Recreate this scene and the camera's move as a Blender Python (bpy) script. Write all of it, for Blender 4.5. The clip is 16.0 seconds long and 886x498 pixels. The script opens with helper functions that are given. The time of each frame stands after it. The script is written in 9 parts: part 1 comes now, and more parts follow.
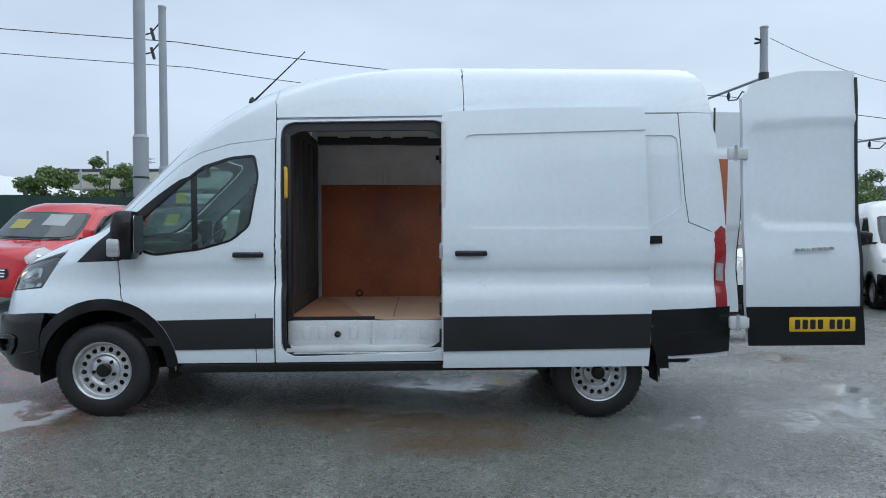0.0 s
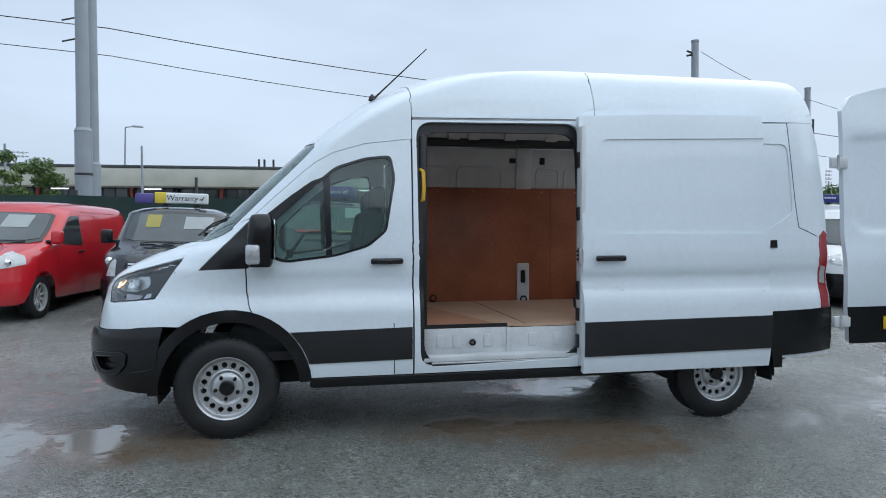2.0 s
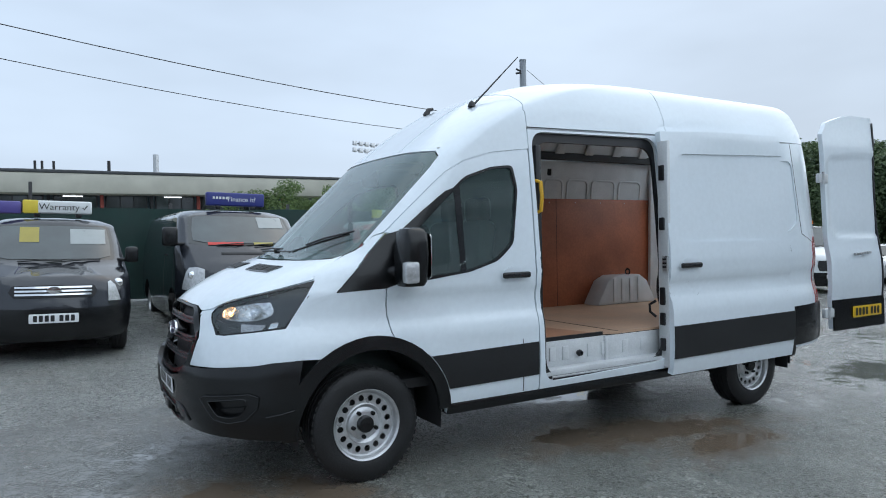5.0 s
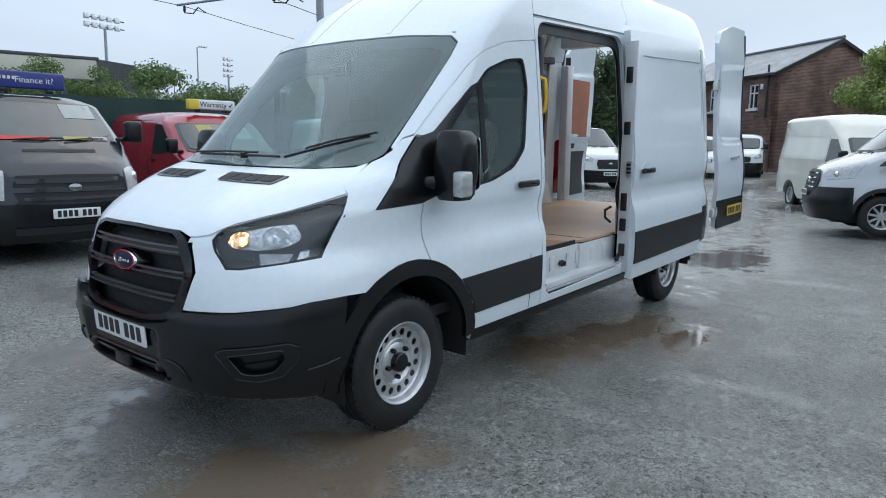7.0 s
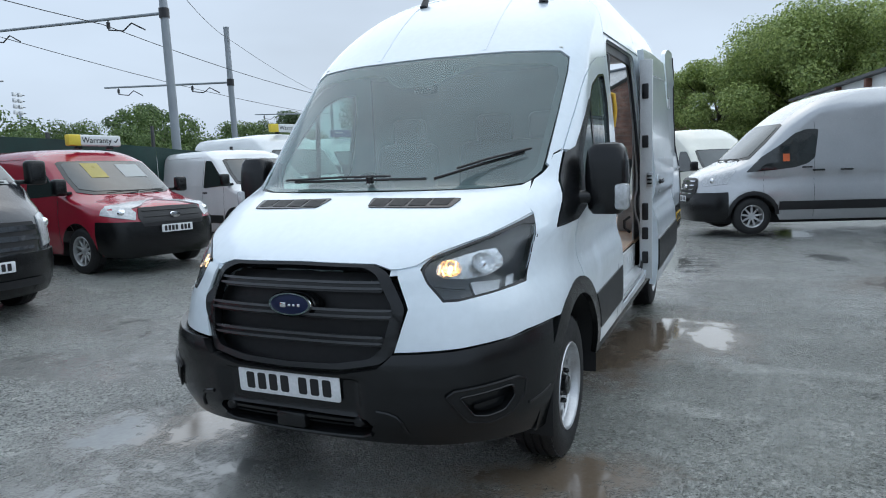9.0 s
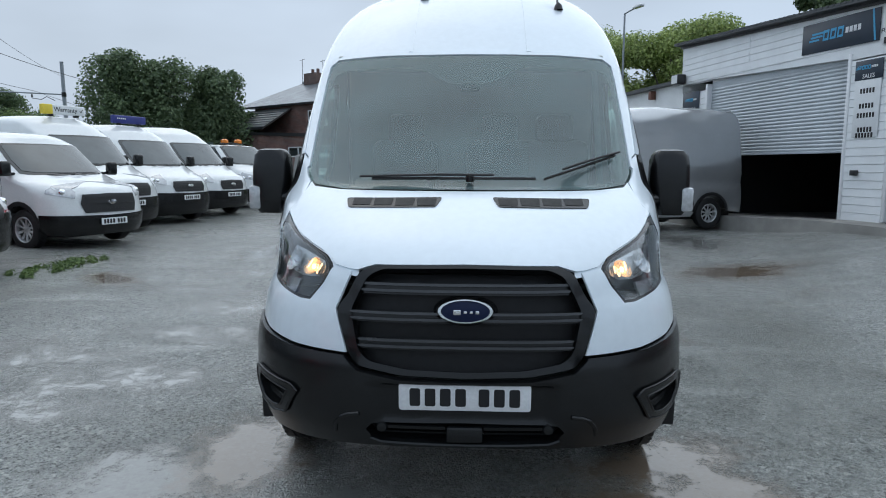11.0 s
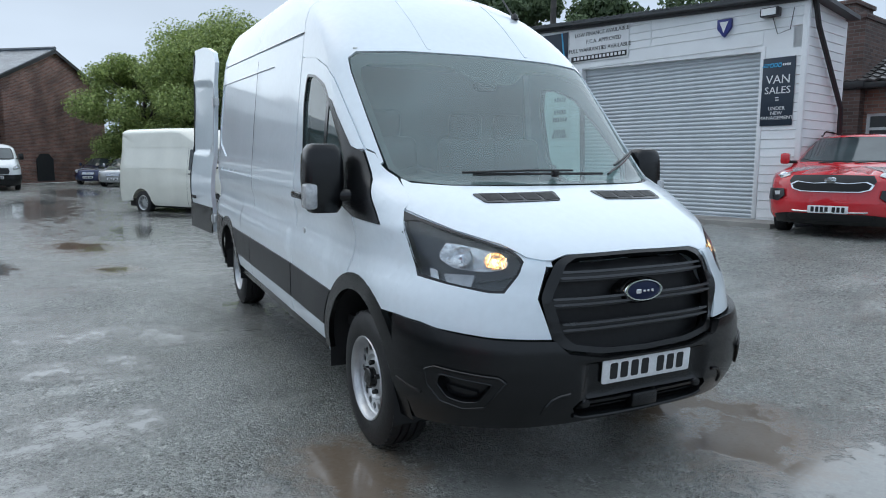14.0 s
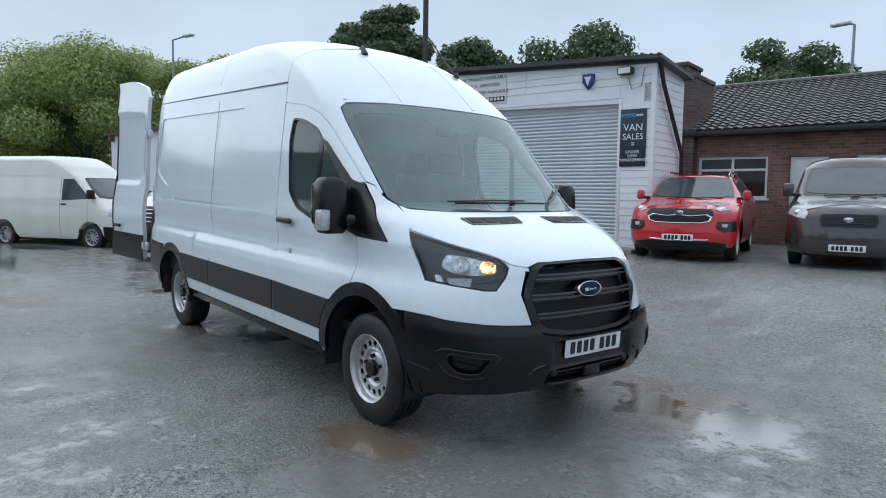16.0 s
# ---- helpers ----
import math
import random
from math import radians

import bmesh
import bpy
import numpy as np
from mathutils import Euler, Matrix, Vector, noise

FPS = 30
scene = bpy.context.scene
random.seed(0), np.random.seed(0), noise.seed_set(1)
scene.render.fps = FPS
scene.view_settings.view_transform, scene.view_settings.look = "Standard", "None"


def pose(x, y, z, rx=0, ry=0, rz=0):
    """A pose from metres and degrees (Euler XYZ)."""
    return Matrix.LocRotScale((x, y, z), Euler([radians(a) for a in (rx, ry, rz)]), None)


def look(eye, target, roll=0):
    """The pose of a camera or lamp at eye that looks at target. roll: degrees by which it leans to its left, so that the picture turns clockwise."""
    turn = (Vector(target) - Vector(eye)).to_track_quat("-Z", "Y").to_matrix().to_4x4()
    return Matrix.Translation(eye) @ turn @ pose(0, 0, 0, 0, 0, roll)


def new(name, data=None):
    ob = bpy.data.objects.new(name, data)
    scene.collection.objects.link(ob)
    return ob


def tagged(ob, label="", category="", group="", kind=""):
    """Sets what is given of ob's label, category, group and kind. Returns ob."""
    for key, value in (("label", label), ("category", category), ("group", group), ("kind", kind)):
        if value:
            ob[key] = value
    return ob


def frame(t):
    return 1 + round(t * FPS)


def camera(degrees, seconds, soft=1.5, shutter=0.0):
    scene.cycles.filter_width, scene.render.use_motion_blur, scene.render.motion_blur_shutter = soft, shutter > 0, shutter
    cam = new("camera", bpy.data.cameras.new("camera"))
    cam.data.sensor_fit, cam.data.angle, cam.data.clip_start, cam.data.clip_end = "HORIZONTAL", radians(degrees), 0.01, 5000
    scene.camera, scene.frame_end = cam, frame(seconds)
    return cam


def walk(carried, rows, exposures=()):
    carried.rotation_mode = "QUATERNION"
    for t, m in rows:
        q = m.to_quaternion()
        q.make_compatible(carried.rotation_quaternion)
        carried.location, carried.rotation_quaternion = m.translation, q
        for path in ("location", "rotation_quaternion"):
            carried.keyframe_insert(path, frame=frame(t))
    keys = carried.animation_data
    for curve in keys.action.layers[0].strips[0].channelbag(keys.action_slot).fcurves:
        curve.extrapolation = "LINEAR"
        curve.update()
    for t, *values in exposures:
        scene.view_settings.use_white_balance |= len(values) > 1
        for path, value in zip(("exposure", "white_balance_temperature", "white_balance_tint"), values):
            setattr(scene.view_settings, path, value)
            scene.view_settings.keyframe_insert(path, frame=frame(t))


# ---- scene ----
cam = camera(66.9, 16.0, soft=1.0)
PATH = [
    (0, (2.316, -6.011, 1.435), (2.396, -4.013, 1.388), 1.4),
    (0.5, (1.889, -5.962, 1.431), (2.062, -3.969, 1.392), 1.6),
    (1, (1.411, -5.908, 1.439), (1.715, -3.932, 1.397), 1.5),
    (1.5, (0.963, -5.767, 1.44), (1.328, -3.801, 1.397), 2.0),
    (2, (0.532, -5.686, 1.426), (0.924, -3.725, 1.387), 1.4),
    (2.5, (0.106, -5.571, 1.406), (0.569, -3.625, 1.372), 1.4),
    (3, (-0.32, -5.408, 1.433), (0.219, -3.482, 1.398), 1.5),
    (3.2, (-0.464, -5.45, 1.394), (0.108, -3.534, 1.382), 0.7),
    (5.3, (-1.793, -4.439, 1.449), (-0.662, -2.79, 1.413), 0.7),
    (5.5, (-1.877, -4.291, 1.461), (-0.662, -2.705, 1.383), 0.9),
    (6, (-2.118, -3.961, 1.473), (-0.795, -2.492, 1.168), 0.6),
    (6.5, (-2.326, -3.568, 1.466), (-0.867, -2.239, 1.141), 0.8),
    (7, (-2.468, -3.18, 1.47), (-0.93, -1.939, 1.16), 1.1),
    (7.5, (-2.692, -2.829, 1.457), (-1.081, -1.665, 1.232), 0.3),
    (8, (-2.849, -2.435, 1.428), (-1.127, -1.443, 1.205), 0.1),
    (8.5, (-3.009, -2.043, 1.426), (-1.235, -1.147, 1.203), 0.4),
    (8.7, (-3.089, -1.914, 1.419), (-1.303, -1.043, 1.195), -0.6),
    (10.8, (-3.487, -0.195, 1.453), (-1.51, -0.023, 1.199), 0.0),
    (11, (-3.489, -0.024, 1.447), (-1.506, 0.063, 1.202), 0.2),
    (11.5, (-3.529, 0.378, 1.438), (-1.547, 0.264, 1.191), 0.4),
    (12, (-3.464, 0.75, 1.424), (-1.494, 0.513, 1.176), 0.2),
    (12.5, (-3.393, 1.142, 1.449), (-1.451, 0.736, 1.202), 0.1),
    (13, (-3.35, 1.512, 1.458), (-1.458, 0.917, 1.207), 0.1),
    (13.5, (-3.22, 1.838, 1.456), (-1.403, 1.045, 1.195), 0.1),
    (14, (-3.144, 2.104, 1.446), (-1.377, 1.202, 1.19), 0.2),
    (14.5, (-3.183, 2.379, 1.426), (-1.45, 1.411, 1.177), 0.1),
    (15, (-3.328, 2.67, 1.4), (-1.641, 1.608, 1.233), 0.3),
    (15.5, (-3.421, 3.003, 1.41), (-1.81, 1.827, 1.262), 0.9),
    (16, (-3.498, 3.182, 1.424), (-1.948, 1.928, 1.27), 0.8),
]
walk(cam, [(t, look(eye, target, roll)) for t, eye, target, roll in PATH], [(0.0, 0.66), (5.5, 0.72), (8.5, 0.70), (11.5, 0.55), (12.7, 0.55), (14.0, 0.68), (16.0, 0.67)])

# ---- overcast daylight ----
SUN_UP, SUN_TURN = 58.0, 66.0
world = bpy.data.worlds.new("overcast_sky")
scene.world = world
world.use_nodes = True
wn, wl = world.node_tree.nodes, world.node_tree.links
back = wn["Background"]
sky = wn.new("ShaderNodeTexSky")
sky.sky_type, sky.sun_disc = "NISHITA", False
sky.sun_elevation, sky.sun_rotation = radians(SUN_UP), radians(SUN_TURN)
sky.dust_density, sky.air_density = 6.0, 1.5
tc = wn.new("ShaderNodeTexCoord")
sep = wn.new("ShaderNodeSeparateXYZ")
wl.new(tc.outputs["Generated"], sep.inputs[0])
# thick low cloud: a shade brighter towards the horizon
grad = wn.new("ShaderNodeMapRange")
grad.inputs["From Min"].default_value, grad.inputs["From Max"].default_value = 0.0, 0.9
grad.inputs["To Min"].default_value, grad.inputs["To Max"].default_value = 0.540, 0.500
wl.new(sep.outputs["Z"], grad.inputs["Value"])
stretch = wn.new("ShaderNodeMapping")
stretch.inputs["Scale"].default_value = (1.0, 1.0, 3.2)
wl.new(tc.outputs["Generated"], stretch.inputs["Vector"])
clouds = wn.new("ShaderNodeTexNoise")
clouds.inputs["Scale"].default_value, clouds.inputs["Detail"].default_value = 1.7, 4.0
wl.new(stretch.outputs[0], clouds.inputs["Vector"])
cramp = wn.new("ShaderNodeMapRange")
cramp.inputs["From Min"].default_value, cramp.inputs["From Max"].default_value = 0.3, 0.7
cramp.inputs["To Min"].default_value, cramp.inputs["To Max"].default_value = 0.84, 1.10
wl.new(clouds.outputs["Fac"], cramp.inputs["Value"])
lum = wn.new("ShaderNodeMath")
lum.operation = "MULTIPLY"
wl.new(grad.outputs[0], lum.inputs[0])
wl.new(cramp.outputs[0], lum.inputs[1])
grey = wn.new("ShaderNodeVectorMath")
grey.operation = "SCALE"
grey.inputs[0].default_value = (0.768, 0.935, 1.158)
wl.new(lum.outputs[0], grey.inputs["Scale"])
haze = wn.new("ShaderNodeVectorMath")
haze.operation = "SCALE"
haze.inputs["Scale"].default_value = 0.012
wl.new(sky.outputs[0], haze.inputs[0])
summed = wn.new("ShaderNodeVectorMath")
summed.operation = "ADD"
wl.new(grey.outputs[0], summed.inputs[0])
wl.new(haze.outputs[0], summed.inputs[1])
wl.new(summed.outputs[0], back.inputs["Color"])
back.inputs["Strength"].default_value = 0.86

sun = new("sun", bpy.data.lights.new("sun", "SUN"))
sun.data.energy, sun.data.angle, sun.data.color = 1.15, radians(130), (0.88, 0.96, 1.0)
sun.matrix_world = pose(0, 0, 30, 90 - SUN_UP, 0, SUN_TURN)


# ---- materials ----
def mat(name, color, rough=0.5, metal=0.0, vary=0.12, scale=6.0, bump=0.0, bscale=60.0, coat=0.0, fine=0.06, fscale=90.0, obj=False, spec=0.5, rvary=0.1):
    """A principled material with colour variation at two scales, uneven gloss and fine relief."""
    m = bpy.data.materials.new(name)
    m.use_nodes = True
    n, l = m.node_tree.nodes, m.node_tree.links
    b = n["Principled BSDF"]
    b.inputs["Roughness"].default_value, b.inputs["Metallic"].default_value = rough, metal
    b.inputs["Coat Weight"].default_value, b.inputs["Coat Roughness"].default_value = coat, 0.05
    b.inputs["Specular IOR Level"].default_value = spec
    co = n.new("ShaderNodeTexCoord")
    big, small = n.new("ShaderNodeTexNoise"), n.new("ShaderNodeTexNoise")
    big.inputs["Scale"].default_value, big.inputs["Detail"].default_value = scale, 5.0
    small.inputs["Scale"].default_value, small.inputs["Detail"].default_value = fscale, 3.0
    for t in (big, small):
        l.new(co.outputs["Object"], t.inputs["Vector"])
    r1, r2 = n.new("ShaderNodeMapRange"), n.new("ShaderNodeMapRange")
    r1.inputs["From Min"].default_value, r1.inputs["From Max"].default_value = 0.3, 0.7
    r1.inputs["To Min"].default_value, r1.inputs["To Max"].default_value = 1 - vary, 1 + vary * 0.6
    r2.inputs["From Min"].default_value, r2.inputs["From Max"].default_value = 0.3, 0.7
    r2.inputs["To Min"].default_value, r2.inputs["To Max"].default_value = 1 - fine, 1 + fine
    l.new(big.outputs["Fac"], r1.inputs["Value"])
    l.new(small.outputs["Fac"], r2.inputs["Value"])
    mul = n.new("ShaderNodeMath")
    mul.operation = "MULTIPLY"
    l.new(r1.outputs[0], mul.inputs[0])
    l.new(r2.outputs[0], mul.inputs[1])
    fac = mul.outputs[0]
    if obj:
        info = n.new("ShaderNodeObjectInfo")
        r3 = n.new("ShaderNodeMapRange")
        r3.inputs["To Min"].default_value, r3.inputs["To Max"].default_value = 0.75, 1.25
        l.new(info.outputs["Random"], r3.inputs["Value"])
        m2 = n.new("ShaderNodeMath")
        m2.operation = "MULTIPLY"
        l.new(fac, m2.inputs[0])
        l.new(r3.outputs[0], m2.inputs[1])
        fac = m2.outputs[0]
    sc = n.new("ShaderNodeVectorMath")
    sc.operation = "SCALE"
    sc.inputs[0].default_value = color[:3]
    l.new(fac, sc.inputs["Scale"])
    l.new(sc.outputs[0], b.inputs["Base Color"])
    rr = n.new("ShaderNodeMapRange")
    rr.inputs["From Min"].default_value, rr.inputs["From Max"].default_value = 0.3, 0.7
    rr.inputs["To Min"].default_value, rr.inputs["To Max"].default_value = max(0.0, rough * (1 - rvary)), min(1.0, rough * (1 + rvary))
    l.new(big.outputs["Fac"], rr.inputs["Value"])
    l.new(rr.outputs[0], b.inputs["Roughness"])
    if bump:
        bn, bt = n.new("ShaderNodeBump"), n.new("ShaderNodeTexNoise")
        bt.inputs["Scale"].default_value, bt.inputs["Detail"].default_value = bscale, 4.0
        l.new(co.outputs["Object"], bt.inputs["Vector"])
        bn.inputs["Strength"].default_value, bn.inputs["Distance"].default_value = bump, 0.01
        l.new(bt.outputs["Fac"], bn.inputs["Height"])
        l.new(bn.outputs[0], b.inputs["Normal"])
    return m


def glow(name, color, strength):
    m = mat(name, color, 0.3)
    b = m.node_tree.nodes["Principled BSDF"]
    b.inputs["Emission Color"].default_value = (*color, 1)
    b.inputs["Emission Strength"].default_value = strength
    return m


def glass(name, tint, ior=1.5, rough=0.02, film=0.0):
    """A thin pane: tinted see-through with a mirror gloss by Fresnel; film mixes in pale diffuse colour that paints
    rain haze and sky sheen.
    """
    m = bpy.data.materials.new(name)
    m.use_nodes = True
    n, l = m.node_tree.nodes, m.node_tree.links
    n.remove(n["Principled BSDF"])
    tr, gl, mx, lw, pw, fr = (n.new("ShaderNode" + k) for k in ("BsdfTransparent", "BsdfGlossy", "MixShader", "LayerWeight", "Math", "MapRange"))
    tr.inputs["Color"].default_value = (*tint, 1)
    gl.inputs["Roughness"].default_value = rough
    lw.inputs["Blend"].default_value = 0.5
    pw.operation = "POWER"
    pw.inputs[1].default_value = 4.0
    fr.inputs["To Min"].default_value, fr.inputs["To Max"].default_value = ((ior - 1) / (ior + 1)) ** 2, 1.0
    l.new(lw.outputs["Facing"], pw.inputs[0])
    l.new(pw.outputs[0], fr.inputs["Value"])
    l.new(fr.outputs[0], mx.inputs[0])
    l.new(tr.outputs[0], mx.inputs[1])
    l.new(gl.outputs[0], mx.inputs[2])
    out = mx.outputs[0]
    if film:
        df, fm, tx, mr = (n.new("ShaderNode" + k) for k in ("BsdfDiffuse", "MixShader", "TexNoise", "MapRange"))
        df.inputs["Color"].default_value = (0.45, 0.60, 0.60, 1)
        tx.inputs["Scale"].default_value, tx.inputs["Detail"].default_value = 3.0, 8.0
        mr.inputs["From Min"].default_value, mr.inputs["From Max"].default_value = 0.3, 0.7
        mr.inputs["To Min"].default_value, mr.inputs["To Max"].default_value = film * 0.7, film * 1.3
        l.new(tx.outputs["Fac"], mr.inputs["Value"])
        l.new(mr.outputs[0], fm.inputs[0])
        l.new(out, fm.inputs[1])
        l.new(df.outputs[0], fm.inputs[2])
        out = fm.outputs[0]
    l.new(out, n["Material Output"].inputs["Surface"])
    return m


WHITE = mat("white_van_paint", (0.78, 0.85, 0.90), 0.20, vary=0.035, scale=1.3, coat=0.6, fine=0.02, fscale=25, bump=0.006, bscale=240)
WHITE_IN = mat("white_inner_metal", (0.66, 0.68, 0.69), 0.35, vary=0.12, scale=5, coat=0.2, bump=0.03, bscale=40)
PLASTIC = mat("black_plastic", (0.0055, 0.006, 0.0068), 0.24, vary=0.35, scale=4, bump=0.06, bscale=420, fine=0.2, spec=0.45)
TRIM = mat("black_gloss_trim", (0.014, 0.014, 0.016), 0.14, vary=0.2, bump=0.01)
MOULD = mat("dark_grey_moulding", (0.014, 0.0145, 0.016), 0.42, vary=0.3, scale=3, bump=0.12, bscale=420, fine=0.2)
RUBBER = mat("tyre_rubber", (0.014, 0.014, 0.015), 0.55, vary=0.35, scale=9, bump=0.25, bscale=90, fine=0.2)
STEEL = mat("silver_painted_steel", (0.58, 0.59, 0.60), 0.30, 0.6, vary=0.25, scale=9, bump=0.02)
CHROME = mat("chrome", (0.82, 0.83, 0.85), 0.1, 1.0, vary=0.05)
DARKM = mat("dark_underbody_metal", (0.02, 0.02, 0.021), 0.65, 0.2, vary=0.4, scale=7, bump=0.1)
PLY_RED = mat("red_brown_plywood", (0.42, 0.135, 0.065), 0.42, vary=0.28, scale=2.2, bump=0.05, bscale=30, fine=0.1, fscale=55)
PLY_TAN = mat("tan_plywood", (0.60, 0.40, 0.27), 0.5, vary=0.16, scale=2.5, bump=0.05, bscale=40, fine=0.09, fscale=70)
YELLOW = mat("yellow_plastic", (0.75, 0.42, 0.03), 0.4, vary=0.1)
GLASS = glass("green_tinted_windscreen", (0.55, 0.74, 0.72), 1.80, 0.02, 0.19)
GLASS_S = glass("green_tinted_side_glass", (0.60, 0.76, 0.70), 1.6, 0.02, 0.10)
LENS = glass("clear_lens", (0.92, 0.93, 0.94), 1.42, 0.02, 0.012)
LAMP_DARK = mat("smoked_lamp_housing", (0.045, 0.049, 0.054), 0.3, 0.0, vary=0.2)
AMBER = glow("lit_amber_bulb", (1.0, 0.60, 0.24), 9.0)
# the bulb's glow is put into this reflector's colour
WARM = mat("reflector_painted_amber_glow", (0.90, 0.72, 0.52), 0.2, 0.8, vary=0.2, scale=40, bump=0.5, bscale=70)
FACET = mat("bright_reflector_facet", (0.78, 0.80, 0.81), 0.14, 0.95, vary=0.2, scale=40, bump=0.7, bscale=70)
RED_LENS = mat("red_lamp_lens", (0.35, 0.015, 0.02), 0.12, vary=0.15, coat=0.6)
CLEAR_LENS = mat("clear_ribbed_lens", (0.55, 0.56, 0.57), 0.15, 0.4, vary=0.25, scale=30, bump=0.3, bscale=60)
PLATE_W = mat("white_plate", (0.78, 0.79, 0.80), 0.3, vary=0.04)
PLATE_Y = mat("yellow_plate", (0.75, 0.46, 0.02), 0.3, vary=0.05)
GUTTER_SHADE = mat("grey_gutter_shade", (0.34, 0.36, 0.38), 0.5, vary=0.2)
INK = mat("black_ink", (0.012, 0.012, 0.014), 0.45, vary=0.1)
BADGE_BLUE = mat("dark_blue_enamel", (0.008, 0.014, 0.045), 0.4, vary=0.1, spec=0.2)
SEAT = mat("dark_grey_seat_cloth", (0.045, 0.046, 0.05), 0.9, vary=0.2, bump=0.2, bscale=200)
CABIN = mat("dark_cabin_plastic", (0.045, 0.047, 0.05), 0.6, vary=0.2, bump=0.06, bscale=200)
CABIN_L = mat("pale_grey_cabin_lining", (0.62, 0.64, 0.62), 0.8, vary=0.1, bump=0.05, bscale=120)


# ---- mesh helpers ----
def done(bm, name, material=None, parent=None, label="", sharp=40, smooth=True):
    """Links a bmesh as one object."""
    bmesh.ops.recalc_face_normals(bm, faces=bm.faces)
    for f in bm.faces:
        f.smooth = smooth
    lim = radians(sharp)
    for e in bm.edges:
        if len(e.link_faces) == 2 and e.calc_face_angle(0) > lim:
            e.smooth = False
    return link(bm, name, material, parent, label)


def link(bm, name, material=None, parent=None, label=""):
    me = bpy.data.meshes.new(name)
    bm.to_mesh(me)
    bm.free()
    if material:
        me.materials.append(material)
    ob = new(name, me)
    if parent:
        ob.parent = parent
    if label:
        ob["label"] = label
    return ob


def part(name, bm, material, parent, label="", sharp=40):
    return done(bm, name, material, parent, label, sharp)


def empty(name, m, label, category, group=""):
    ob = new(name)
    ob.empty_display_size = 0.2
    ob.matrix_world = m
    return tagged(ob, label, category, group)


def box(x0, x1, y0, y1, z0, z1, bevel=0.0, seg=2, m=None, bm=None):
    own = bmesh.new()
    bmesh.ops.create_cube(own, size=1, matrix=Matrix.LocRotScale(((x0 + x1) / 2, (y0 + y1) / 2, (z0 + z1) / 2), None, (abs(x1 - x0), abs(y1 - y0), abs(z1 - z0))))
    if bevel:
        bmesh.ops.bevel(own, geom=list(own.edges), offset=bevel, segments=seg, profile=0.5, affect="EDGES")
    if m is not None:
        own.transform(m)
    return merge(bm, own)


def merge(bm, own):
    if bm is None:
        return own
    me = bpy.data.meshes.new("tmp")
    own.to_mesh(me)
    own.free()
    bm.from_mesh(me)
    bpy.data.meshes.remove(me)
    return bm


def revolve(profile, axis="y", seg=40, m=None, bm=None, close=False):
    """Turns a profile of (along the axis, radius) round the axis."""
    own = bmesh.new()
    rings = []
    for a, r in profile:
        ring = []
        for k in range(seg):
            c, s = r * math.cos(2 * math.pi * k / seg), r * math.sin(2 * math.pi * k / seg)
            ring.append(own.verts.new({"y": (c, a, s), "z": (c, s, a), "x": (a, c, s)}[axis]))
        rings.append(ring)
    for a, b in zip(rings, rings[1:]):
        for k in range(seg):
            own.faces.new((a[k], a[(k + 1) % seg], b[(k + 1) % seg], b[k]))
    if close:
        own.faces.new(rings[0])
        own.faces.new(rings[-1])
    if m is not None:
        own.transform(m)
    return merge(bm, own)


def tube(points, r, seg=8, bm=None, r1=None):
    """A round bar along points, tapering from r to r1."""
    own = bmesh.new()
    pts = [Vector(p) for p in points]
    rings = []
    for i, p in enumerate(pts):
        d = (pts[min(i + 1, len(pts) - 1)] - pts[max(i - 1, 0)]).normalized()
        u = d.orthogonal().normalized() if i == 0 else (u - d * u.dot(d)).normalized()
        v = d.cross(u)
        rr = r if r1 is None else r + (r1 - r) * i / (len(pts) - 1)
        rings.append([own.verts.new(p + rr * (math.cos(2 * math.pi * k / seg) * u + math.sin(2 * math.pi * k / seg) * v)) for k in range(seg)])
    for a, b in zip(rings, rings[1:]):
        for k in range(seg):
            own.faces.new((a[k], a[(k + 1) % seg], b[(k + 1) % seg], b[k]))
    own.faces.new(rings[0])
    own.faces.new(rings[-1])
    return merge(bm, own)


def prism(outline, depth, place, bevel=0.0, holes=(), bm=None):
    """A flat shape (u, v) pushed out by depth; place maps (u, v, w) to the world."""
    own = bmesh.new()
    edges = []
    for loop in (outline, *holes):
        vs = [own.verts.new((u, v, 0)) for u, v in loop]
        edges += [own.edges.new((vs[i], vs[(i + 1) % len(vs)])) for i in range(len(vs))]
    bmesh.ops.triangle_fill(own, edges=edges, use_beauty=True, normal=(0, 0, 1))
    flat = list(own.faces)
    ex = bmesh.ops.extrude_face_region(own, geom=flat)
    bmesh.ops.translate(own, vec=(0, 0, depth), verts=[g for g in ex["geom"] if isinstance(g, bmesh.types.BMVert)])
    if bevel:
        rim = [e for e in own.edges if len(e.link_faces) == 2 and e.calc_face_angle(0) > 1.0]
        bmesh.ops.bevel(own, geom=rim, offset=bevel, segments=2, profile=0.5, affect="EDGES")
    for v in own.verts:
        v.co = Vector(place(*v.co))
    return merge(bm, own)


def rounded(u0, u1, v0, v1, r, n=5):
    """The outline of a rectangle with round corners."""
    out = []
    for cu, cv, a in ((u1 - r, v0 + r, -90), (u1 - r, v1 - r, 0), (u0 + r, v1 - r, 90), (u0 + r, v0 + r, 180)):
        out += [(cu + r * math.cos(radians(a + 90 * k / n)), cv + r * math.sin(radians(a + 90 * k / n))) for k in range(n + 1)]
    return out


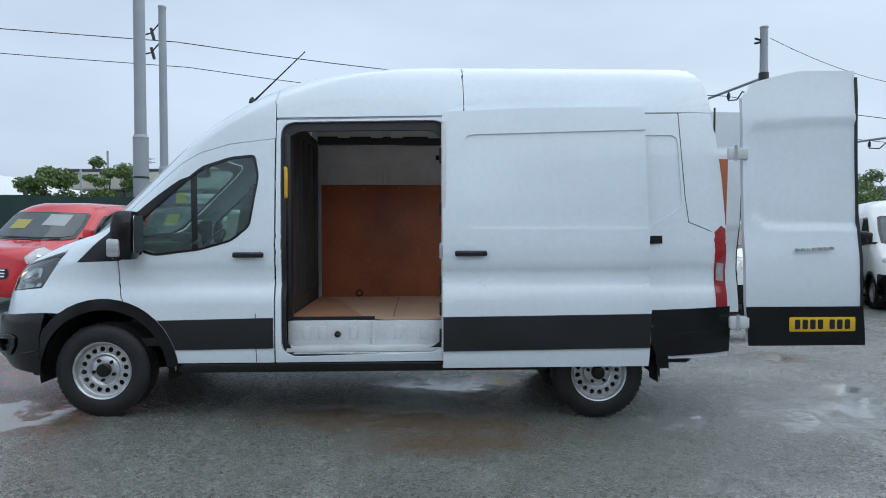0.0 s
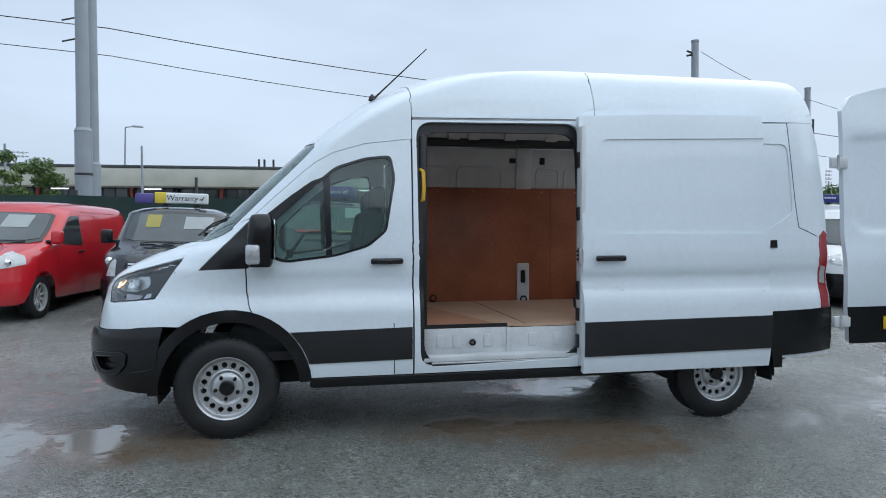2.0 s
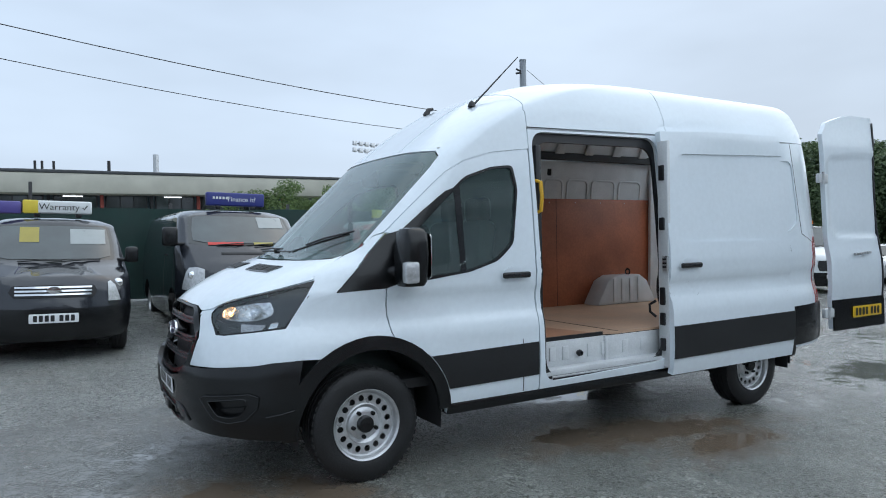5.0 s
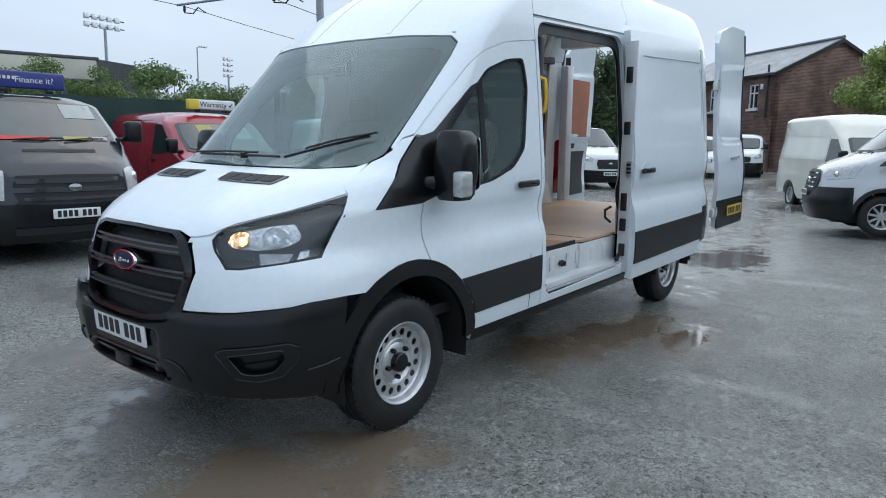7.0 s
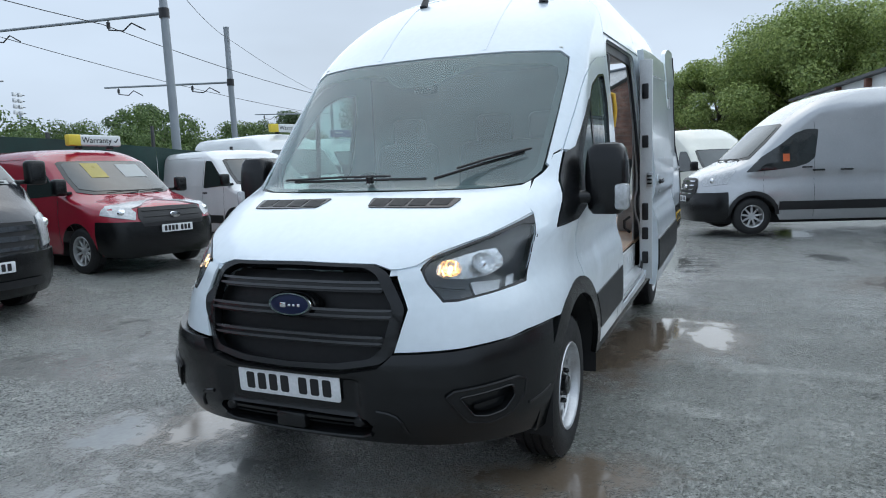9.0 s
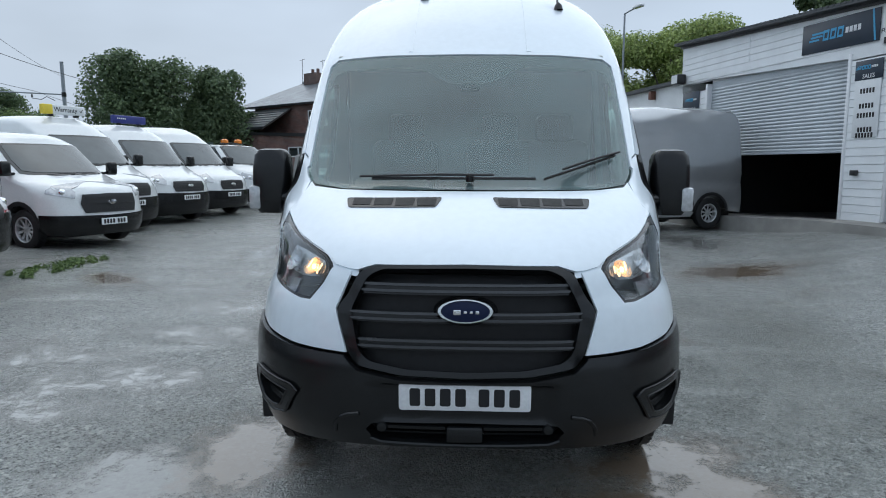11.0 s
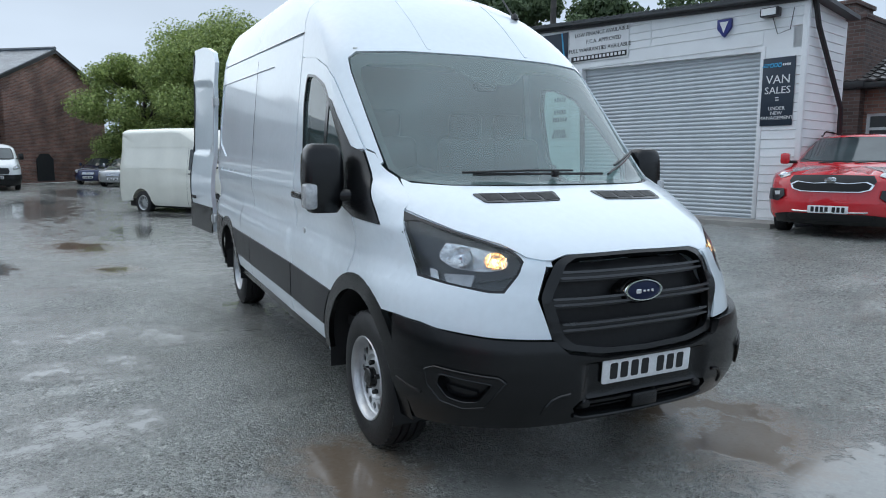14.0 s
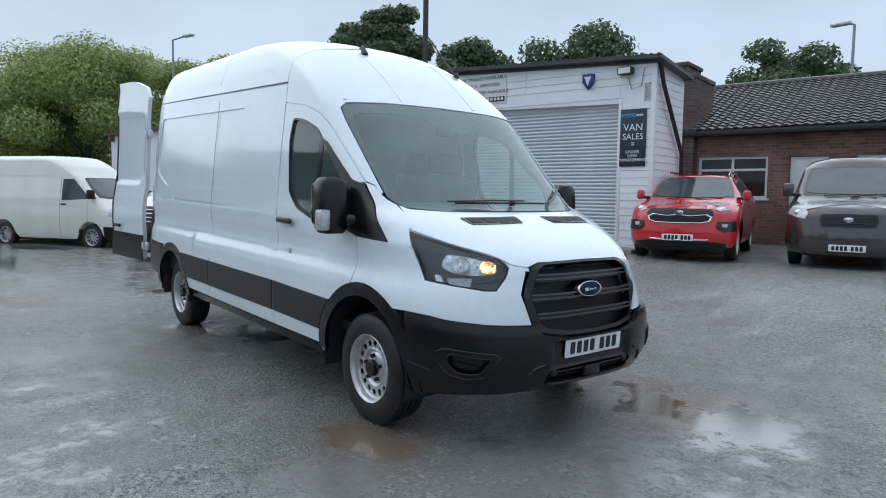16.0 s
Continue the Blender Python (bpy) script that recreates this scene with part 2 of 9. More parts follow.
def soften(points, r=0.03, n=4):
    """Rounds the corners of an outline of (kind, a, z) or (u, v) points."""
    out = []
    for i, p in enumerate(points):
        a, b = points[i - 1], points[(i + 1) % len(points)]
        if len(p) == 3 and (a[0] != p[0] or b[0] != p[0]):
            out.append(p)
            continue
        head = p[:-2]
        P, A, B = (Vector(q[-2:]) for q in (p, a, b))
        da, db = (A - P).length, (B - P).length
        k = min(r, da * 0.45, db * 0.45)
        s, e = P + (A - P) * (k / max(da, 1e-6)), P + (B - P) * (k / max(db, 1e-6))
        for j in range(n + 1):
            t = j / n
            q = s * (1 - t) ** 2 + P * 2 * t * (1 - t) + e * t * t
            out.append((*head, q.x, q.y))
    return out


def words(text, size, m, material, parent, name="lettering", align="CENTER", depth=0.002):
    """Raised lettering in the built-in font, in the plane x-y of m."""
    c = bpy.data.curves.new(name, "FONT")
    c.body, c.size, c.align_x, c.align_y, c.extrude, c.resolution_u = text, size, align, "CENTER", depth, 2
    tmp = bpy.data.objects.new(name, c)
    scene.collection.objects.link(tmp)
    me = bpy.data.meshes.new_from_object(tmp)
    bpy.data.objects.remove(tmp)
    me.materials.clear()
    me.materials.append(material)
    ob = new(name, me)
    ob.parent = parent
    ob.matrix_local = m
    return ob


# ---- curved bodywork ----
class Chart:
    """A vehicle's skin: at each height z a nose line, a half width, and a rounded plan between nose and side.
    s runs from the middle of the nose (0) round the corner (1) and on along the side in metres."""

    def __init__(self, nose, width, corner, q=2.6, p=1.9, tail=None):
        self.tabs = {k: np.array(sorted(v)).T for k, v in (("nose", nose), ("width", width), ("corner", corner))}
        self.q, self.p, self.tail = q, p, tail
        self.top = min(self.tabs["nose"][0][-1], self.tabs["width"][0][-1])

    def val(self, key, z):
        t = self.tabs[key]
        return float(np.mean([np.interp(z + d, t[0], t[1]) for d in (-0.016, -0.006, 0.006, 0.016)]))

    def to_s(self, kind, a, z):
        L, sgn = self.val("corner", z), (1 if a >= 0 else -1)
        if kind == "y":
            r = min(abs(a) / max(self.val("width", z), 1e-3), 1.0)
            return sgn * math.asin(min(1.0, r ** (self.q / 2))) / (math.pi / 2)
        d = a - self.val("nose", z)
        if d >= L:
            return 1 + d - L
        t = min(max(1 - d / L, 0.0), 1.0)
        return math.acos(min(1.0, t ** (self.p / 2))) / (math.pi / 2)

    def at(self, s, z):
        L, w, x0, sgn = self.val("corner", z), self.val("width", z), self.val("nose", z), (1 if s >= 0 else -1)
        s = abs(s)
        if s >= 1:
            x, y = x0 + L + s - 1, w
        else:
            f = s * math.pi / 2
            x, y = x0 + L * (1 - math.cos(f) ** (2 / self.p)), w * math.sin(f) ** (2 / self.q)
        if self.tail and x > self.tail[0]:
            y -= self.tail[2] * min(1.0, (x - self.tail[0]) / (self.tail[1] - self.tail[0])) ** 2.5
        return x, sgn * y, z

    def skin(self, loops, side=1, off=0.0, thick=0.012, ds=0.085, dsf=0.055, dz=0.06, disp=None, mid=(1.9, 0, 1.0), step=0.04, press=None):
        """A panel of the skin within outlines of (kind, a, z): kind 'x' is a place along the side, 'y' one across the nose."""
        bm = bmesh.new()
        edges, smin, smax, zmin, zmax = [], 9e9, -9e9, 9e9, -9e9
        for loop in loops:
            pts = []
            for i, p in enumerate(loop):
                q = loop[(i + 1) % len(loop)]
                same = p[0] == q[0]
                n = max(1, int(math.hypot(q[1] - p[1], q[2] - p[2]) / step)) if same else 3
                s0, s1 = self.to_s(*p), self.to_s(*q)
                for k in range(n):
                    t = k / n
                    z = p[2] + (q[2] - p[2]) * t
                    s = self.to_s(p[0], p[1] + (q[1] - p[1]) * t, z) if same else s0 + (s1 - s0) * t
                    pts.append((s * side, z))
            vs = [bm.verts.new((s, z, 0)) for s, z in pts]
            edges += [bm.edges.new((vs[i], vs[(i + 1) % len(vs)])) for i in range(len(vs))]
            smin, smax = min(smin, *(p[0] for p in pts)), max(smax, *(p[0] for p in pts))
            zmin, zmax = min(zmin, *(p[1] for p in pts)), max(zmax, *(p[1] for p in pts))
        bmesh.ops.triangle_fill(bm, edges=edges, use_beauty=True, normal=(0, 0, 1))
        cuts = [((s, 0, 0), (1, 0, 0)) for s in np.arange(-1, 1.001, dsf) if smin < s < smax]
        far = [1 + ds * k for k in range(1, int(max(0, max(abs(smin), abs(smax)) - 1) / ds) + 1)]
        cuts += [((s * g, 0, 0), (1, 0, 0)) for s in far for g in (-1, 1) if smin < s * g < smax]
        zs, z = [], zmin + dz / 2
        while z < zmax:
            zs.append(z)
            z += dz if z < self.top - 0.3 else dz * 0.4
        cuts += [((0, z, 0), (0, 1, 0)) for z in zs]
        for co, no in cuts:
            bmesh.ops.bisect_plane(bm, geom=bm.verts[:] + bm.edges[:] + bm.faces[:], plane_co=co, plane_no=no, dist=1e-5)
        for v in bm.verts:
            v.co = Vector(self.at(v.co.x, v.co.y))
        bmesh.ops.remove_doubles(bm, verts=bm.verts[:], dist=1e-4)
        bm.normal_update()
        m = Vector(mid)
        if sum(f.normal.dot(f.calc_center_median() - m) * f.calc_area() for f in bm.faces) < 0:
            bmesh.ops.reverse_faces(bm, faces=bm.faces[:])
        bm.normal_update()
        norm = {v: v.normal.copy() for v in bm.verts}
        for v in bm.verts:
            v.co += norm[v] * (off + (disp(v.co.x, v.co.z) if disp else 0.0) + (press(*v.co) if press else 0.0))
        bm.normal_update()
        if thick:
            faces, rim = bm.faces[:], [e for e in bm.edges if len(e.link_faces) == 1]
            inner = {v: bm.verts.new(v.co - norm[v] * thick) for v in bm.verts[:]}
            for f in faces:
                f.smooth = True
                g = bm.faces.new([inner[v] for v in reversed(f.verts[:])])
                g.smooth = True
            for e in rim:
                a, b = e.verts
                if e.link_loops[0].vert != a:
                    a, b = b, a
                bm.faces.new((b, a, inner[a], inner[b]))
                e.smooth = False
                for k in (bm.edges.get((inner[a], inner[b])),):
                    if k:
                        k.smooth = False
        else:
            for f in bm.faces:
                f.smooth = True
        return bm


def smooth01(a, b, v):
    t = min(max((v - a) / (b - a), 0.0), 1.0)
    return t * t * (3 - 2 * t)


def mirror_y(loop):
    return [(k, -a if k == "y" else a, z) for k, a, z in loop]


def X(*pts):
    return [("x", a, z) for a, z in pts]


def Y(*pts):
    return [("y", a, z) for a, z in pts]


# ---- ground ----
def ground_z(x, y):
    z = 0.30 * smooth01(4.5, 11.0, y) + 0.34 * smooth01(3.6, 7.2, -y) * (1 - smooth01(8.5, 12.5, x))
    z -= 0.20 * smooth01(4.5, 11.0, y) * smooth01(4.5, 10.0, x)
    z += 0.010 * (max(0.0, min(x, 36) - 14)) + 0.034 * smooth01(1.2, 3.6, x) * (1 - smooth01(5.0, 9.0, x))
    far = smooth01(3, 9, math.hypot(x - 2, y))
    return z + far * 0.03 * noise.noise((x * 0.22, y * 0.22, 0.3))


def wet_gravel():
    m = bpy.data.materials.new("wet_gravelly_tarmac")
    m.use_nodes = True
    n, l = m.node_tree.nodes, m.node_tree.links
    b = n["Principled BSDF"]
    co = n.new("ShaderNodeTexCoord")

    def tex(scale, detail=4.0, kind="ShaderNodeTexNoise", rough=0.55):
        t = n.new(kind)
        t.inputs["Scale"].default_value = scale
        if kind == "ShaderNodeTexNoise":
            t.inputs["Detail"].default_value, t.inputs["Roughness"].default_value = detail, rough
        l.new(co.outputs["Object"], t.inputs["Vector"])
        return t

    def rng(src, a, c, lo, hi):
        r = n.new("ShaderNodeMapRange")
        for k, v in zip(("From Min", "From Max", "To Min", "To Max"), (a, c, lo, hi)):
            r.inputs[k].default_value = v
        l.new(src, r.inputs["Value"])
        return r.outputs[0]

    def mixc(f, a, c):
        x = n.new("ShaderNodeMix")
        x.data_type = "RGBA"
        l.new(f, x.inputs["Factor"])
        for sock, v in ((x.inputs["A"], a), (x.inputs["B"], c)):
            if isinstance(v, tuple):
                sock.default_value = (*v, 1)
            else:
                l.new(v, sock)
        return x.outputs["Result"]

    broad, mid, grit, stones = tex(0.33, 6, rough=0.62), tex(1.6, 7, rough=0.65), tex(75, 6, rough=0.7), tex(92, kind="ShaderNodeTexVoronoi")
    fines, ragged, lace, chips = tex(0.9, 8, rough=0.7), tex(3.2, 9, rough=0.72), tex(11.0, 6, rough=0.7), tex(46, kind="ShaderNodeTexVoronoi")
    base = mixc(rng(mid.outputs["Fac"], 0.35, 0.65, 0, 1), (0.20, 0.212, 0.198), (0.41, 0.425, 0.40))
    pebble, chip = n.new("ShaderNodeSeparateColor"), n.new("ShaderNodeSeparateColor")
    l.new(stones.outputs["Color"], pebble.inputs[0])
    l.new(chips.outputs["Color"], chip.inputs[0])
    # each stone has its own tone, a few larger chips are pale or nearly black
    base = mixc(rng(pebble.outputs[1], 0.0, 0.5, 0.82, 0), base, (0.032, 0.034, 0.032))
    base = mixc(rng(pebble.outputs[0], 0.55, 1.0, 0, 0.85), base, (0.46, 0.47, 0.44))
    base = mixc(rng(grit.outputs["Fac"], 0.52, 0.75, 0, 0.5), base, (0.34, 0.34, 0.32))
    base = mixc(rng(chip.outputs[0], 0.86, 0.93, 0, 0.75), base, (0.60, 0.60, 0.56))
    base = mixc(rng(chip.outputs[2], 0.80, 0.9, 0, 0.8), base, (0.03, 0.031, 0.03))
    base = mixc(rng(lace.outputs["Fac"], 0.5, 0.72, 0, 0.3), base, (0.26, 0.27, 0.25))
    base = mixc(rng(fines.outputs["Fac"], 0.54, 0.72, 0, 0.5), base, (0.19, 0.16, 0.125))

    def maths(op, p, q):
        x = n.new("ShaderNodeMath")
        x.operation = op
        for sock, v in zip(x.inputs, (p, q)):
            if isinstance(v, (int, float)):
                sock.default_value = v
            else:
                l.new(v, sock)
        return x.outputs[0]

    # a belt of darker, greener gravel round where the van stands
    belt_attr = n.new("ShaderNodeAttribute")
    belt_attr.attribute_name = "dark_gravel_belt"
    belt_mix = rng(maths("ADD", belt_attr.outputs["Fac"], rng(fines.outputs["Fac"], 0.25, 0.75, -0.3, 0.3)), 0.25, 0.75, 0, 0.45)
    base = mixc(belt_mix, base, (0.070, 0.077, 0.052))

    # standing water: the depth stored in the mesh, with a ragged shore
    def depth(name):
        at = n.new("ShaderNodeAttribute")
        at.attribute_name = name
        d = maths("ADD", at.outputs["Fac"], rng(ragged.outputs["Fac"], 0.25, 0.75, -0.32, 0.32))
        return rng(maths("ADD", d, rng(lace.outputs["Fac"], 0.3, 0.7, -0.11, 0.11)), 0.30, 0.74, 0, 1), rng(d, 0.22, 0.55, 0, 1)

    (clear, shore), (mud, mshore) = depth("clear_water"), depth("muddy_water")
    pool = maths("MAXIMUM", clear, mud)
    damp = maths("MAXIMUM", shore, mshore)
    base = mixc(rng(damp, 0, 1, 0, 0.45), base, (0.085, 0.081, 0.070))
    base = mixc(rng(clear, 0, 1, 0, 0.85), base, (0.185, 0.187, 0.178))
    base = mixc(rng(mud, 0, 1, 0, 0.85), base, (0.165, 0.122, 0.086))
    pooled = base
    # a film of water lies in patches and streaks, its base colour paler
    film = maths("MULTIPLY", rng(lace.outputs["Fac"], 0.35, 0.6, 1.0, 0.45), maths("MULTIPLY", rng(broad.outputs["Fac"], 0.38, 0.54, 0, 1), rng(mid.outputs["Fac"], 0.46, 0.62, 1, 0.1)))
    stretch = n.new("ShaderNodeMapping")
    stretch.inputs["Scale"].default_value, stretch.inputs["Rotation"].default_value = (1.5, 0.5, 1.0), (0, 0, 0.12)
    l.new(co.outputs["Object"], stretch.inputs["Vector"])
    streak = tex(1.0, 7, rough=0.6)
    l.new(stretch.outputs[0], streak.inputs["Vector"])
    runs = maths("MULTIPLY", rng(streak.outputs["Fac"], 0.49, 0.64, 0, 0.9), rng(lace.outputs["Fac"], 0.35, 0.65, 1.0, 0.7))
    film = maths("MAXIMUM", maths("MULTIPLY", film, 0.8), runs)
    base = mixc(maths("MULTIPLY", maths("MULTIPLY", film, rng(belt_mix, 0, 0.6, 1, 0.25)), 0.45), base, (0.30, 0.31, 0.297))
    base = mixc(rng(pool, 0, 1, 0, 1), base, pooled)
    l.new(base, b.inputs["Base Color"])
    wet = maths("MAXIMUM", maths("MULTIPLY", film, 0.85), pool)
    # each stone is a little wetter or drier than its neighbour
    l.new(maths("ADD", rng(wet, 0, 1, 0.26, 0.04), maths("MULTIPLY", rng(pebble.outputs[2], 0, 1, 0, 0.26), rng(wet, 0, 1, 1, 0))), b.inputs["Roughness"])
    b.inputs["Specular IOR Level"].default_value = 0.6
    hgt = maths("ADD", maths("ADD", grit.outputs["Fac"], rng(stones.outputs["Distance"], 0, 0.6, 1, 0)), rng(chips.outputs["Distance"], 0, 0.6, 0.8, 0))

    def relief(strength, flat):
        bump = n.new("ShaderNodeBump")
        bump.inputs["Distance"].default_value = 0.016
        l.new(rng(wet, 0, 1, strength, flat), bump.inputs["Strength"])
        l.new(hgt, bump.inputs["Height"])
        return bump.outputs[0]

    l.new(relief(1.0, 0.015), b.inputs["Normal"])
    # the film of rain over everything
    b.inputs["Coat IOR"].default_value = 1.33
    l.new(rng(wet, 0, 1, 0.55, 0.40), b.inputs["Coat Weight"])
    l.new(rng(wet, 0, 1, 0.22, 0.05), b.inputs["Coat Roughness"])
    l.new(relief(0.30, 0.008), b.inputs["Coat Normal"])
    return m



# puddles: middle, half sizes, turn, kind (0 clear, 1 muddy, 2 a shallow clear film)
PUDDLES = [
    (2.76, 0.33, 0.80, 0.50, 0.2, 0), (2.60, -1.53, 0.60, 0.28, 0.05, 1), (2.35, -1.0, 1.05, 0.36, -0.25, 1), (1.74, -0.80, 0.60, 0.33, 0.07, 1),
    (4.22, -1.0, 0.52, 0.26, 0.5, 2), (6.9, -0.6, 2.1, 0.85, 0.05, 0), (6.47, 0.29, 0.75, 0.30, 0.55, 0), (5.53, -0.81, 0.75, 0.32, 0.64, 2),
    (-0.24, 1.12, 0.46, 0.28, 0.05, 1), (-0.62, 1.52, 0.40, 0.34, 0.3, 0), (-1.47, -0.92, 0.80, 0.52, -1.07, 0), (-0.86, -0.86, 0.48, 0.42, 1.49, 1), (-0.54, -1.17, 0.30, 0.25, 0.34, 1), (-0.26, -0.96, 0.48, 0.20, -1.13, 1),
    (3.0, 2.35, 0.28, 0.62, -0.18, 2), (2.05, 2.28, 0.24, 0.55, -0.2, 2), (0.80, 2.40, 0.34, 0.62, 0.2, 2), (3.41, 0.86, 0.55, 0.30, 0.25, 0), (6.69, 1.99, 0.50, 0.30, 0.23, 1), (4.59, 4.48, 0.55, 0.28, 0.67, 1),
    (9.53, 2.41, 1.15, 0.55, 0.34, 1), (11.7, 1.36, 3.0, 0.85, 0.07, 0), (5.73, -3.65, 1.0, 0.55, -0.96, 1), (20.0, 3.8, 7.0, 1.9, 0.07, 0), (9.6, -4.2, 1.4, 0.5, 0.1, 0), (8.0, -2.9, 0.8, 0.30, 0.2, 0),
    (28.0, 3.0, 5.0, 1.4, 0.1, 0), (14.0, 1.8, 5.0, 2.0, 0.1, 2), (9.0, 0.3, 2.6, 1.1, 0.1, 2), (24.0, 1.0, 6.0, 1.6, 0.05, 2), (-1.6, 0.6, 1.2, 0.9, 0.3, 2), (16.0, 0.6, 1.6, 0.7, 0.5, 0), (-1.9, -2.7, 0.55, 0.35, 0.3, 0), (11.5, -2.6, 1.2, 0.5, 0.0, 0), (7.3, 3.4, 1.2, 0.35, 0.1, 0), (5.2, 2.9, 0.3, 0.8, -0.2, 2), (1.4, 3.6, 0.3, 1.0, -0.15, 2), (2.6, 1.45, 0.25, 0.55, -0.1, 2), (0.2, 3.1, 0.3, 0.9, 0.1, 2), (3.9, 3.1, 0.2, 0.9, -0.2, 2),
]
xs = sorted(set([*np.arange(-4.6, 9.0, 0.11), *np.arange(9.0, 16, 0.3), *np.arange(16, 32, 0.7), *np.arange(-14, -4.6, 0.8), -400, -200, -90, -45, -28, -20, 34, 36, 38, 42, 50, 60, 75, 100, 160, 260, 500]))
ys = sorted(set([*np.arange(-4.6, 5.4, 0.11), *np.arange(5.4, 12, 0.35), *np.arange(-12, -4.6, 0.4), *np.arange(12, 18.1, 0.8), -400, -200, -90, -45, -30, -22, -16, 24, 32, 45, 70, 110, 200, 400]))
GX, GY = np.meshgrid(xs, ys, indexing="ij")
verts = [(x, y, ground_z(x, y)) for x in xs for y in ys]
nx, ny = len(xs), len(ys)
faces = [(i * ny + j, (i + 1) * ny + j, (i + 1) * ny + j + 1, i * ny + j + 1) for i in range(nx - 1) for j in range(ny - 1)]
me = bpy.data.meshes.new("ground")
me.from_pydata(verts, [], faces)
for key, kind in (("clear_water", 0), ("muddy_water", 1)):
    d = np.zeros_like(GX)
    for cx, cy, rx, ry, turn, muddy in PUDDLES:
        if muddy % 2 == kind:
            u = ((GX - cx) * math.cos(turn) + (GY - cy) * math.sin(turn)) / rx
            v = (-(GX - cx) * math.sin(turn) + (GY - cy) * math.cos(turn)) / ry
            most = 0.61 if muddy == 2 else 1.0
            d = np.maximum(d, np.clip(1.0 - 0.5 * np.sqrt(u * u + v * v), 0, most))
    me.attributes.new(key, "FLOAT", "POINT").data.foreach_set("value", d.ravel().astype(np.float32))
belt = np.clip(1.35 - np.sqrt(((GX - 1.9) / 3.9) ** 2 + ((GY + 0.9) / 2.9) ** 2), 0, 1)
me.attributes.new("dark_gravel_belt", "FLOAT", "POINT").data.foreach_set("value", belt.ravel().astype(np.float32))
for p in me.polygons:
    p.use_smooth = True
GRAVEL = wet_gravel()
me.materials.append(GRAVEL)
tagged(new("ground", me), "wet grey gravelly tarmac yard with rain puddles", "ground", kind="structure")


# ---- wheels ----
def again(ob, parent, m):
    """The same part with its pieces once more, under parent, sharing meshes."""
    o = ob.copy()
    scene.collection.objects.link(o)
    o.parent = parent
    o.matrix_local = m
    for c in ob.children:
        k = c.copy()
        scene.collection.objects.link(k)
        k.parent = o
    return o


def tyre_mesh(R, rim, half):
    w = half
    prof = [(-w * 0.82, rim), (-w * 0.98, rim + 0.03), (-w, rim + (R - rim) * 0.5), (-w * 0.9, R - 0.02), (-w * 0.72, R - 0.003)]
    for a in (-0.42, -0.06, 0.3):
        prof += [(w * a, R), (w * (a + 0.02), R - 0.009), (w * (a + 0.10), R - 0.009), (w * (a + 0.12), R)]
    prof += [(w * 0.72, R - 0.003), (w * 0.9, R - 0.02), (w, rim + (R - rim) * 0.5), (w * 0.98, rim + 0.03), (w * 0.9, rim + 0.008), (w * 0.8, rim - 0.004)]
    own = revolve(prof, "y", 56)
    # shoulder blocks
    for k in range(48):
        a = 2 * math.pi * k / 48
        for g in (-1, 1):
            box(-0.013, 0.013, g * w * 0.70 - 0.012, g * w * 0.70 + 0.012, R - 0.012, R - 0.002, m=Matrix.Rotation(a, 4, "Y"), bm=own)
    return own


def circle(cu, cv, r, n=14, sq=1.0):
    return [(cu + r * math.cos(2 * math.pi * k / n), cv + sq * r * math.sin(2 * math.pi * k / n)) for k in range(n)]


def steel_wheel(parent, m, R=0.349, rim=0.205, half=0.112, slots=16):
    """A pressed-steel wheel with round vent holes, five nuts, a black centre cap and its tyre; outside towards local +y."""
    holes = []
    for k in range(slots):
        a = 2 * math.pi * k / slots
        h = []
        for j in range(12):
            b = 2 * math.pi * j / 12
            r, t = 0.156 + 0.020 * math.cos(b), 0.0185 * math.sin(b)
            h.append((r * math.cos(a) - t * math.sin(a), r * math.sin(a) + t * math.cos(a)))
        holes.append(h)
    dish = prism(circle(0, 0, 0.187, 64), 0.006, lambda u, v, w: (u, 0.052 + w, v), holes=holes + [circle(0, 0, 0.125, 48)])
    revolve([(0.058, 0.126), (0.062, 0.118), (0.056, 0.108), (0.050, 0.10), (0.060, 0.088), (0.064, 0.06), (0.064, 0.0)], "y", 48, bm=dish)
    wheel = part("wheel", dish, STEEL, parent)
    wheel.matrix_local = m
    ring = revolve([(0.050, 0.184), (0.062, 0.188), (0.066, 0.194), (0.098, 0.200), (0.106, 0.207), (0.110, 0.214), (0.105, 0.217), (0.09, 0.213), (-0.09, 0.208), (-0.1, 0.19), (0.0, 0.18), (0.046, 0.186)], "y", 56)
    part("rim", ring, STEEL, wheel)
    part("tyre", tyre_mesh(R, rim, half), RUBBER, wheel, "black rubber tyre")
    drum = revolve([(-0.05, 0.0), (-0.05, 0.17), (0.02, 0.165), (0.03, 0.12), (0.03, 0.0)], "y", 32)
    part("brake_disc", drum, DARKM, wheel)
    cap = revolve([(0.06, 0.052), (0.092, 0.050), (0.098, 0.044), (0.100, 0.0)], "y", 28)
    part("centre_cap", cap, PLASTIC, wheel, "black plastic centre cap")
    for k in range(5):
        a = 2 * math.pi * k / 5 + 0.3
        nut = revolve([(0.06, 0.013), (0.082, 0.013), (0.088, 0.009), (0.088, 0.0)], "y", 8, m=Matrix.Translation((0.078 * math.cos(a), 0, 0.078 * math.sin(a))))
        part("nut", nut, PLASTIC, wheel)
    return wheel


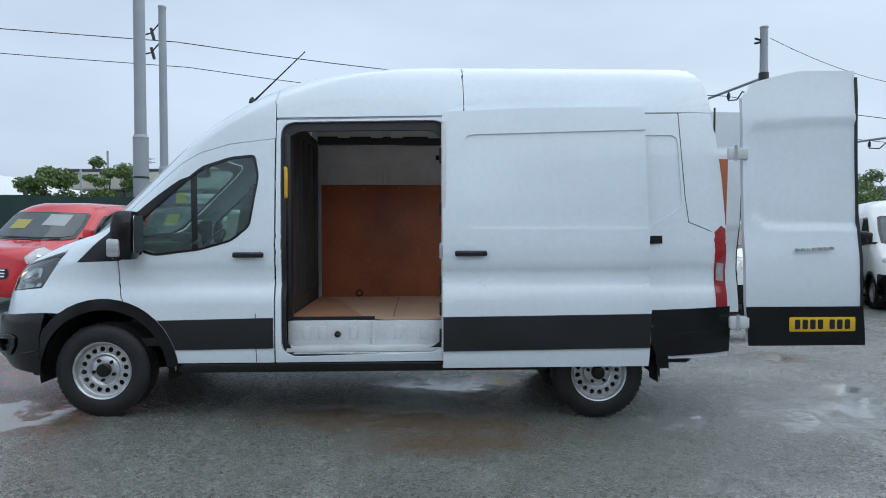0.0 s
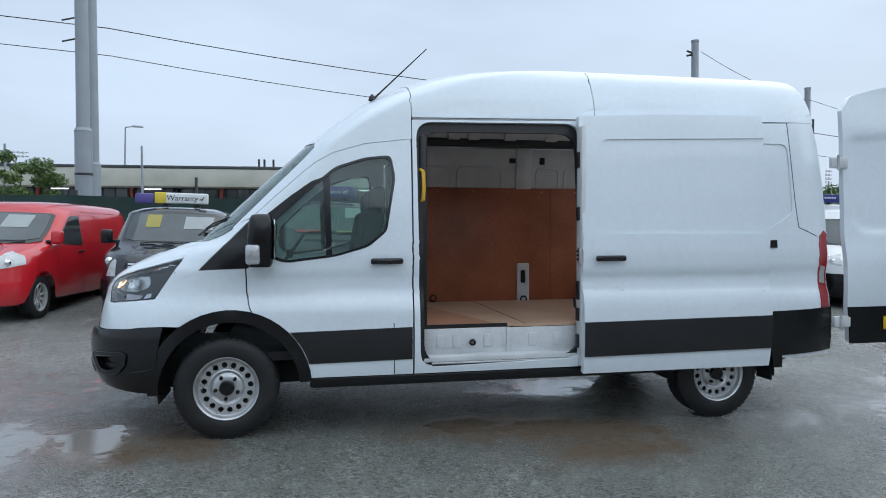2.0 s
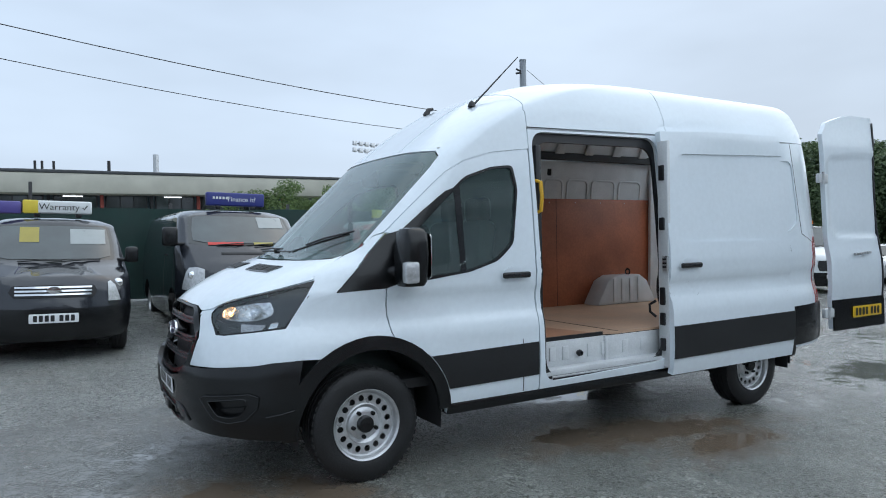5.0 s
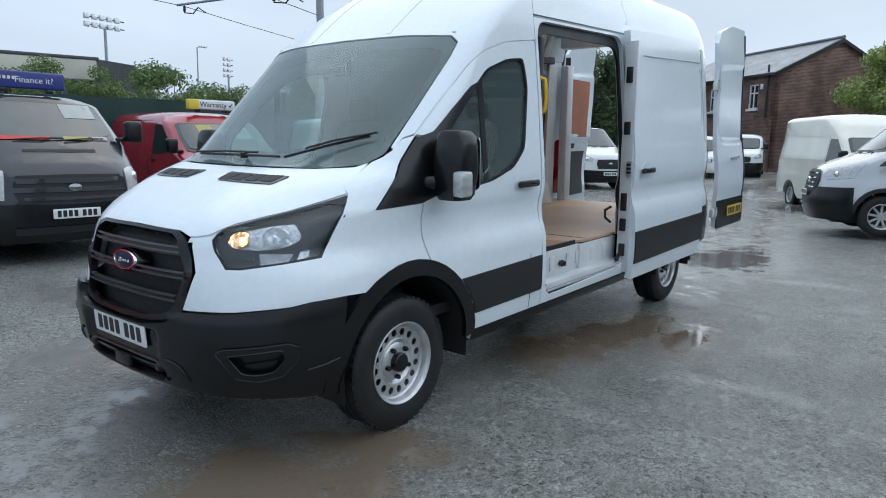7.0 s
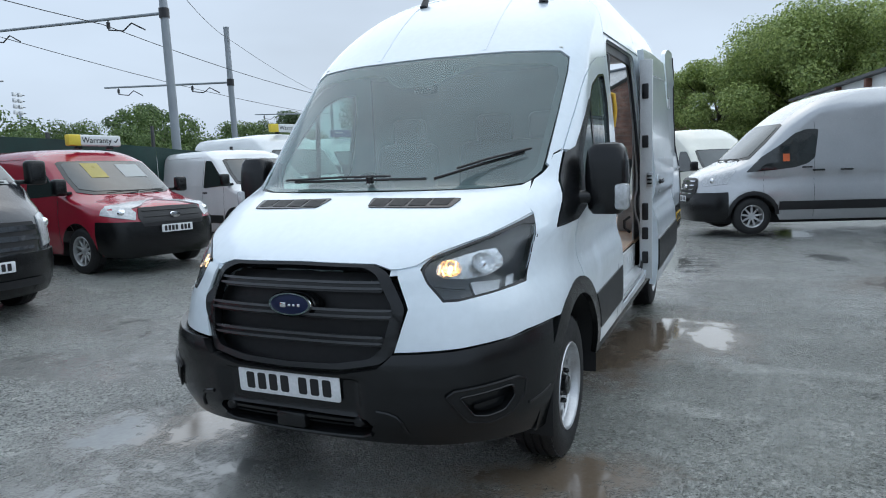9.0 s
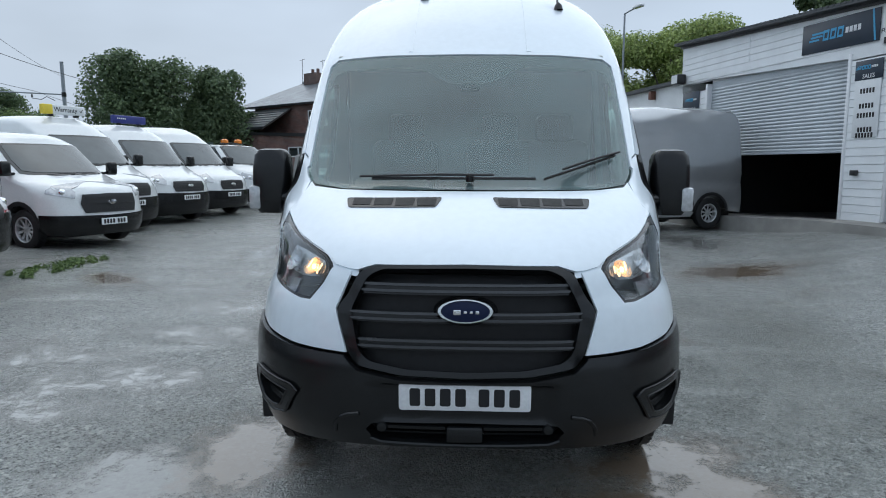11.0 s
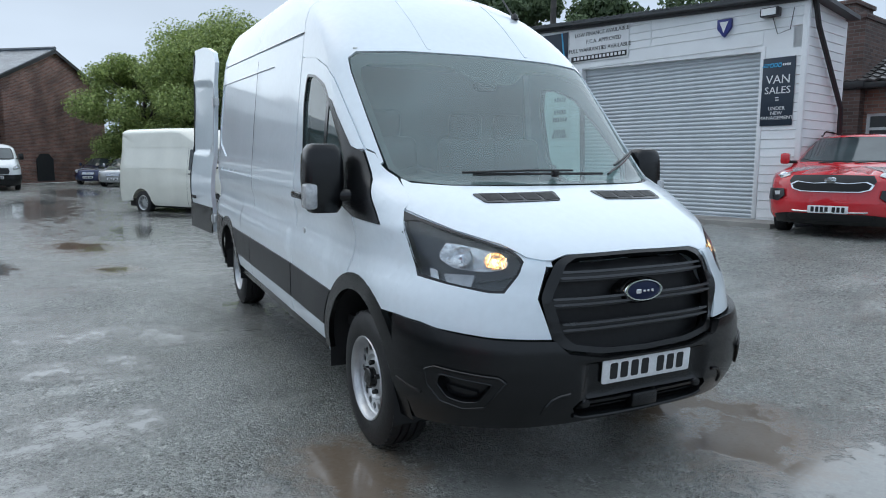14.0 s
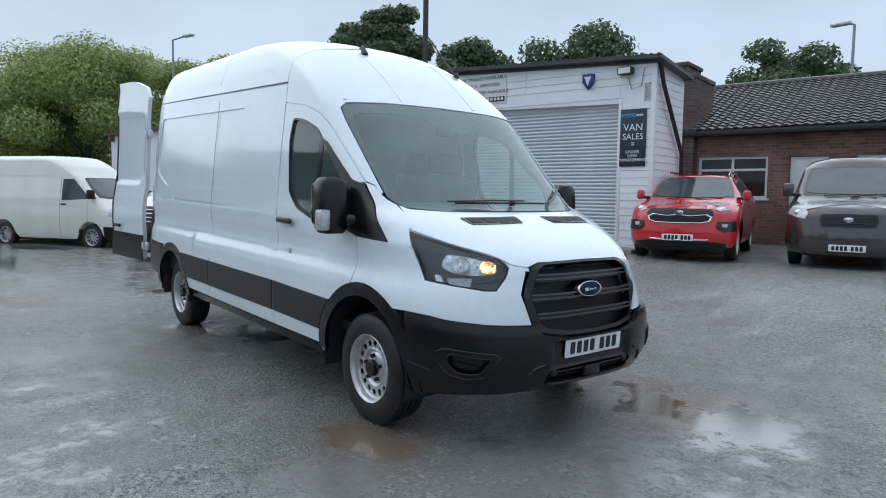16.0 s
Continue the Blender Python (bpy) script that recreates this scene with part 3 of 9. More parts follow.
def spoke_wheel(parent, m, R=0.33, rim=0.215, half=0.105, spokes=10, name="wheel"):
    """An alloy or trimmed wheel with spokes; outside towards local +y."""
    own = revolve([(0.05, 0.0), (0.055, 0.045), (0.045, 0.06), (0.03, 0.062)], "y", 28)
    for k in range(spokes):
        a = 2 * math.pi * k / spokes
        box(-0.019, 0.019, 0.03, 0.052, 0.04, rim - 0.008, 0.006, 1, Matrix.Rotation(a, 4, "Y"), own)
    wheel = part(name, own, STEEL, parent)
    wheel.matrix_local = m
    part("rim", revolve([(0.035, rim - 0.016), (0.085, rim - 0.008), (0.095, rim + 0.004), (0.09, rim + 0.01), (-0.08, rim), (-0.08, rim - 0.02)], "y", 40), STEEL, wheel)
    part("tyre", tyre_mesh(R, rim, half), RUBBER, wheel)
    part("brake_disc", revolve([(-0.03, 0.0), (-0.03, rim - 0.04), (0.0, rim - 0.04), (0.005, 0.0)], "y", 24), DARKM, wheel)
    return wheel


OUT_R = Matrix.Identity(4)
OUT_L = Matrix.Rotation(math.pi, 4, "Z")


def plate(parent, m, material, name="number_plate", w=0.52, h=0.111):
    """A number plate whose characters are plain bars; in the plane x-z of m, facing -y."""
    p = part(name, prism(rounded(-w / 2, w / 2, -h / 2, h / 2, 0.012, 3), 0.006, lambda u, v, k: (u, -k, v), 0.0015), material, parent)
    p.matrix_local = m
    s = w / 0.52
    for u in (-0.196, -0.136, -0.076, -0.016, 0.076, 0.136, 0.196):
        part("bar", prism(rounded((u - 0.021) * s, (u + 0.021) * s, -0.037 * s, 0.037 * s, 0.008 * s, 2), 0.0012, lambda a, b, k: (a, -0.006 - k, b)), INK, p)
    return p


# ---- the white high-roof van in the middle of the yard ----
TILT = 0.026
VAN = empty("panel_van", pose(0.009, 0, 0, 0, -math.degrees(math.asin(TILT)), 0), "white high-roof long panel van with open side and rear doors", "van")
BODY = Chart(
    nose=[(0.22, -0.93), (0.30, -0.965), (0.40, -0.995), (0.50, -1.008), (0.62, -1.0), (0.68, -0.985), (0.74, -0.968), (0.90, -0.946), (1.03, -0.912), (1.09, -0.868),
          (1.15, -0.79), (1.21, -0.68), (1.27, -0.545), (1.32, -0.40), (1.345, -0.31), (1.37, -0.245), (1.45, -0.155), (1.75, 0.165), (2.03, 0.47), (2.09, 0.54), (2.2, 0.675), (2.3, 0.80), (2.4, 0.945),
          (2.48, 1.075), (2.54, 1.20), (2.59, 1.33), (2.63, 1.46), (2.665, 1.61), (2.69, 1.78), (2.708, 2.0), (2.722, 2.5), (2.733, 3.2), (2.742, 4.6)],
    width=[(0.22, 0.92), (0.32, 0.955), (0.45, 0.98), (0.56, 0.99), (0.72, 0.99), (0.79, 0.987), (0.86, 0.984), (0.92, 0.971), (0.965, 0.952), (1.03, 0.945), (1.10, 0.947), (1.14, 0.962), (1.25, 0.966), (1.36, 0.958), (1.45, 0.95),
           (1.7, 0.93), (2.0, 0.9), (2.2, 0.878), (2.28, 0.868), (2.34, 0.856), (2.42, 0.832), (2.50, 0.80), (2.57, 0.768), (2.62, 0.735), (2.66, 0.69), (2.69, 0.635), (2.71, 0.565), (2.725, 0.46), (2.736, 0.30), (2.742, 0.05)],
    corner=[(0.22, 0.72), (0.75, 0.80), (1.0, 0.92), (1.12, 0.88), (1.22, 0.80), (1.30, 0.62), (1.37, 0.50), (1.6, 0.42), (2.05, 0.27), (2.2, 0.29), (2.4, 0.40), (2.55, 0.55), (2.68, 0.75), (2.742, 0.9)],
    q=3.2, p=1.95, tail=(4.25, 4.75, 0.09))


BUMP = Chart(
    nose=[(0.22, -0.85), (0.30, -0.90), (0.36, -0.95), (0.45, -1.0), (0.52, -1.015), (0.62, -1.02), (0.70, -1.015), (0.76, -0.995), (0.82, -0.97)],
    width=[(0.22, 0.93), (0.32, 0.96), (0.45, 0.985), (0.56, 0.995), (0.72, 0.995), (0.82, 0.985)],
    corner=[(0.22, 0.72), (0.5, 0.80), (0.82, 0.85)], q=3.2, p=2.2)


def arc(cx, cz, r, a0, a1, n=14, sx=1.0):
    return X(*[(cx + sx * r * math.cos(radians(a0 + (a1 - a0) * k / n)), cz + r * math.sin(radians(a0 + (a1 - a0) * k / n))) for k in range(n + 1)])


def rect_in(x, z, x0, x1, z0, z1, soft=0.03):
    """1 inside a soft-edged rectangle, 0 outside."""
    return smooth01(x0 - soft, x0 + soft, x) * (1 - smooth01(x1 - soft, x1 + soft, x)) * smooth01(z0 - soft, z0 + soft, z) * (1 - smooth01(z1 - soft, z1 + soft, z))


HOOD_EDGE = X((-0.287, 1.240)) + Y((0.735, 1.170), (0.60, 1.122), (0.555, 1.095), (0.525, 1.075), (0.47, 1.064))
HOOD_REAR = Y((0.79, 1.372), (0.76, 1.352), (0.6, 1.343), (0.3, 1.341), (0.0, 1.34))
LAMP = X((-0.285, 1.232), (-0.368, 1.11), (-0.467, 0.962)) + Y((0.80, 0.945), (0.685, 0.927), (0.635, 0.929), (0.575, 1.0), (0.548, 1.05), (0.553, 1.078), (0.575, 1.103), (0.735, 1.164))
BUMP_TOP = X((-0.40, 0.785), (-0.56, 0.777)) + Y((0.86, 0.764), (0.70, 0.749), (0.47, 0.744))
GRILLE = Y((0.0, 1.083), (0.36, 1.078), (0.425, 1.05), (0.506, 0.91), (0.468, 0.745), (0.42, 0.700), (0.25, 0.672), (0.0, 0.664))


def both(half):
    """A whole outline from its right half, which runs from the middle round to the middle."""
    return half + mirror_y([p for p in reversed(half) if abs(p[1]) > 1e-6])


def chart_frame(s, z, out=0.0, chart=None):
    """A place on the van's skin with its outward normal."""
    ch = chart or BODY
    a, b, c = Vector(ch.at(s, z)), Vector(ch.at(s + 0.02, z)), Vector(ch.at(s, z + 0.02))
    n = (b - a).cross(c - a).normalized()
    if n.dot(a - Vector((1.9, 0, 1.0))) < 0:
        n = -n
    return a + n * out, n


def on_skin(s, z, out=0.0):
    """A pose on the skin: local -y points out, local z up along the skin."""
    p, n = chart_frame(s, z, out)
    up = (Vector((0, 0, 1)) - n * n.z).normalized()
    return Matrix.Translation(p) @ Matrix((up.cross(n), -n, up)).transposed().to_4x4()


BARS = mat("satin_black_bar", (0.05, 0.052, 0.056), 0.25, vary=0.2)
AMBER_DIM = glow("amber_glow_streak", (1.0, 0.62, 0.30), 2.0)
VOID = mat("black_mesh", (0.004, 0.004, 0.005), 0.6, vary=0.3, scale=40)


def plate_recess(px, py, pz):
    """The bumper is set back where the number plate sits."""
    return -0.030 * (1 - smooth01(0.31, 0.37, abs(py))) * smooth01(0.46, 0.50, pz) * (1 - smooth01(0.632, 0.652, pz))


def crease(parent, pts, side, r, chart=None, out=0.0, name="crease", material=None):
    """A moulded ridge along the skin through points of (kind, a, z)."""
    ch = chart or BODY
    line = []
    for p, q in zip(pts, pts[1:]):
        for k in range(4):
            t = k / 4
            z = p[2] + (q[2] - p[2]) * t
            line.append(chart_frame(side * (ch.to_s(*p) * (1 - t) + ch.to_s(*q) * t), z, out, ch)[0])
    line.append(chart_frame(side * ch.to_s(*pts[-1]), pts[-1][2], out, ch)[0])
    return part(name, tube(line, r, 8), material or PLASTIC, parent)


def build_nose():
    bumper_half = Y((0.0, 0.656), (0.25, 0.660), (0.42, 0.690), (0.472, 0.738)) + list(reversed(BUMP_TOP)) + X((-0.44, 0.60), (-0.445, 0.45), (-0.40, 0.325), (-0.6, 0.335)) + Y((0.74, 0.35), (0.5, 0.36), (0.35, 0.366), (0.0, 0.368), (0.0, 0.393), (0.33, 0.401), (0.366, 0.416), (0.386, 0.45), (0.362, 0.478), (0.0, 0.482))
    fog = Y((0.735, 0.466), (0.672, 0.578), (0.70, 0.597), (0.885, 0.613), (0.908, 0.594), (0.902, 0.53), (0.864, 0.468), (0.80, 0.450))
    fog_hole = soften(Y((0.757, 0.489), (0.715, 0.570), (0.872, 0.589), (0.880, 0.545), (0.848, 0.490), (0.80, 0.478)), 0.012, 3)
    own = None
    for side in (1, -1):
        b = BUMP.skin([bumper_half, fog_hole], side, 0.0, 0.045, dz=0.025, press=plate_recess)
        own = b if own is None else merge(own, b)
    bumper = part("front_bumper", own, PLASTIC, VAN, "black plastic front bumper beaded with rain")
    for side in (1, -1):
        part("fog_lamp_surround", BUMP.skin([soften(fog, 0.02, 3), fog_hole], side, 0.012, 0.04, dz=0.012), PLASTIC, bumper)
        crease(bumper, fog + fog[:1], side, 0.006, BUMP, 0.010, "fog_lamp_rim")
        crease(bumper, fog_hole + fog_hole[:1], side, 0.005, BUMP, 0.011, "fog_lamp_rim")
        part("fog_lamp_blank", BUMP.skin([[("y", 0.80 + (a - 0.80) * 1.08, 0.53 + (z - 0.53) * 1.08) for _, a, z in fog_hole]], side, -0.034, 0.012, dz=0.012), PLASTIC, bumper)
        part("fog_lamp_lip", BUMP.skin([Y((0.768, 0.520), (0.864, 0.536), (0.852, 0.498), (0.80, 0.488), (0.765, 0.496))], side, -0.020, 0.015, dz=0.012), PLASTIC, bumper)
        crease(bumper, Y((0.515, 0.425), (0.508, 0.465), (0.485, 0.496), (0.455, 0.510), (0.41, 0.518)), side, 0.009, BUMP, -0.001)
        crease(bumper, X((-0.605, 0.478), (-0.53, 0.489), (-0.455, 0.507)), side, 0.007, BUMP, 0.0)
        crease(bumper, Y((0.0, 0.384), (0.33, 0.392), (0.372, 0.41)), side, 0.010, BUMP, 0.002, "intake_lip")
    # lower intake: a dark void with bars, a towing-eye cover and sensors
    slot = both(Y((0.0, 0.488), (0.38, 0.484), (0.40, 0.45), (0.375, 0.405), (0.0, 0.384)))
    part("lower_grille", BUMP.skin([slot], 1, -0.055, 0.004, dz=0.03), VOID, bumper, "dark lower air intake")
    for side in (1, -1):
        part("slat", BUMP.skin([Y((0.075, 0.466), (0.31, 0.466), (0.31, 0.452), (0.075, 0.452))], side, -0.012, 0.015, dz=0.03), PLASTIC, bumper)
        part("slat", BUMP.skin([Y((0.075, 0.428), (0.35, 0.428), (0.35, 0.418), (0.075, 0.418))], side, -0.022, 0.015, dz=0.03), PLASTIC, bumper)
        m = Matrix.Translation(chart_frame(side * BUMP.to_s("y", 0.325, 0.458), 0.458, -0.02, BUMP)[0])
        part("sensor", revolve([(-0.022, 0.0), (-0.020, 0.018), (-0.006, 0.026), (0.01, 0.03)], "x", 14, m=m), PLASTIC, bumper)
    part("tow_cover", box(-1.0, -0.955, -0.072, 0.072, 0.405, 0.472, 0.012), PLASTIC, bumper)
    plate(VAN, pose(-0.994, 0, 0.592, 3, 0, -90), PLATE_W, w=0.508, h=0.108)

    # radiator grille: frame, dark mesh behind, three doubled bars, an oval badge
    gl = both(GRILLE)
    gl = soften([("y", a, z) for _, a, z in gl], 0.025, 3)
    inner = [("y", a * 0.90, 0.880 + (z - 0.875) * 0.92) for _, a, z in gl]
    grille = part("grille", BODY.skin([gl, inner], 1, 0.006, 0.035, dz=0.03, press=lambda px, py, pz: -0.016 * smooth01(0.40, 0.47, abs(py)) * (1 - smooth01(0.47, 0.50, abs(py)))), PLASTIC, VAN, "black radiator grille with doubled bars")
    part("grille_backing", BODY.skin([gl], 1, -0.075, 0.0, dz=0.05), VOID, grille)
    for z, w in ((1.003, 0.415), (0.895, 0.458), (0.790, 0.425)):
        for dz in (0.013, -0.011):
            part("bar", BODY.skin([soften(Y((-w, z + dz), (-w + 0.02, z + dz + 0.003), (w - 0.02, z + dz + 0.003), (w, z + dz), (w - 0.012, z + dz - 0.007), (-w + 0.012, z + dz - 0.007)), 0.006, 2)], 1, 0.0, 0.02, dz=0.02), BARS, grille)
        part("bar_web", BODY.skin([Y((-w, z + 0.010), (w, z + 0.010), (w - 0.01, z - 0.026), (-w + 0.01, z - 0.026))], 1, -0.016, 0.014, dz=0.05), PLASTIC, grille)
    x = -0.941
    tilt = pose(x, 0, 0.918, 0, 9, 0)
    part("badge_mount", revolve([(0.06, 0.13), (0.012, 0.124), (0.0, 0.116)], "x", 32, m=tilt @ Matrix.Diagonal((1, 0.98, 0.46, 1))), PLASTIC, grille)
    badge = part("badge", revolve([(0.05, 0.113), (-0.004, 0.115), (-0.012, 0.110), (-0.012, 0.098), (-0.006, 0.096)], "x", 40, m=tilt @ Matrix.Diagonal((1, 0.96, 0.42, 1))), CHROME, VAN, "oval blue badge with a chrome rim")
    part("badge_field", revolve([(-0.006, 0.097), (-0.011, 0.07), (-0.0125, 0.0)], "x", 40, m=tilt @ Matrix.Diagonal((1, 0.96, 0.42, 1))), BADGE_BLUE, badge)
    for y, w, h in ((0.032, 0.030, 0.022), (0.0, 0.016, 0.012), (-0.022, 0.014, 0.012), (-0.046, 0.016, 0.014)):
        part("bar", box(x - 0.0155, x - 0.006, y - w / 2, y + w / 2, 0.916 - h / 2, 0.916 + h / 2, 0.004), CHROME, badge)

    # bonnet
    hood_half = Y((0.0, 1.088), (0.36, 1.083), (0.43, 1.062)) + list(reversed(HOOD_EDGE)) + X((-0.26, 1.285)) + HOOD_REAR
    own = None
    for side in (1, -1):
        b = BODY.skin([hood_half], side, 0.0, 0.014, dz=0.03, disp=lambda px, pz: 0.0)
        own = b if own is None else merge(own, b)
    bmesh.ops.remove_doubles(own, verts=[v for v in own.verts if abs(v.co.y) < 1e-4], dist=1e-4)
    bonnet = part("bonnet", own, WHITE, VAN, "white bonnet with rain drops")
    for side in (1, -1):
        vent = soften(Y((0.112, 1.316), (0.556, 1.309), (0.535, 1.275), (0.138, 1.281)), 0.012, 3)
        slots = [[("y", y + d, z) for d, z in ((0.0, 1.310), (0.088, 1.309), (0.084, 1.283), (0.004, 1.285))] for y in (0.138, 0.236, 0.334, 0.432)]
        v = part("vent", BODY.skin([vent], side, 0.004, 0.008, dz=0.03), PLASTIC, bonnet, "black bonnet air vent")
        for gap in slots:
            part("vent_gap", BODY.skin([gap], side, 0.0055, 0.003, dz=0.03), VOID, v)
    cowl = both([("y", a, z) for _, a, z in reversed(HOOD_REAR)][0:1] + Y((0.3, 1.343), (0.6, 1.346), (0.77, 1.352), (0.80, 1.380), (0.6, 1.366), (0.0, 1.362)))
    part("windscreen_cowl", BODY.skin([cowl], 1, -0.012, 0.01, dz=0.03), PLASTIC, VAN)

    # wings
    for side in (1, -1):
        wing = list(reversed(BUMP_TOP)) + arc(0.03, 0.345, 0.515, 122, 62, 8) + X((0.205, 0.80), (0.155, 0.90), (0.135, 1.0), (0.13, 1.168), (-0.18, 1.156), (0.165, 1.508), (0.10, 1.487)) + Y((0.843, 1.432), (0.828, 1.402), (0.80, 1.375)) + X((-0.262, 1.29), (-0.281, 1.236)) + \
            [LAMP[1], LAMP[2]] + LAMP[3:8] + Y((0.538, 1.062), (0.50, 1.060), (0.455, 1.055)) + Y((0.516, 0.91))
        wing = list(reversed(BUMP_TOP))[:1] + list(reversed(BUMP_TOP))[1:] + wing[len(BUMP_TOP):]
        part("front_wing", BODY.skin([wing], side, 0.0, 0.012, dz=0.05), WHITE, VAN)
        lip = X((-0.27, 1.262)) + Y((0.735, 1.185), (0.60, 1.135), (0.545, 1.10), (0.43, 1.085), (0.43, 1.04), (0.535, 1.048), (0.548, 1.08), (0.575, 1.108), (0.735, 1.166)) + X((-0.283, 1.234))
        part("panel_lip", BODY.skin([lip], side, -0.010, 0.004, dz=0.02), WHITE, VAN)
        sail = X((-0.17, 1.159), (0.0, 1.166), (0.125, 1.169), (0.31, 1.215), (0.30, 1.36), (0.31, 1.475), (0.54, 1.685), (0.66, 1.80), (0.58, 1.772), (0.42, 1.655), (0.26, 1.525), (0.162, 1.494))
        part("mirror_sail", BODY.skin([sail], side, 0.004, 0.014, dz=0.06), PLASTIC, VAN)
        # headlamp
        housing = part("headlamp", BODY.skin([LAMP], side, -0.042, 0.0, dz=0.03), LAMP_DARK, VAN, "clear headlamp with a lit amber lamp in a smoked housing")
        part("lens", BODY.skin([LAMP], side, -0.003, 0.003, dz=0.04), LENS, housing)
        part("lens_seal", BODY.skin([LAMP, [("x", a + (0.010 if k < 2 else -0.006), z + (-0.012, -0.004, 0.012)[k]) for k, (_, a, z) in enumerate(LAMP[:3])] + [("y", 0.69 + (a - 0.69) * 0.94, 1.04 + (z - 1.04) * 0.91) for _, a, z in LAMP[3:]]], side, -0.001, 0.004, dz=0.03), TRIM, housing)
        # a bright faceted tray with two bowls, the inner one painted with amber lamp glow
        tray = soften(Y((0.597, 1.092), (0.602, 1.048), (0.64, 1.022), (0.712, 1.010), (0.785, 1.014), (0.820, 1.045), (0.816, 1.078), (0.787, 1.124), (0.72, 1.122), (0.64, 1.106)), 0.012, 2)
        part("reflector_tray", BODY.skin([tray], side, -0.036, 0.004, dz=0.012), FACET, housing, "bright faceted reflector")
        for y, z, wide, tall, material in ((0.646, 1.060, 0.046, 0.042, WARM), (0.752, 1.066, 0.056, 0.050, FACET)):
            m = on_skin(BODY.to_s("y", y, z) * side, z, -0.012) @ pose(0, 0, 0, -12, 0, 0) @ Matrix.Diagonal((wide, 1, tall, 1))
            part("bowl", revolve([(0.000, 1.0), (0.008, 0.88), (0.016, 0.64), (0.022, 0.36), (0.024, 0.0)], "y", 11, m=m), material, housing, "reflector painted with warm lamp glow" if material is WARM else "bright reflector", 12)
        # added slivers, some glowing, draw the lamplight caught by the reflector
        for dy, dz_, h in ((-0.036, 0.004, 0.016), (-0.022, -0.012, 0.014), (0.016, 0.012, 0.020), (0.034, -0.006, 0.024), (0.05, 0.004, 0.028)):
            z = 1.058 + dz_
            m = on_skin(BODY.to_s("y", 0.646 + dy, z) * side, z, -0.016) @ pose(0, 0, 0, 0, 14 * (1 if dz_ > 0 else -1), 0)
            part("light_guide", box(-0.003, 0.003, -0.002, 0.005, -h, h, 0.0015, 1, m), AMBER_DIM if dy < 0.03 else FACET, housing)
        m = on_skin(BODY.to_s("y", 0.648, 1.060) * side, 1.060, -0.020)
        part("bulb", revolve([(-0.006, 0.0), (-0.003, 0.007), (0.004, 0.009), (0.012, 0.0)], "y", 14, m=m @ Matrix.Diagonal((0.8, 1, 1.3, 1))), AMBER, housing, "lit amber bulb")
        m = on_skin(BODY.to_s("y", 0.752, 1.066) * side, 1.066, -0.018)
        part("bulb_cap", revolve([(-0.004, 0.0), (0.0, 0.012), (0.014, 0.014)], "y", 16, m=m), CHROME, housing)
        part("indicator", BODY.skin([soften(Y((0.722, 0.996), (0.814, 0.990), (0.808, 0.946), (0.745, 0.941)), 0.008, 2)], side, -0.026, 0.01, dz=0.02), CLEAR_LENS, housing, "clear ribbed indicator")
        part("side_lamp", BODY.skin([soften(Y((0.826, 0.998), (0.846, 1.004), (0.848, 0.962), (0.828, 0.956)), 0.006, 2)], side, -0.024, 0.01, dz=0.02), FACET, housing)
        part("lamp_step", BODY.skin([Y((0.585, 1.016), (0.64, 0.998), (0.71, 0.984), (0.71, 0.972), (0.64, 0.984), (0.58, 1.0))], side, -0.022, 0.015, dz=0.015), LAMP_DARK, housing)
        # wheel arch flare
        flare = arc(0.03, 0.345, 0.545, 183, 4, 22) + arc(0.03, 0.345, 0.462, 4, 183, 22)
        part("wheel_arch_trim", BODY.skin([flare], side, 0.005, 0.03, dz=0.06), PLASTIC, VAN)
        liner = bmesh.new()
        prev = None
        for k in range(17):
            a = radians(-10 + 200 * k / 16)
            x, z = 0.03 + 0.47 * math.cos(a), 0.345 + 0.47 * math.sin(a)
            pair = [liner.verts.new((x, side * 0.55, z)), liner.verts.new((x, side * 0.97, z))]
            if prev:
                liner.faces.new((prev[0], prev[1], pair[1], pair[0]))
            prev = pair
        part("wheel_liner", liner, DARKM, VAN)


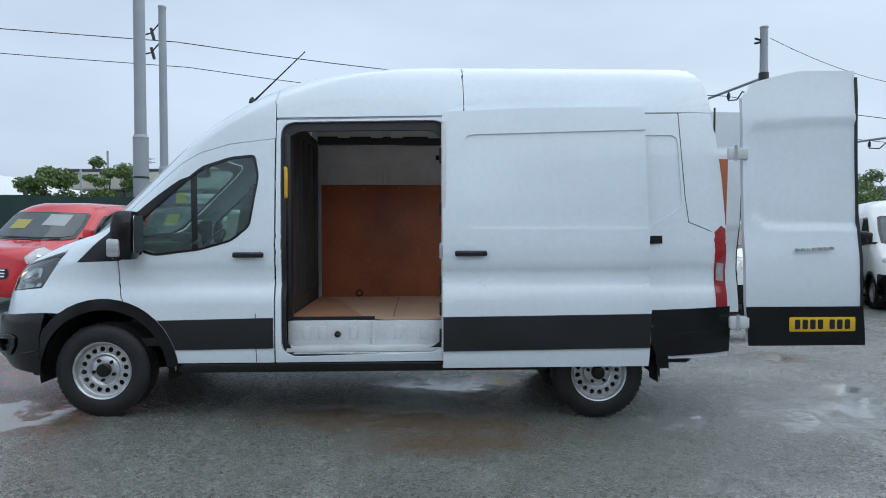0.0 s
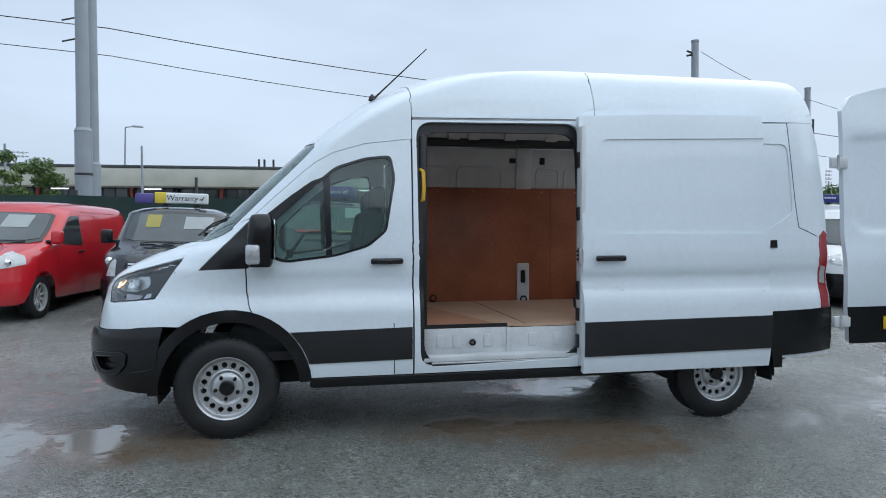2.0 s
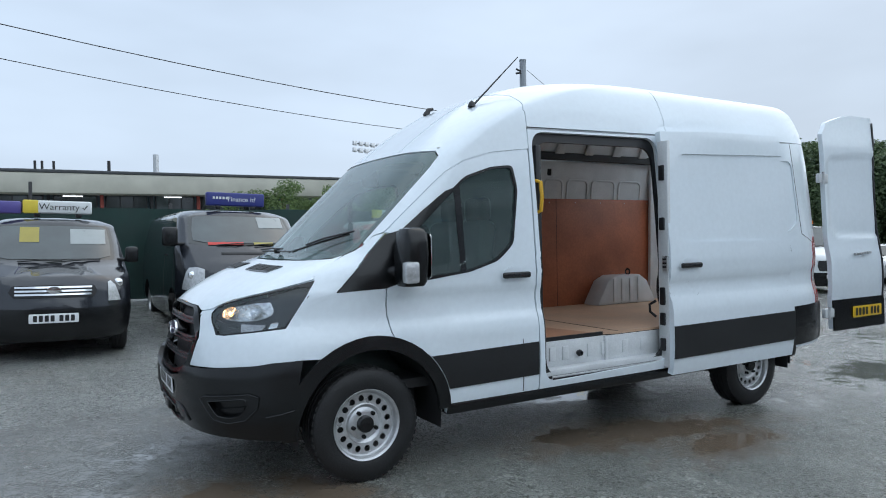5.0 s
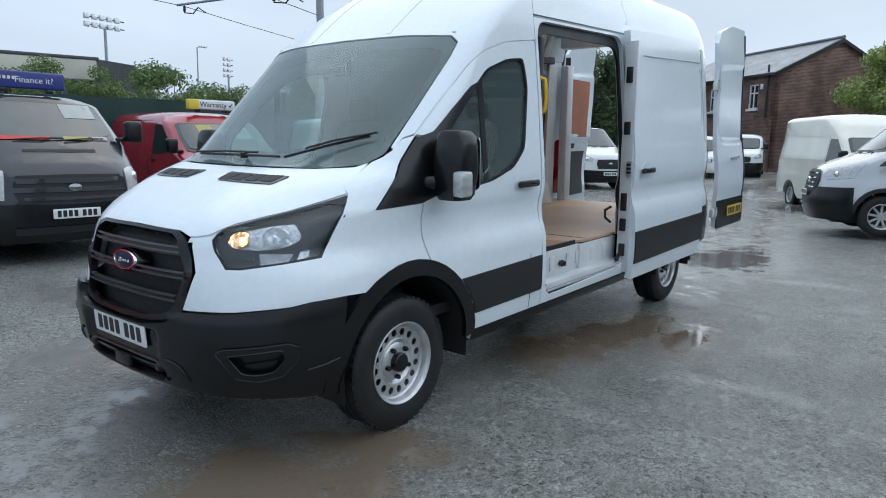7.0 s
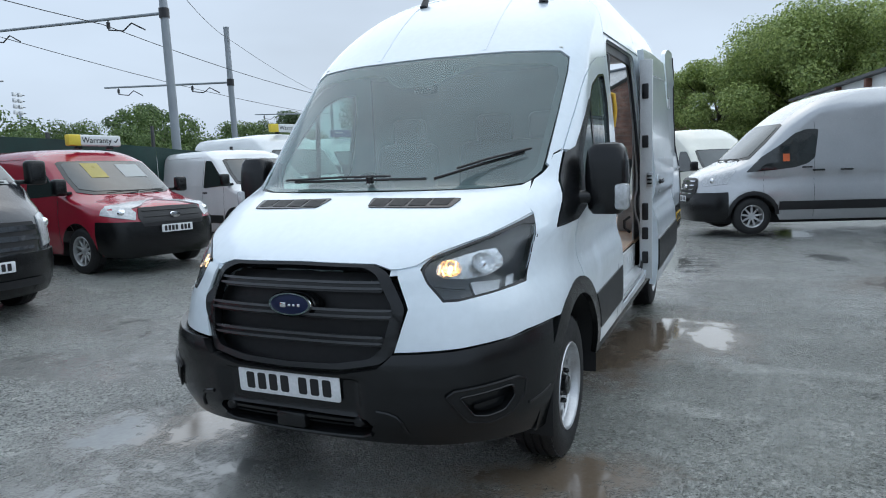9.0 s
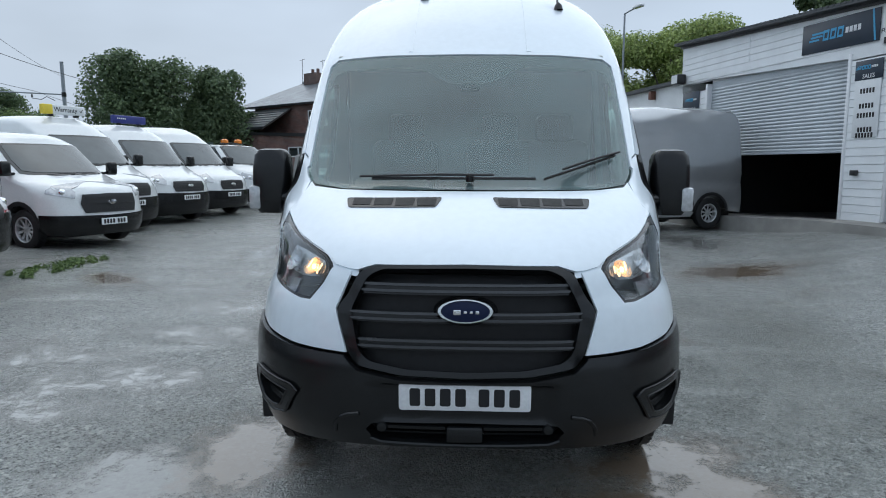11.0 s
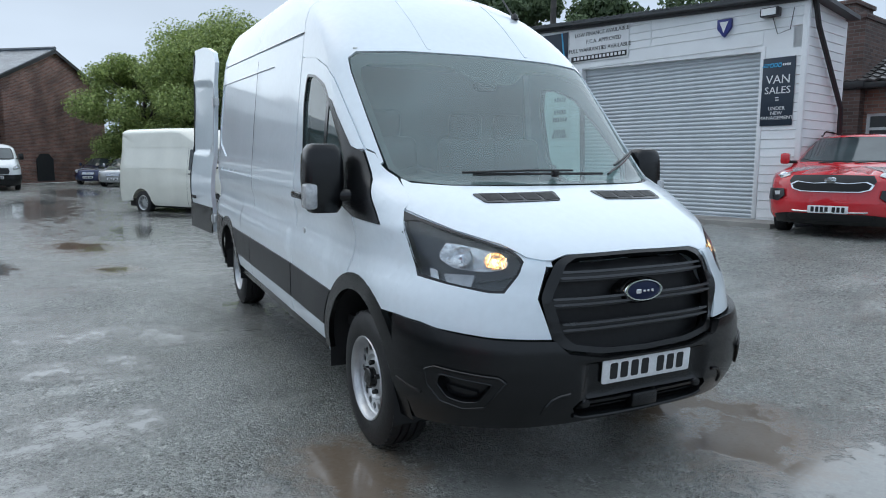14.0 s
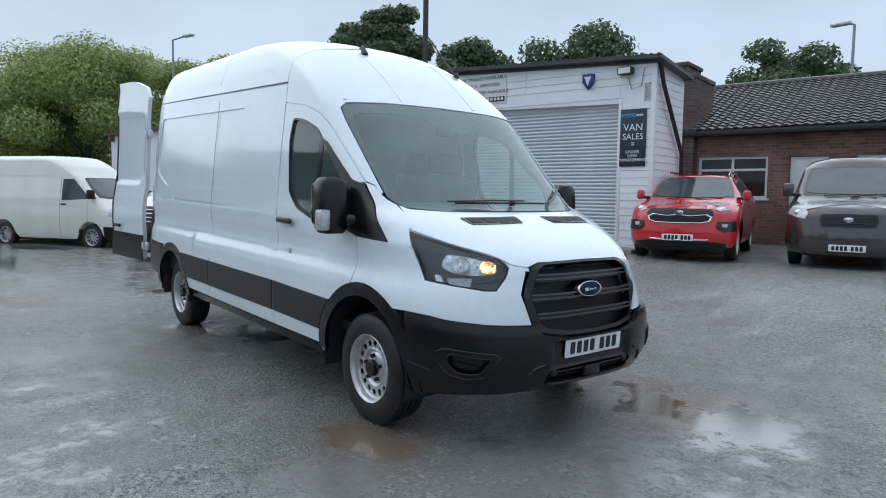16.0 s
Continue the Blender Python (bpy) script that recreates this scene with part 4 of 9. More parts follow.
def build_cab():
    # pillars and front of the roof, one pressing over both sides
    half = Y((0.0, 2.075), (0.5, 2.068), (0.772, 2.053), (0.822, 2.014), (0.831, 1.93), (0.833, 1.70), (0.831, 1.45), (0.845, 1.437)) + X((0.105, 1.494), (0.165, 1.517), (0.325, 1.665), (0.515, 1.835), (0.60, 1.905), (0.73, 1.978), (0.95, 2.045), (1.285, 2.088), (1.285, 2.20), (1.285, 2.30), (1.285, 2.40), (1.285, 2.50), (1.285, 2.575))
    half = half + Y((0.0, BODY_TOP_AT(1.285)))
    own = None
    for side in (1, -1):
        b = BODY.skin([half], side, 0.0, 0.014, dz=0.05)
        own = b if own is None else merge(own, b)
    bmesh.ops.remove_doubles(own, verts=[v for v in own.verts if abs(v.co.y) < 2e-3], dist=3e-3)
    part("cab_roof", own, WHITE, VAN, sharp=50)
    screen = both(Y((0.0, 1.352), (0.6, 1.352), (0.775, 1.368), (0.822, 1.42), (0.828, 1.70), (0.826, 1.93), (0.817, 2.011), (0.77, 2.046), (0.5, 2.062), (0.0, 2.070)))
    clear = both(Y((0.0, 1.366), (0.55, 1.368), (0.755, 1.386), (0.796, 1.44), (0.796, 1.70), (0.796, 1.90), (0.776, 1.962), (0.72, 1.985), (0.34, 2.000), (0.24, 1.975), (0.14, 1.915), (0.10, 1.900), (0.0, 1.898)))
    ws = part("windscreen", BODY.skin([screen], 1, -0.006, 0.0, dz=0.025), GLASS, VAN, "green-tinted windscreen")
    part("windscreen_border", BODY.skin([screen, clear], 1, -0.010, 0.0, dz=0.025), INK, ws, "black windscreen border")
    for y in (0.34, -0.34):
        part("roof_crease", BODY.skin([Y((y - 0.012, 2.09), (y + 0.012, 2.09), (y + 0.010, 2.50), (y - 0.010, 2.50))], 1, 0.003, 0.004, dz=0.04), WHITE, VAN)
    part("mirror_pod", box(0.42, 0.52, -0.06, 0.06, 1.86, 1.98, 0.02), PLASTIC, ws)
    # wipers
    for y0, z0, y1, z1 in ((-0.32, 1.372, 0.46, 1.378), (-0.36, 1.37, -0.73, 1.49)):
        a, b = chart_frame(BODY.to_s("y", y0, z0), z0, 0.03)[0], chart_frame(BODY.to_s("y", y1, z1), z1, 0.02)[0]
        mid = chart_frame(BODY.to_s("y", (y0 + y1) / 2, (z0 + z1) / 2), (z0 + z1) / 2, 0.028)[0]
        w = part("wiper", tube([a, mid, b], 0.007, 6), PLASTIC, VAN, "black wiper")
        off = Vector((0.0, 0.0, 0.018))
        part("blade", tube([a.lerp(b, 0.25) + off, mid.lerp(b, 0.2) + off, b + (b - mid) * 0.15 + off * 0.6], 0.006, 6), INK, w)
    part("wiper_spindle", revolve([(0.0, 0.02), (0.03, 0.02), (0.035, 0.0)], "z", 14, m=Matrix.Translation(chart_frame(BODY.to_s("y", -0.01, 1.372), 1.372, 0.01)[0])), PLASTIC, VAN)

    # front doors
    for side in (1, -1):
        door = arc(0.03, 0.345, 0.515, 50, 0, 8) + X((0.548, 0.405), (1.28, 0.405), (1.279, 2.082), (0.95, 2.039), (0.733, 1.972), (0.604, 1.899), (0.518, 1.829), (0.328, 1.659), (0.170, 1.512), (0.255, 1.50), (0.258, 1.36), (0.21, 1.21), (0.14, 1.165), (0.143, 1.0), (0.163, 0.90), (0.215, 0.80))
        win = soften(X((1.135, 1.965), (0.95, 1.945), (0.74, 1.875), (0.52, 1.69), (0.285, 1.475), (0.262, 1.36), (0.30, 1.235), (0.40, 1.203), (0.74, 1.245), (0.965, 1.31), (1.10, 1.42), (1.165, 1.80)), 0.04)
        inner = soften(X((1.112, 1.938), (0.95, 1.92), (0.75, 1.848), (0.54, 1.672), (0.315, 1.47), (0.295, 1.36), (0.33, 1.262), (0.41, 1.235), (0.74, 1.272), (0.955, 1.335), (1.078, 1.435), (1.137, 1.79)), 0.04)
        inner = [(k, a + (c - a) * 0.6, b + (e - b) * 0.6) for (k, a, b), (_, c, e) in zip(win, inner)]
        lift = lambda px, pz: 0.010 * rect_in(px, pz, 0.55, 1.4, 0.8, 0.98, 0.06) * 0.6
        jamb = X((1.27, 2.10), (0.95, 2.06), (0.73, 1.993), (0.60, 1.922), (0.513, 1.852), (0.323, 1.682), (0.15, 1.522), (0.19, 1.50), (0.335, 1.64), (0.522, 1.808), (0.612, 1.883), (0.737, 1.954), (0.95, 2.02), (1.27, 2.062))
        part("door_jamb", BODY.skin([jamb], side, -0.011, 0.004, dz=0.04), WHITE, VAN)
        d = part("front_door", BODY.skin([door, win], side, 0.0, 0.03, dz=0.03, disp=lift), WHITE, VAN, "white front door")
        part("window_seal", BODY.skin([win, inner], side, 0.002, 0.03, dz=0.06), TRIM, d)
        part("window", BODY.skin([inner], side, -0.012, 0.0, dz=0.08), GLASS_S, d, "tinted side window")
        part("window_divider", BODY.skin([X((0.655, 1.80), (0.70, 1.835), (0.715, 1.26), (0.675, 1.255))], side, -0.008, 0.01, dz=0.1), TRIM, d)
        part("side_moulding", BODY.skin([arc(0.03, 0.345, 0.55, 44, 17, 5) + X((1.275, 0.515), (1.275, 0.742), (0.5, 0.728))], side, 0.008, 0.012, dz=0.06), MOULD, d, "dark grey side moulding")
        c, n = chart_frame(side * BODY.to_s("x", 1.09, 1.215), 1.215)
        pull = part("door_handle", box(0.98, 1.21, side * 0.985 - 0.012, side * 0.985 + 0.012, 1.190, 1.231, 0.013), TRIM, d, "black door handle")
        pull.location.y = side * (abs(c.y) + 0.03 - 0.985)
        part("handle_dish", prism(circle(0, 0, 0.075, 28, 0.62), 0.004, lambda u, v, w: (1.08 + u, side * (abs(c.y) + 0.001 + w), 1.222 + v)), WHITE, d)
        if side > 0:
            c2, _ = chart_frame(BODY.to_s("x", 1.07, 0.985), 0.985)
            part("door_lock", revolve([(0, 0.022), (0.008, 0.02), (0.01, 0.0)], "y", 18, m=Matrix.Translation((1.07, c2.y, 0.985))), STEEL, d)
        else:
            flap = X((1.148, 0.41), (1.142, 0.88), (1.165, 0.92), (1.272, 1.0))
            for a, b in zip(flap, flap[1:]):
                dx, dz = b[1] - a[1], b[2] - a[2]
                k = 0.003 / math.hypot(dx, dz)
                part("seam", BODY.skin([X((a[1] - dz * k, a[2] + dx * k), (b[1] - dz * k, b[2] + dx * k), (b[1] + dz * k, b[2] - dx * k), (a[1] + dz * k, a[2] - dx * k))], side, 0.0012, 0.003, dz=0.2), INK, d)
        # door mirror
        arm = part("mirror_arm", tube([(0.16, side * 0.93, 1.27), (0.2, side * 1.02, 1.27), (0.25, side * 1.08, 1.28)], 0.035, 10), PLASTIC, d)
        own = bmesh.new()
        rows = ((1.185, 0.66, 0.80), (1.21, 0.84, 0.95), (1.27, 0.95, 1.0), (1.36, 1.0, 1.0), (1.44, 0.97, 0.98), (1.50, 0.88, 0.9), (1.528, 0.68, 0.72), (1.535, 0.4, 0.4))
        rings = []
        for z, fy, fx in rows:
            ring = []
            for k in range(20):
                a = 2 * math.pi * k / 20
                ca, sa = math.cos(a), math.sin(a)
                u = abs(ca) ** 0.45 * (1 if ca > 0 else -1)
                v = abs(sa) ** 0.6 * (1 if sa > 0 else -1)
                ring.append(own.verts.new((0.245 + 0.085 * fx * v + (1.36 - z) * -0.03, side * (1.085 + 0.105 * fy * u), z)))
            rings.append(ring)
        for a, b in zip(rings, rings[1:]):
            for k in range(20):
                own.faces.new((a[k], a[(k + 1) % 20], b[(k + 1) % 20], b[k]))
        own.faces.new(rings[0])
        own.faces.new(rings[-1])
        mirror = part("door_mirror", own, PLASTIC, d, "black door mirror")
        part("mirror_glass", prism(rounded(-0.085, 0.085, 1.23, 1.50, 0.03), 0.004, lambda u, v, w: (0.334 + w, side * 1.085 + u, v)), CHROME, mirror)
        part("mirror_indicator", box(0.152, 0.245, side * 1.166 - 0.034, side * 1.166 + 0.034, 1.205, 1.335, 0.018), CLEAR_LENS, mirror, "clear indicator lens")
    # inside the cab
    cabin = part("dashboard", box(-0.12, 0.22, -0.8, 0.8, 0.95, 1.30, 0.06, 3), CABIN, VAN, "dark grey dashboard")
    part("instrument_hood", box(0.08, 0.26, 0.22, 0.62, 1.25, 1.38, 0.04), CABIN, cabin)
    wheel = part("steering_wheel", revolve([(0.0, 0.185), (0.014, 0.2), (0.0, 0.215), (-0.014, 0.2), (0.0, 0.185)], "z", 32, m=pose(0.40, 0.42, 1.24, 0, -55, 0)), CABIN, VAN, "dark steering wheel")
    part("steering_boss", box(0.36, 0.42, 0.34, 0.50, 1.19, 1.27, 0.02), CABIN, wheel)
    for y in (0.42, -0.2, -0.56):
        seat = part("seat", box(0.42, 0.92, y - 0.23, y + 0.23, 0.75, 0.98, 0.06, 3), SEAT, VAN, "dark grey cab seat")
        part("seat_back", box(-0.07, 0.07, y - 0.22, y + 0.22, 0, 0.68, 0.06, 3, pose(0.93, 0, 0.92, 0, 10, 0)), SEAT, seat)
        part("headrest", box(1.02, 1.12, y - 0.12, y + 0.12, 1.58, 1.76, 0.04, 3), SEAT, seat)
    part("cab_floor", box(-0.1, 1.3, -0.88, 0.88, 0.52, 0.58), DARKM, VAN)
    part("headliner", box(0.62, 1.33, -0.78, 0.78, 2.06, 2.08, 0.01), CABIN_L, VAN)
    bulk = part("bulkhead", box(1.325, 1.345, -0.86, 0.86, 0.6, 2.30, 0.006), CABIN, VAN, "dark grey steel bulkhead")
    part("cab_lining", box(1.30, 1.322, -0.84, 0.84, 0.95, 2.25, 0.01), mat("grey_bulkhead_lining", (0.20, 0.21, 0.205), 0.8, vary=0.1), bulk)
    for y in (-0.6, -0.3, 0.0, 0.3, 0.6):
        part("rib", box(1.34, 1.358, y - 0.05, y + 0.05, 0.85, 2.2, 0.008), CABIN, bulk)


def BODY_TOP_AT(x):
    """The height of the roof's middle at x."""
    zs = np.linspace(2.0, 2.742, 500)
    return float(np.interp(x, [BODY.val("nose", z) for z in zs], zs))


def build_sides():
    # roof behind the cab in two pressings
    for x0, x1 in ((1.291, 2.705), (2.711, 4.60)):
        half = [("y", 0.0, BODY_TOP_AT(x0))] + X(*[(x0, z) for z in (BODY_TOP_AT(x0) - 0.004, 2.67, 2.64, 2.60, 2.50, 2.40, 2.30) if z < BODY_TOP_AT(x0)]) + X((x0, 2.245 + 0.02 * (x0 - 1.29)))
        if x1 < 4:
            half += X((x1, 2.245 + 0.02 * (x1 - 1.29)), (x1, 2.35), (x1, 2.45), (x1, 2.55), (x1, 2.62), (x1, 2.66), (x1, 2.69), (x1, 2.715)) + [("y", 0.0, BODY_TOP_AT(x1))]
        else:
            half += X((4.66, 2.31), (4.65, 2.40), (4.63, 2.50), (4.60, 2.58), (4.57, 2.63), (4.53, 2.67), (4.49, 2.70), (4.46, 2.722)) + [("y", 0.0, 2.74)]
        own = None
        groove = lambda px, pz: -0.010 * (1 - smooth01(0.0, 0.02, abs(pz - 2.315 - 0.02 * (px - 1.29)))) * smooth01(1.45, 1.6, px)
        for side in (1, -1):
            b = BODY.skin([half], side, 0.0, 0.014, dz=0.05, ds=0.16, disp=groove)
            own = b if own is None else merge(own, b)
        bmesh.ops.remove_doubles(own, verts=[v for v in own.verts if abs(v.co.y) < 2e-3], dist=3e-3)
        part("roof", own, WHITE, VAN, sharp=50)
    # gutter along both sides; its grey colour paints the groove's shade
    for side in (1, -1):
        g = X((1.30, 2.226), (2.70, 2.260), (4.4, 2.294), (4.4, 2.309), (2.70, 2.275), (1.30, 2.241))
        part("roof_gutter", BODY.skin([g], side, -0.008, 0.01, dz=0.1, ds=0.3), GUTTER_SHADE, VAN)

    rear_edge = X((4.64, 2.305), (4.69, 2.12), (4.73, 1.80), (4.752, 1.50), (4.766, 0.85), (4.766, 0.41))
    arch = arc(3.76, 0.30, 0.44, 14, 166, 16)
    # right side: one closed wall
    wall = X((1.291, 2.225), (2.70, 2.258), (4.3, 2.29)) + rear_edge + arch + X((3.30, 0.41), (1.291, 0.405))

    def press_r(px, pz):
        return 0.007 * rect_in(px, pz, 1.4, 3.1, 0.8, 0.96, 0.06)

    panel_r = soften(X((2.02, 1.40), (4.0, 1.40), (4.36, 1.54), (4.34, 2.125), (2.02, 2.10)), 0.07, 6)
    crease_r = soften(X((2.35, 1.245), (4.18, 1.255), (4.18, 1.285), (2.35, 1.275)), 0.012, 3)
    load_wall = part("side_wall", BODY.skin([wall, panel_r, crease_r], 1, 0.0, 0.014, dz=0.03, disp=press_r), WHITE, VAN, "white load side with a pressed panel")
    grow = lambda loop, cx, cz, k: [("x", cx + (x - cx) * k, cz + (z - cz) * k) for _, x, z in loop]
    part("pressed_panel", BODY.skin([grow(panel_r, 3.2, 1.76, 1.03)], 1, -0.0105, 0.0, dz=0.06), WHITE, load_wall)
    part("pressed_crease", BODY.skin([grow(crease_r, 3.26, 1.265, 1.4)], 1, -0.008, 0.0, dz=0.06), WHITE, load_wall)
    part("seam", BODY.skin([X((2.655, 0.42), (2.66, 2.2), (2.665, 2.2), (2.66, 0.42))], 1, 0.001, 0.002, dz=0.2), INK, VAN)
    part("side_moulding", BODY.skin([X((1.295, 0.515), (2.655, 0.515), (2.655, 0.742), (1.295, 0.742))], 1, 0.008, 0.012, dz=0.06), MOULD, VAN)
    part("side_moulding", BODY.skin([X((2.665, 0.515), (3.35, 0.515), (3.37, 0.60), (3.43, 0.70), (3.49, 0.742), (2.665, 0.742))], 1, 0.008, 0.012, dz=0.06), MOULD, VAN)
    # left side: wall with the doorway
    hole = soften(X((1.335, 0.445), (2.575, 0.475), (2.575, 2.236), (1.32, 2.212)), 0.12, 7)

    panel_l = soften(X((3.7, 1.42), (4.12, 1.42), (4.38, 1.56), (4.36, 2.125), (3.7, 2.115)), 0.07, 6)
    load_wall = part("side_wall", BODY.skin([wall, hole, panel_l], -1, 0.0, 0.014, dz=0.03), WHITE, VAN, "white load side with a doorway")
    part("pressed_panel", BODY.skin([grow(panel_l, 4.0, 1.77, 1.05)], -1, -0.0105, 0.0, dz=0.06), WHITE, load_wall)
    seal_in = soften(X((1.365, 0.475), (2.545, 0.505), (2.545, 2.165), (1.365, 2.15)), 0.14, 6)
    part("door_seal", BODY.skin([hole, seal_in], -1, -0.03, 0.02, dz=0.1), INK, VAN, "black rubber doorway seal")
    own = BODY.skin([soften(X((1.30, 0.43), (2.60, 0.46), (2.60, 2.245), (1.30, 2.225)), 0.03, 3), hole], -1, -0.018, 0.05, dz=0.1)
    part("doorway_frame", own, WHITE_IN, VAN)
    part("slide_rail_upper", BODY.skin([X((1.31, 2.19), (2.60, 2.21), (2.60, 2.245), (1.31, 2.225))], -1, -0.03, 0.05, dz=0.1), INK, VAN)
    part("slide_rail_lower", box(1.42, 2.55, -0.965, -0.90, 0.445, 0.475, 0.006), STEEL, VAN)
    part("slide_rail_slot", box(1.42, 2.52, -0.968, -0.962, 0.452, 0.464), INK, VAN)
    for side in (1, -1):
        flare = arc(3.76, 0.30, 0.515, 176, 4, 20) + arc(3.76, 0.30, 0.43, 4, 176, 20)
        part("wheel_arch_trim", BODY.skin([flare], side, 0.010, 0.025, dz=0.06), PLASTIC, VAN)
        part("quarter_moulding", BODY.skin([X((4.22, 0.43), (4.772, 0.45), (4.772, 0.80), (4.02, 0.78), (4.12, 0.68), (4.20, 0.56))], side, 0.010, 0.02, dz=0.06), PLASTIC, VAN, "black rear quarter moulding")
        part("moulding_crease", BODY.skin([X((4.30, 0.612), (4.70, 0.625), (4.70, 0.615), (4.30, 0.602))], side, 0.014, 0.008, dz=0.06), TRIM, VAN)
        tail = X((4.652, 0.79), (4.757, 0.79), (4.75, 1.40), (4.71, 1.425), (4.648, 1.375))
        lamp = part("tail_lamp", BODY.skin([tail], side, 0.004, 0.04, dz=0.08), RED_LENS, VAN, "red and clear tail lamp")
        part("clear_insert", BODY.skin([X((4.665, 1.0), (4.73, 0.99), (4.728, 1.13), (4.665, 1.14))], side, 0.007, 0.006, dz=0.05), CLEAR_LENS, lamp)
        seam = X((4.37, 2.30), (4.385, 2.0), (4.405, 1.65), (4.43, 1.45), (4.62, 1.38))
        for a, b in zip(seam, seam[1:]):
            dx, dz = b[1] - a[1], b[2] - a[2]
            k = 0.003 / math.hypot(dx, dz)
            part("seam", BODY.skin([X((a[1] - dz * k, a[2] + dx * k), (b[1] - dz * k, b[2] + dx * k), (b[1] + dz * k, b[2] - dx * k), (a[1] + dz * k, a[2] - dx * k))], side, 0.001, 0.002, dz=0.2), INK, VAN)
        part("sill_skirt", box(0.56, 3.33, side * 0.905 - 0.045, side * 0.905 + 0.045, 0.325, 0.40, 0.015), PLASTIC, VAN, "black sill skirt")
        y = side * 0.62
        liner = bmesh.new()
        prev = None
        for k in range(13):
            a = radians(-5 + 190 * k / 12)
            pair = [liner.verts.new((3.76 + 0.45 * math.cos(a), side * 0.6, 0.30 + 0.45 * math.sin(a))), liner.verts.new((3.76 + 0.45 * math.cos(a), side * 0.96, 0.30 + 0.45 * math.sin(a)))]
            if prev:
                liner.faces.new((prev[0], prev[1], pair[1], pair[0]))
            prev = pair
        part("wheel_liner", liner, DARKM, VAN)
        part("mud_flap", box(4.19, 4.205, side * 0.85 - 0.09, side * 0.85 + 0.09, 0.22, 0.44, 0.006), RUBBER, VAN)
    # tracks and recess of the sliding door behind it
    part("slide_rail_middle", BODY.skin([X((3.0, 1.30), (4.21, 1.33), (4.21, 1.295), (3.0, 1.265))], -1, 0.002, 0.012, dz=0.1), INK, VAN)
    part("rail_end", BODY.skin([X((4.08, 1.345), (4.215, 1.348), (4.215, 1.288), (4.08, 1.285))], -1, 0.012, 0.02, dz=0.1), PLASTIC, VAN)

    # sliding door, run back along the side
    inset = soften(X((4.30, 1.395), (2.70, 1.395), (2.70, 2.098), (4.30, 2.150)), 0.075, 6)
    inset = [q for q in inset if q[1] < 4.0]
    leaf = soften(X((2.535, 0.385), (4.085, 0.385), (4.10, 0.80)), 0.005, 2) + X((4.092, 1.395)) + inset + X((4.082, 2.143), (4.076, 2.315), (3.2, 2.30), (2.535, 2.268))
    cover = X((2.65, 1.35), (4.091, 1.35), (4.082, 2.18), (2.65, 2.14))

    def press_d(px, pz):
        return -0.004 * rect_in(px, pz, 2.0, 5.0, 1.02, 1.12, 0.03)

    d = part("sliding_door", BODY.skin([leaf], -1, 0.088, 0.05, dz=0.03, disp=press_d), WHITE, VAN, "white sliding side door pushed open")
    part("pressed_panel", BODY.skin([cover], -1, 0.0765, 0.03, dz=0.06), WHITE, d)
    part("side_moulding", BODY.skin([X((2.54, 0.505), (4.085, 0.52), (4.095, 0.762), (2.54, 0.748))], -1, 0.10, 0.014, dz=0.08), MOULD, d, "dark grey side moulding")
    c, _ = chart_frame(-BODY.to_s("x", 2.73, 1.23), 1.23, 0.09)
    part("door_handle", box(2.625, 2.865, c.y - 0.036, c.y - 0.012, 1.199, 1.241, 0.013), TRIM, d, "black door handle")
    part("handle_dish", prism(circle(0, 0, 0.075, 28, 0.62), 0.004, lambda u, v, w: (2.735 + u, c.y + 0.001 - w, 1.232 + v)), WHITE, d)
    edge = part("door_edge", box(2.53, 2.565, -1.03, -0.93, 0.42, 2.20, 0.008), WHITE_IN, d)
    part("edge_seal", box(2.555, 2.585, -0.955, -0.925, 0.44, 2.20, 0.008), INK, d)
    for z, h in ((1.95, 0.06), (1.55, 0.05), (0.98, 0.07), (0.80, 0.05), (0.60, 0.05)):
        part("roller_bracket", box(2.515, 2.56, -1.0, -0.95, z - h, z + h, 0.008), INK, d)
    part("latch", box(2.512, 2.54, -1.035, -0.985, 1.18, 1.30, 0.006), STEEL, d)
    for z in (1.205, 1.235, 1.265):
        part("latch_slot", box(2.508, 2.514, -1.028, -0.992, z, z + 0.014), INK, d)


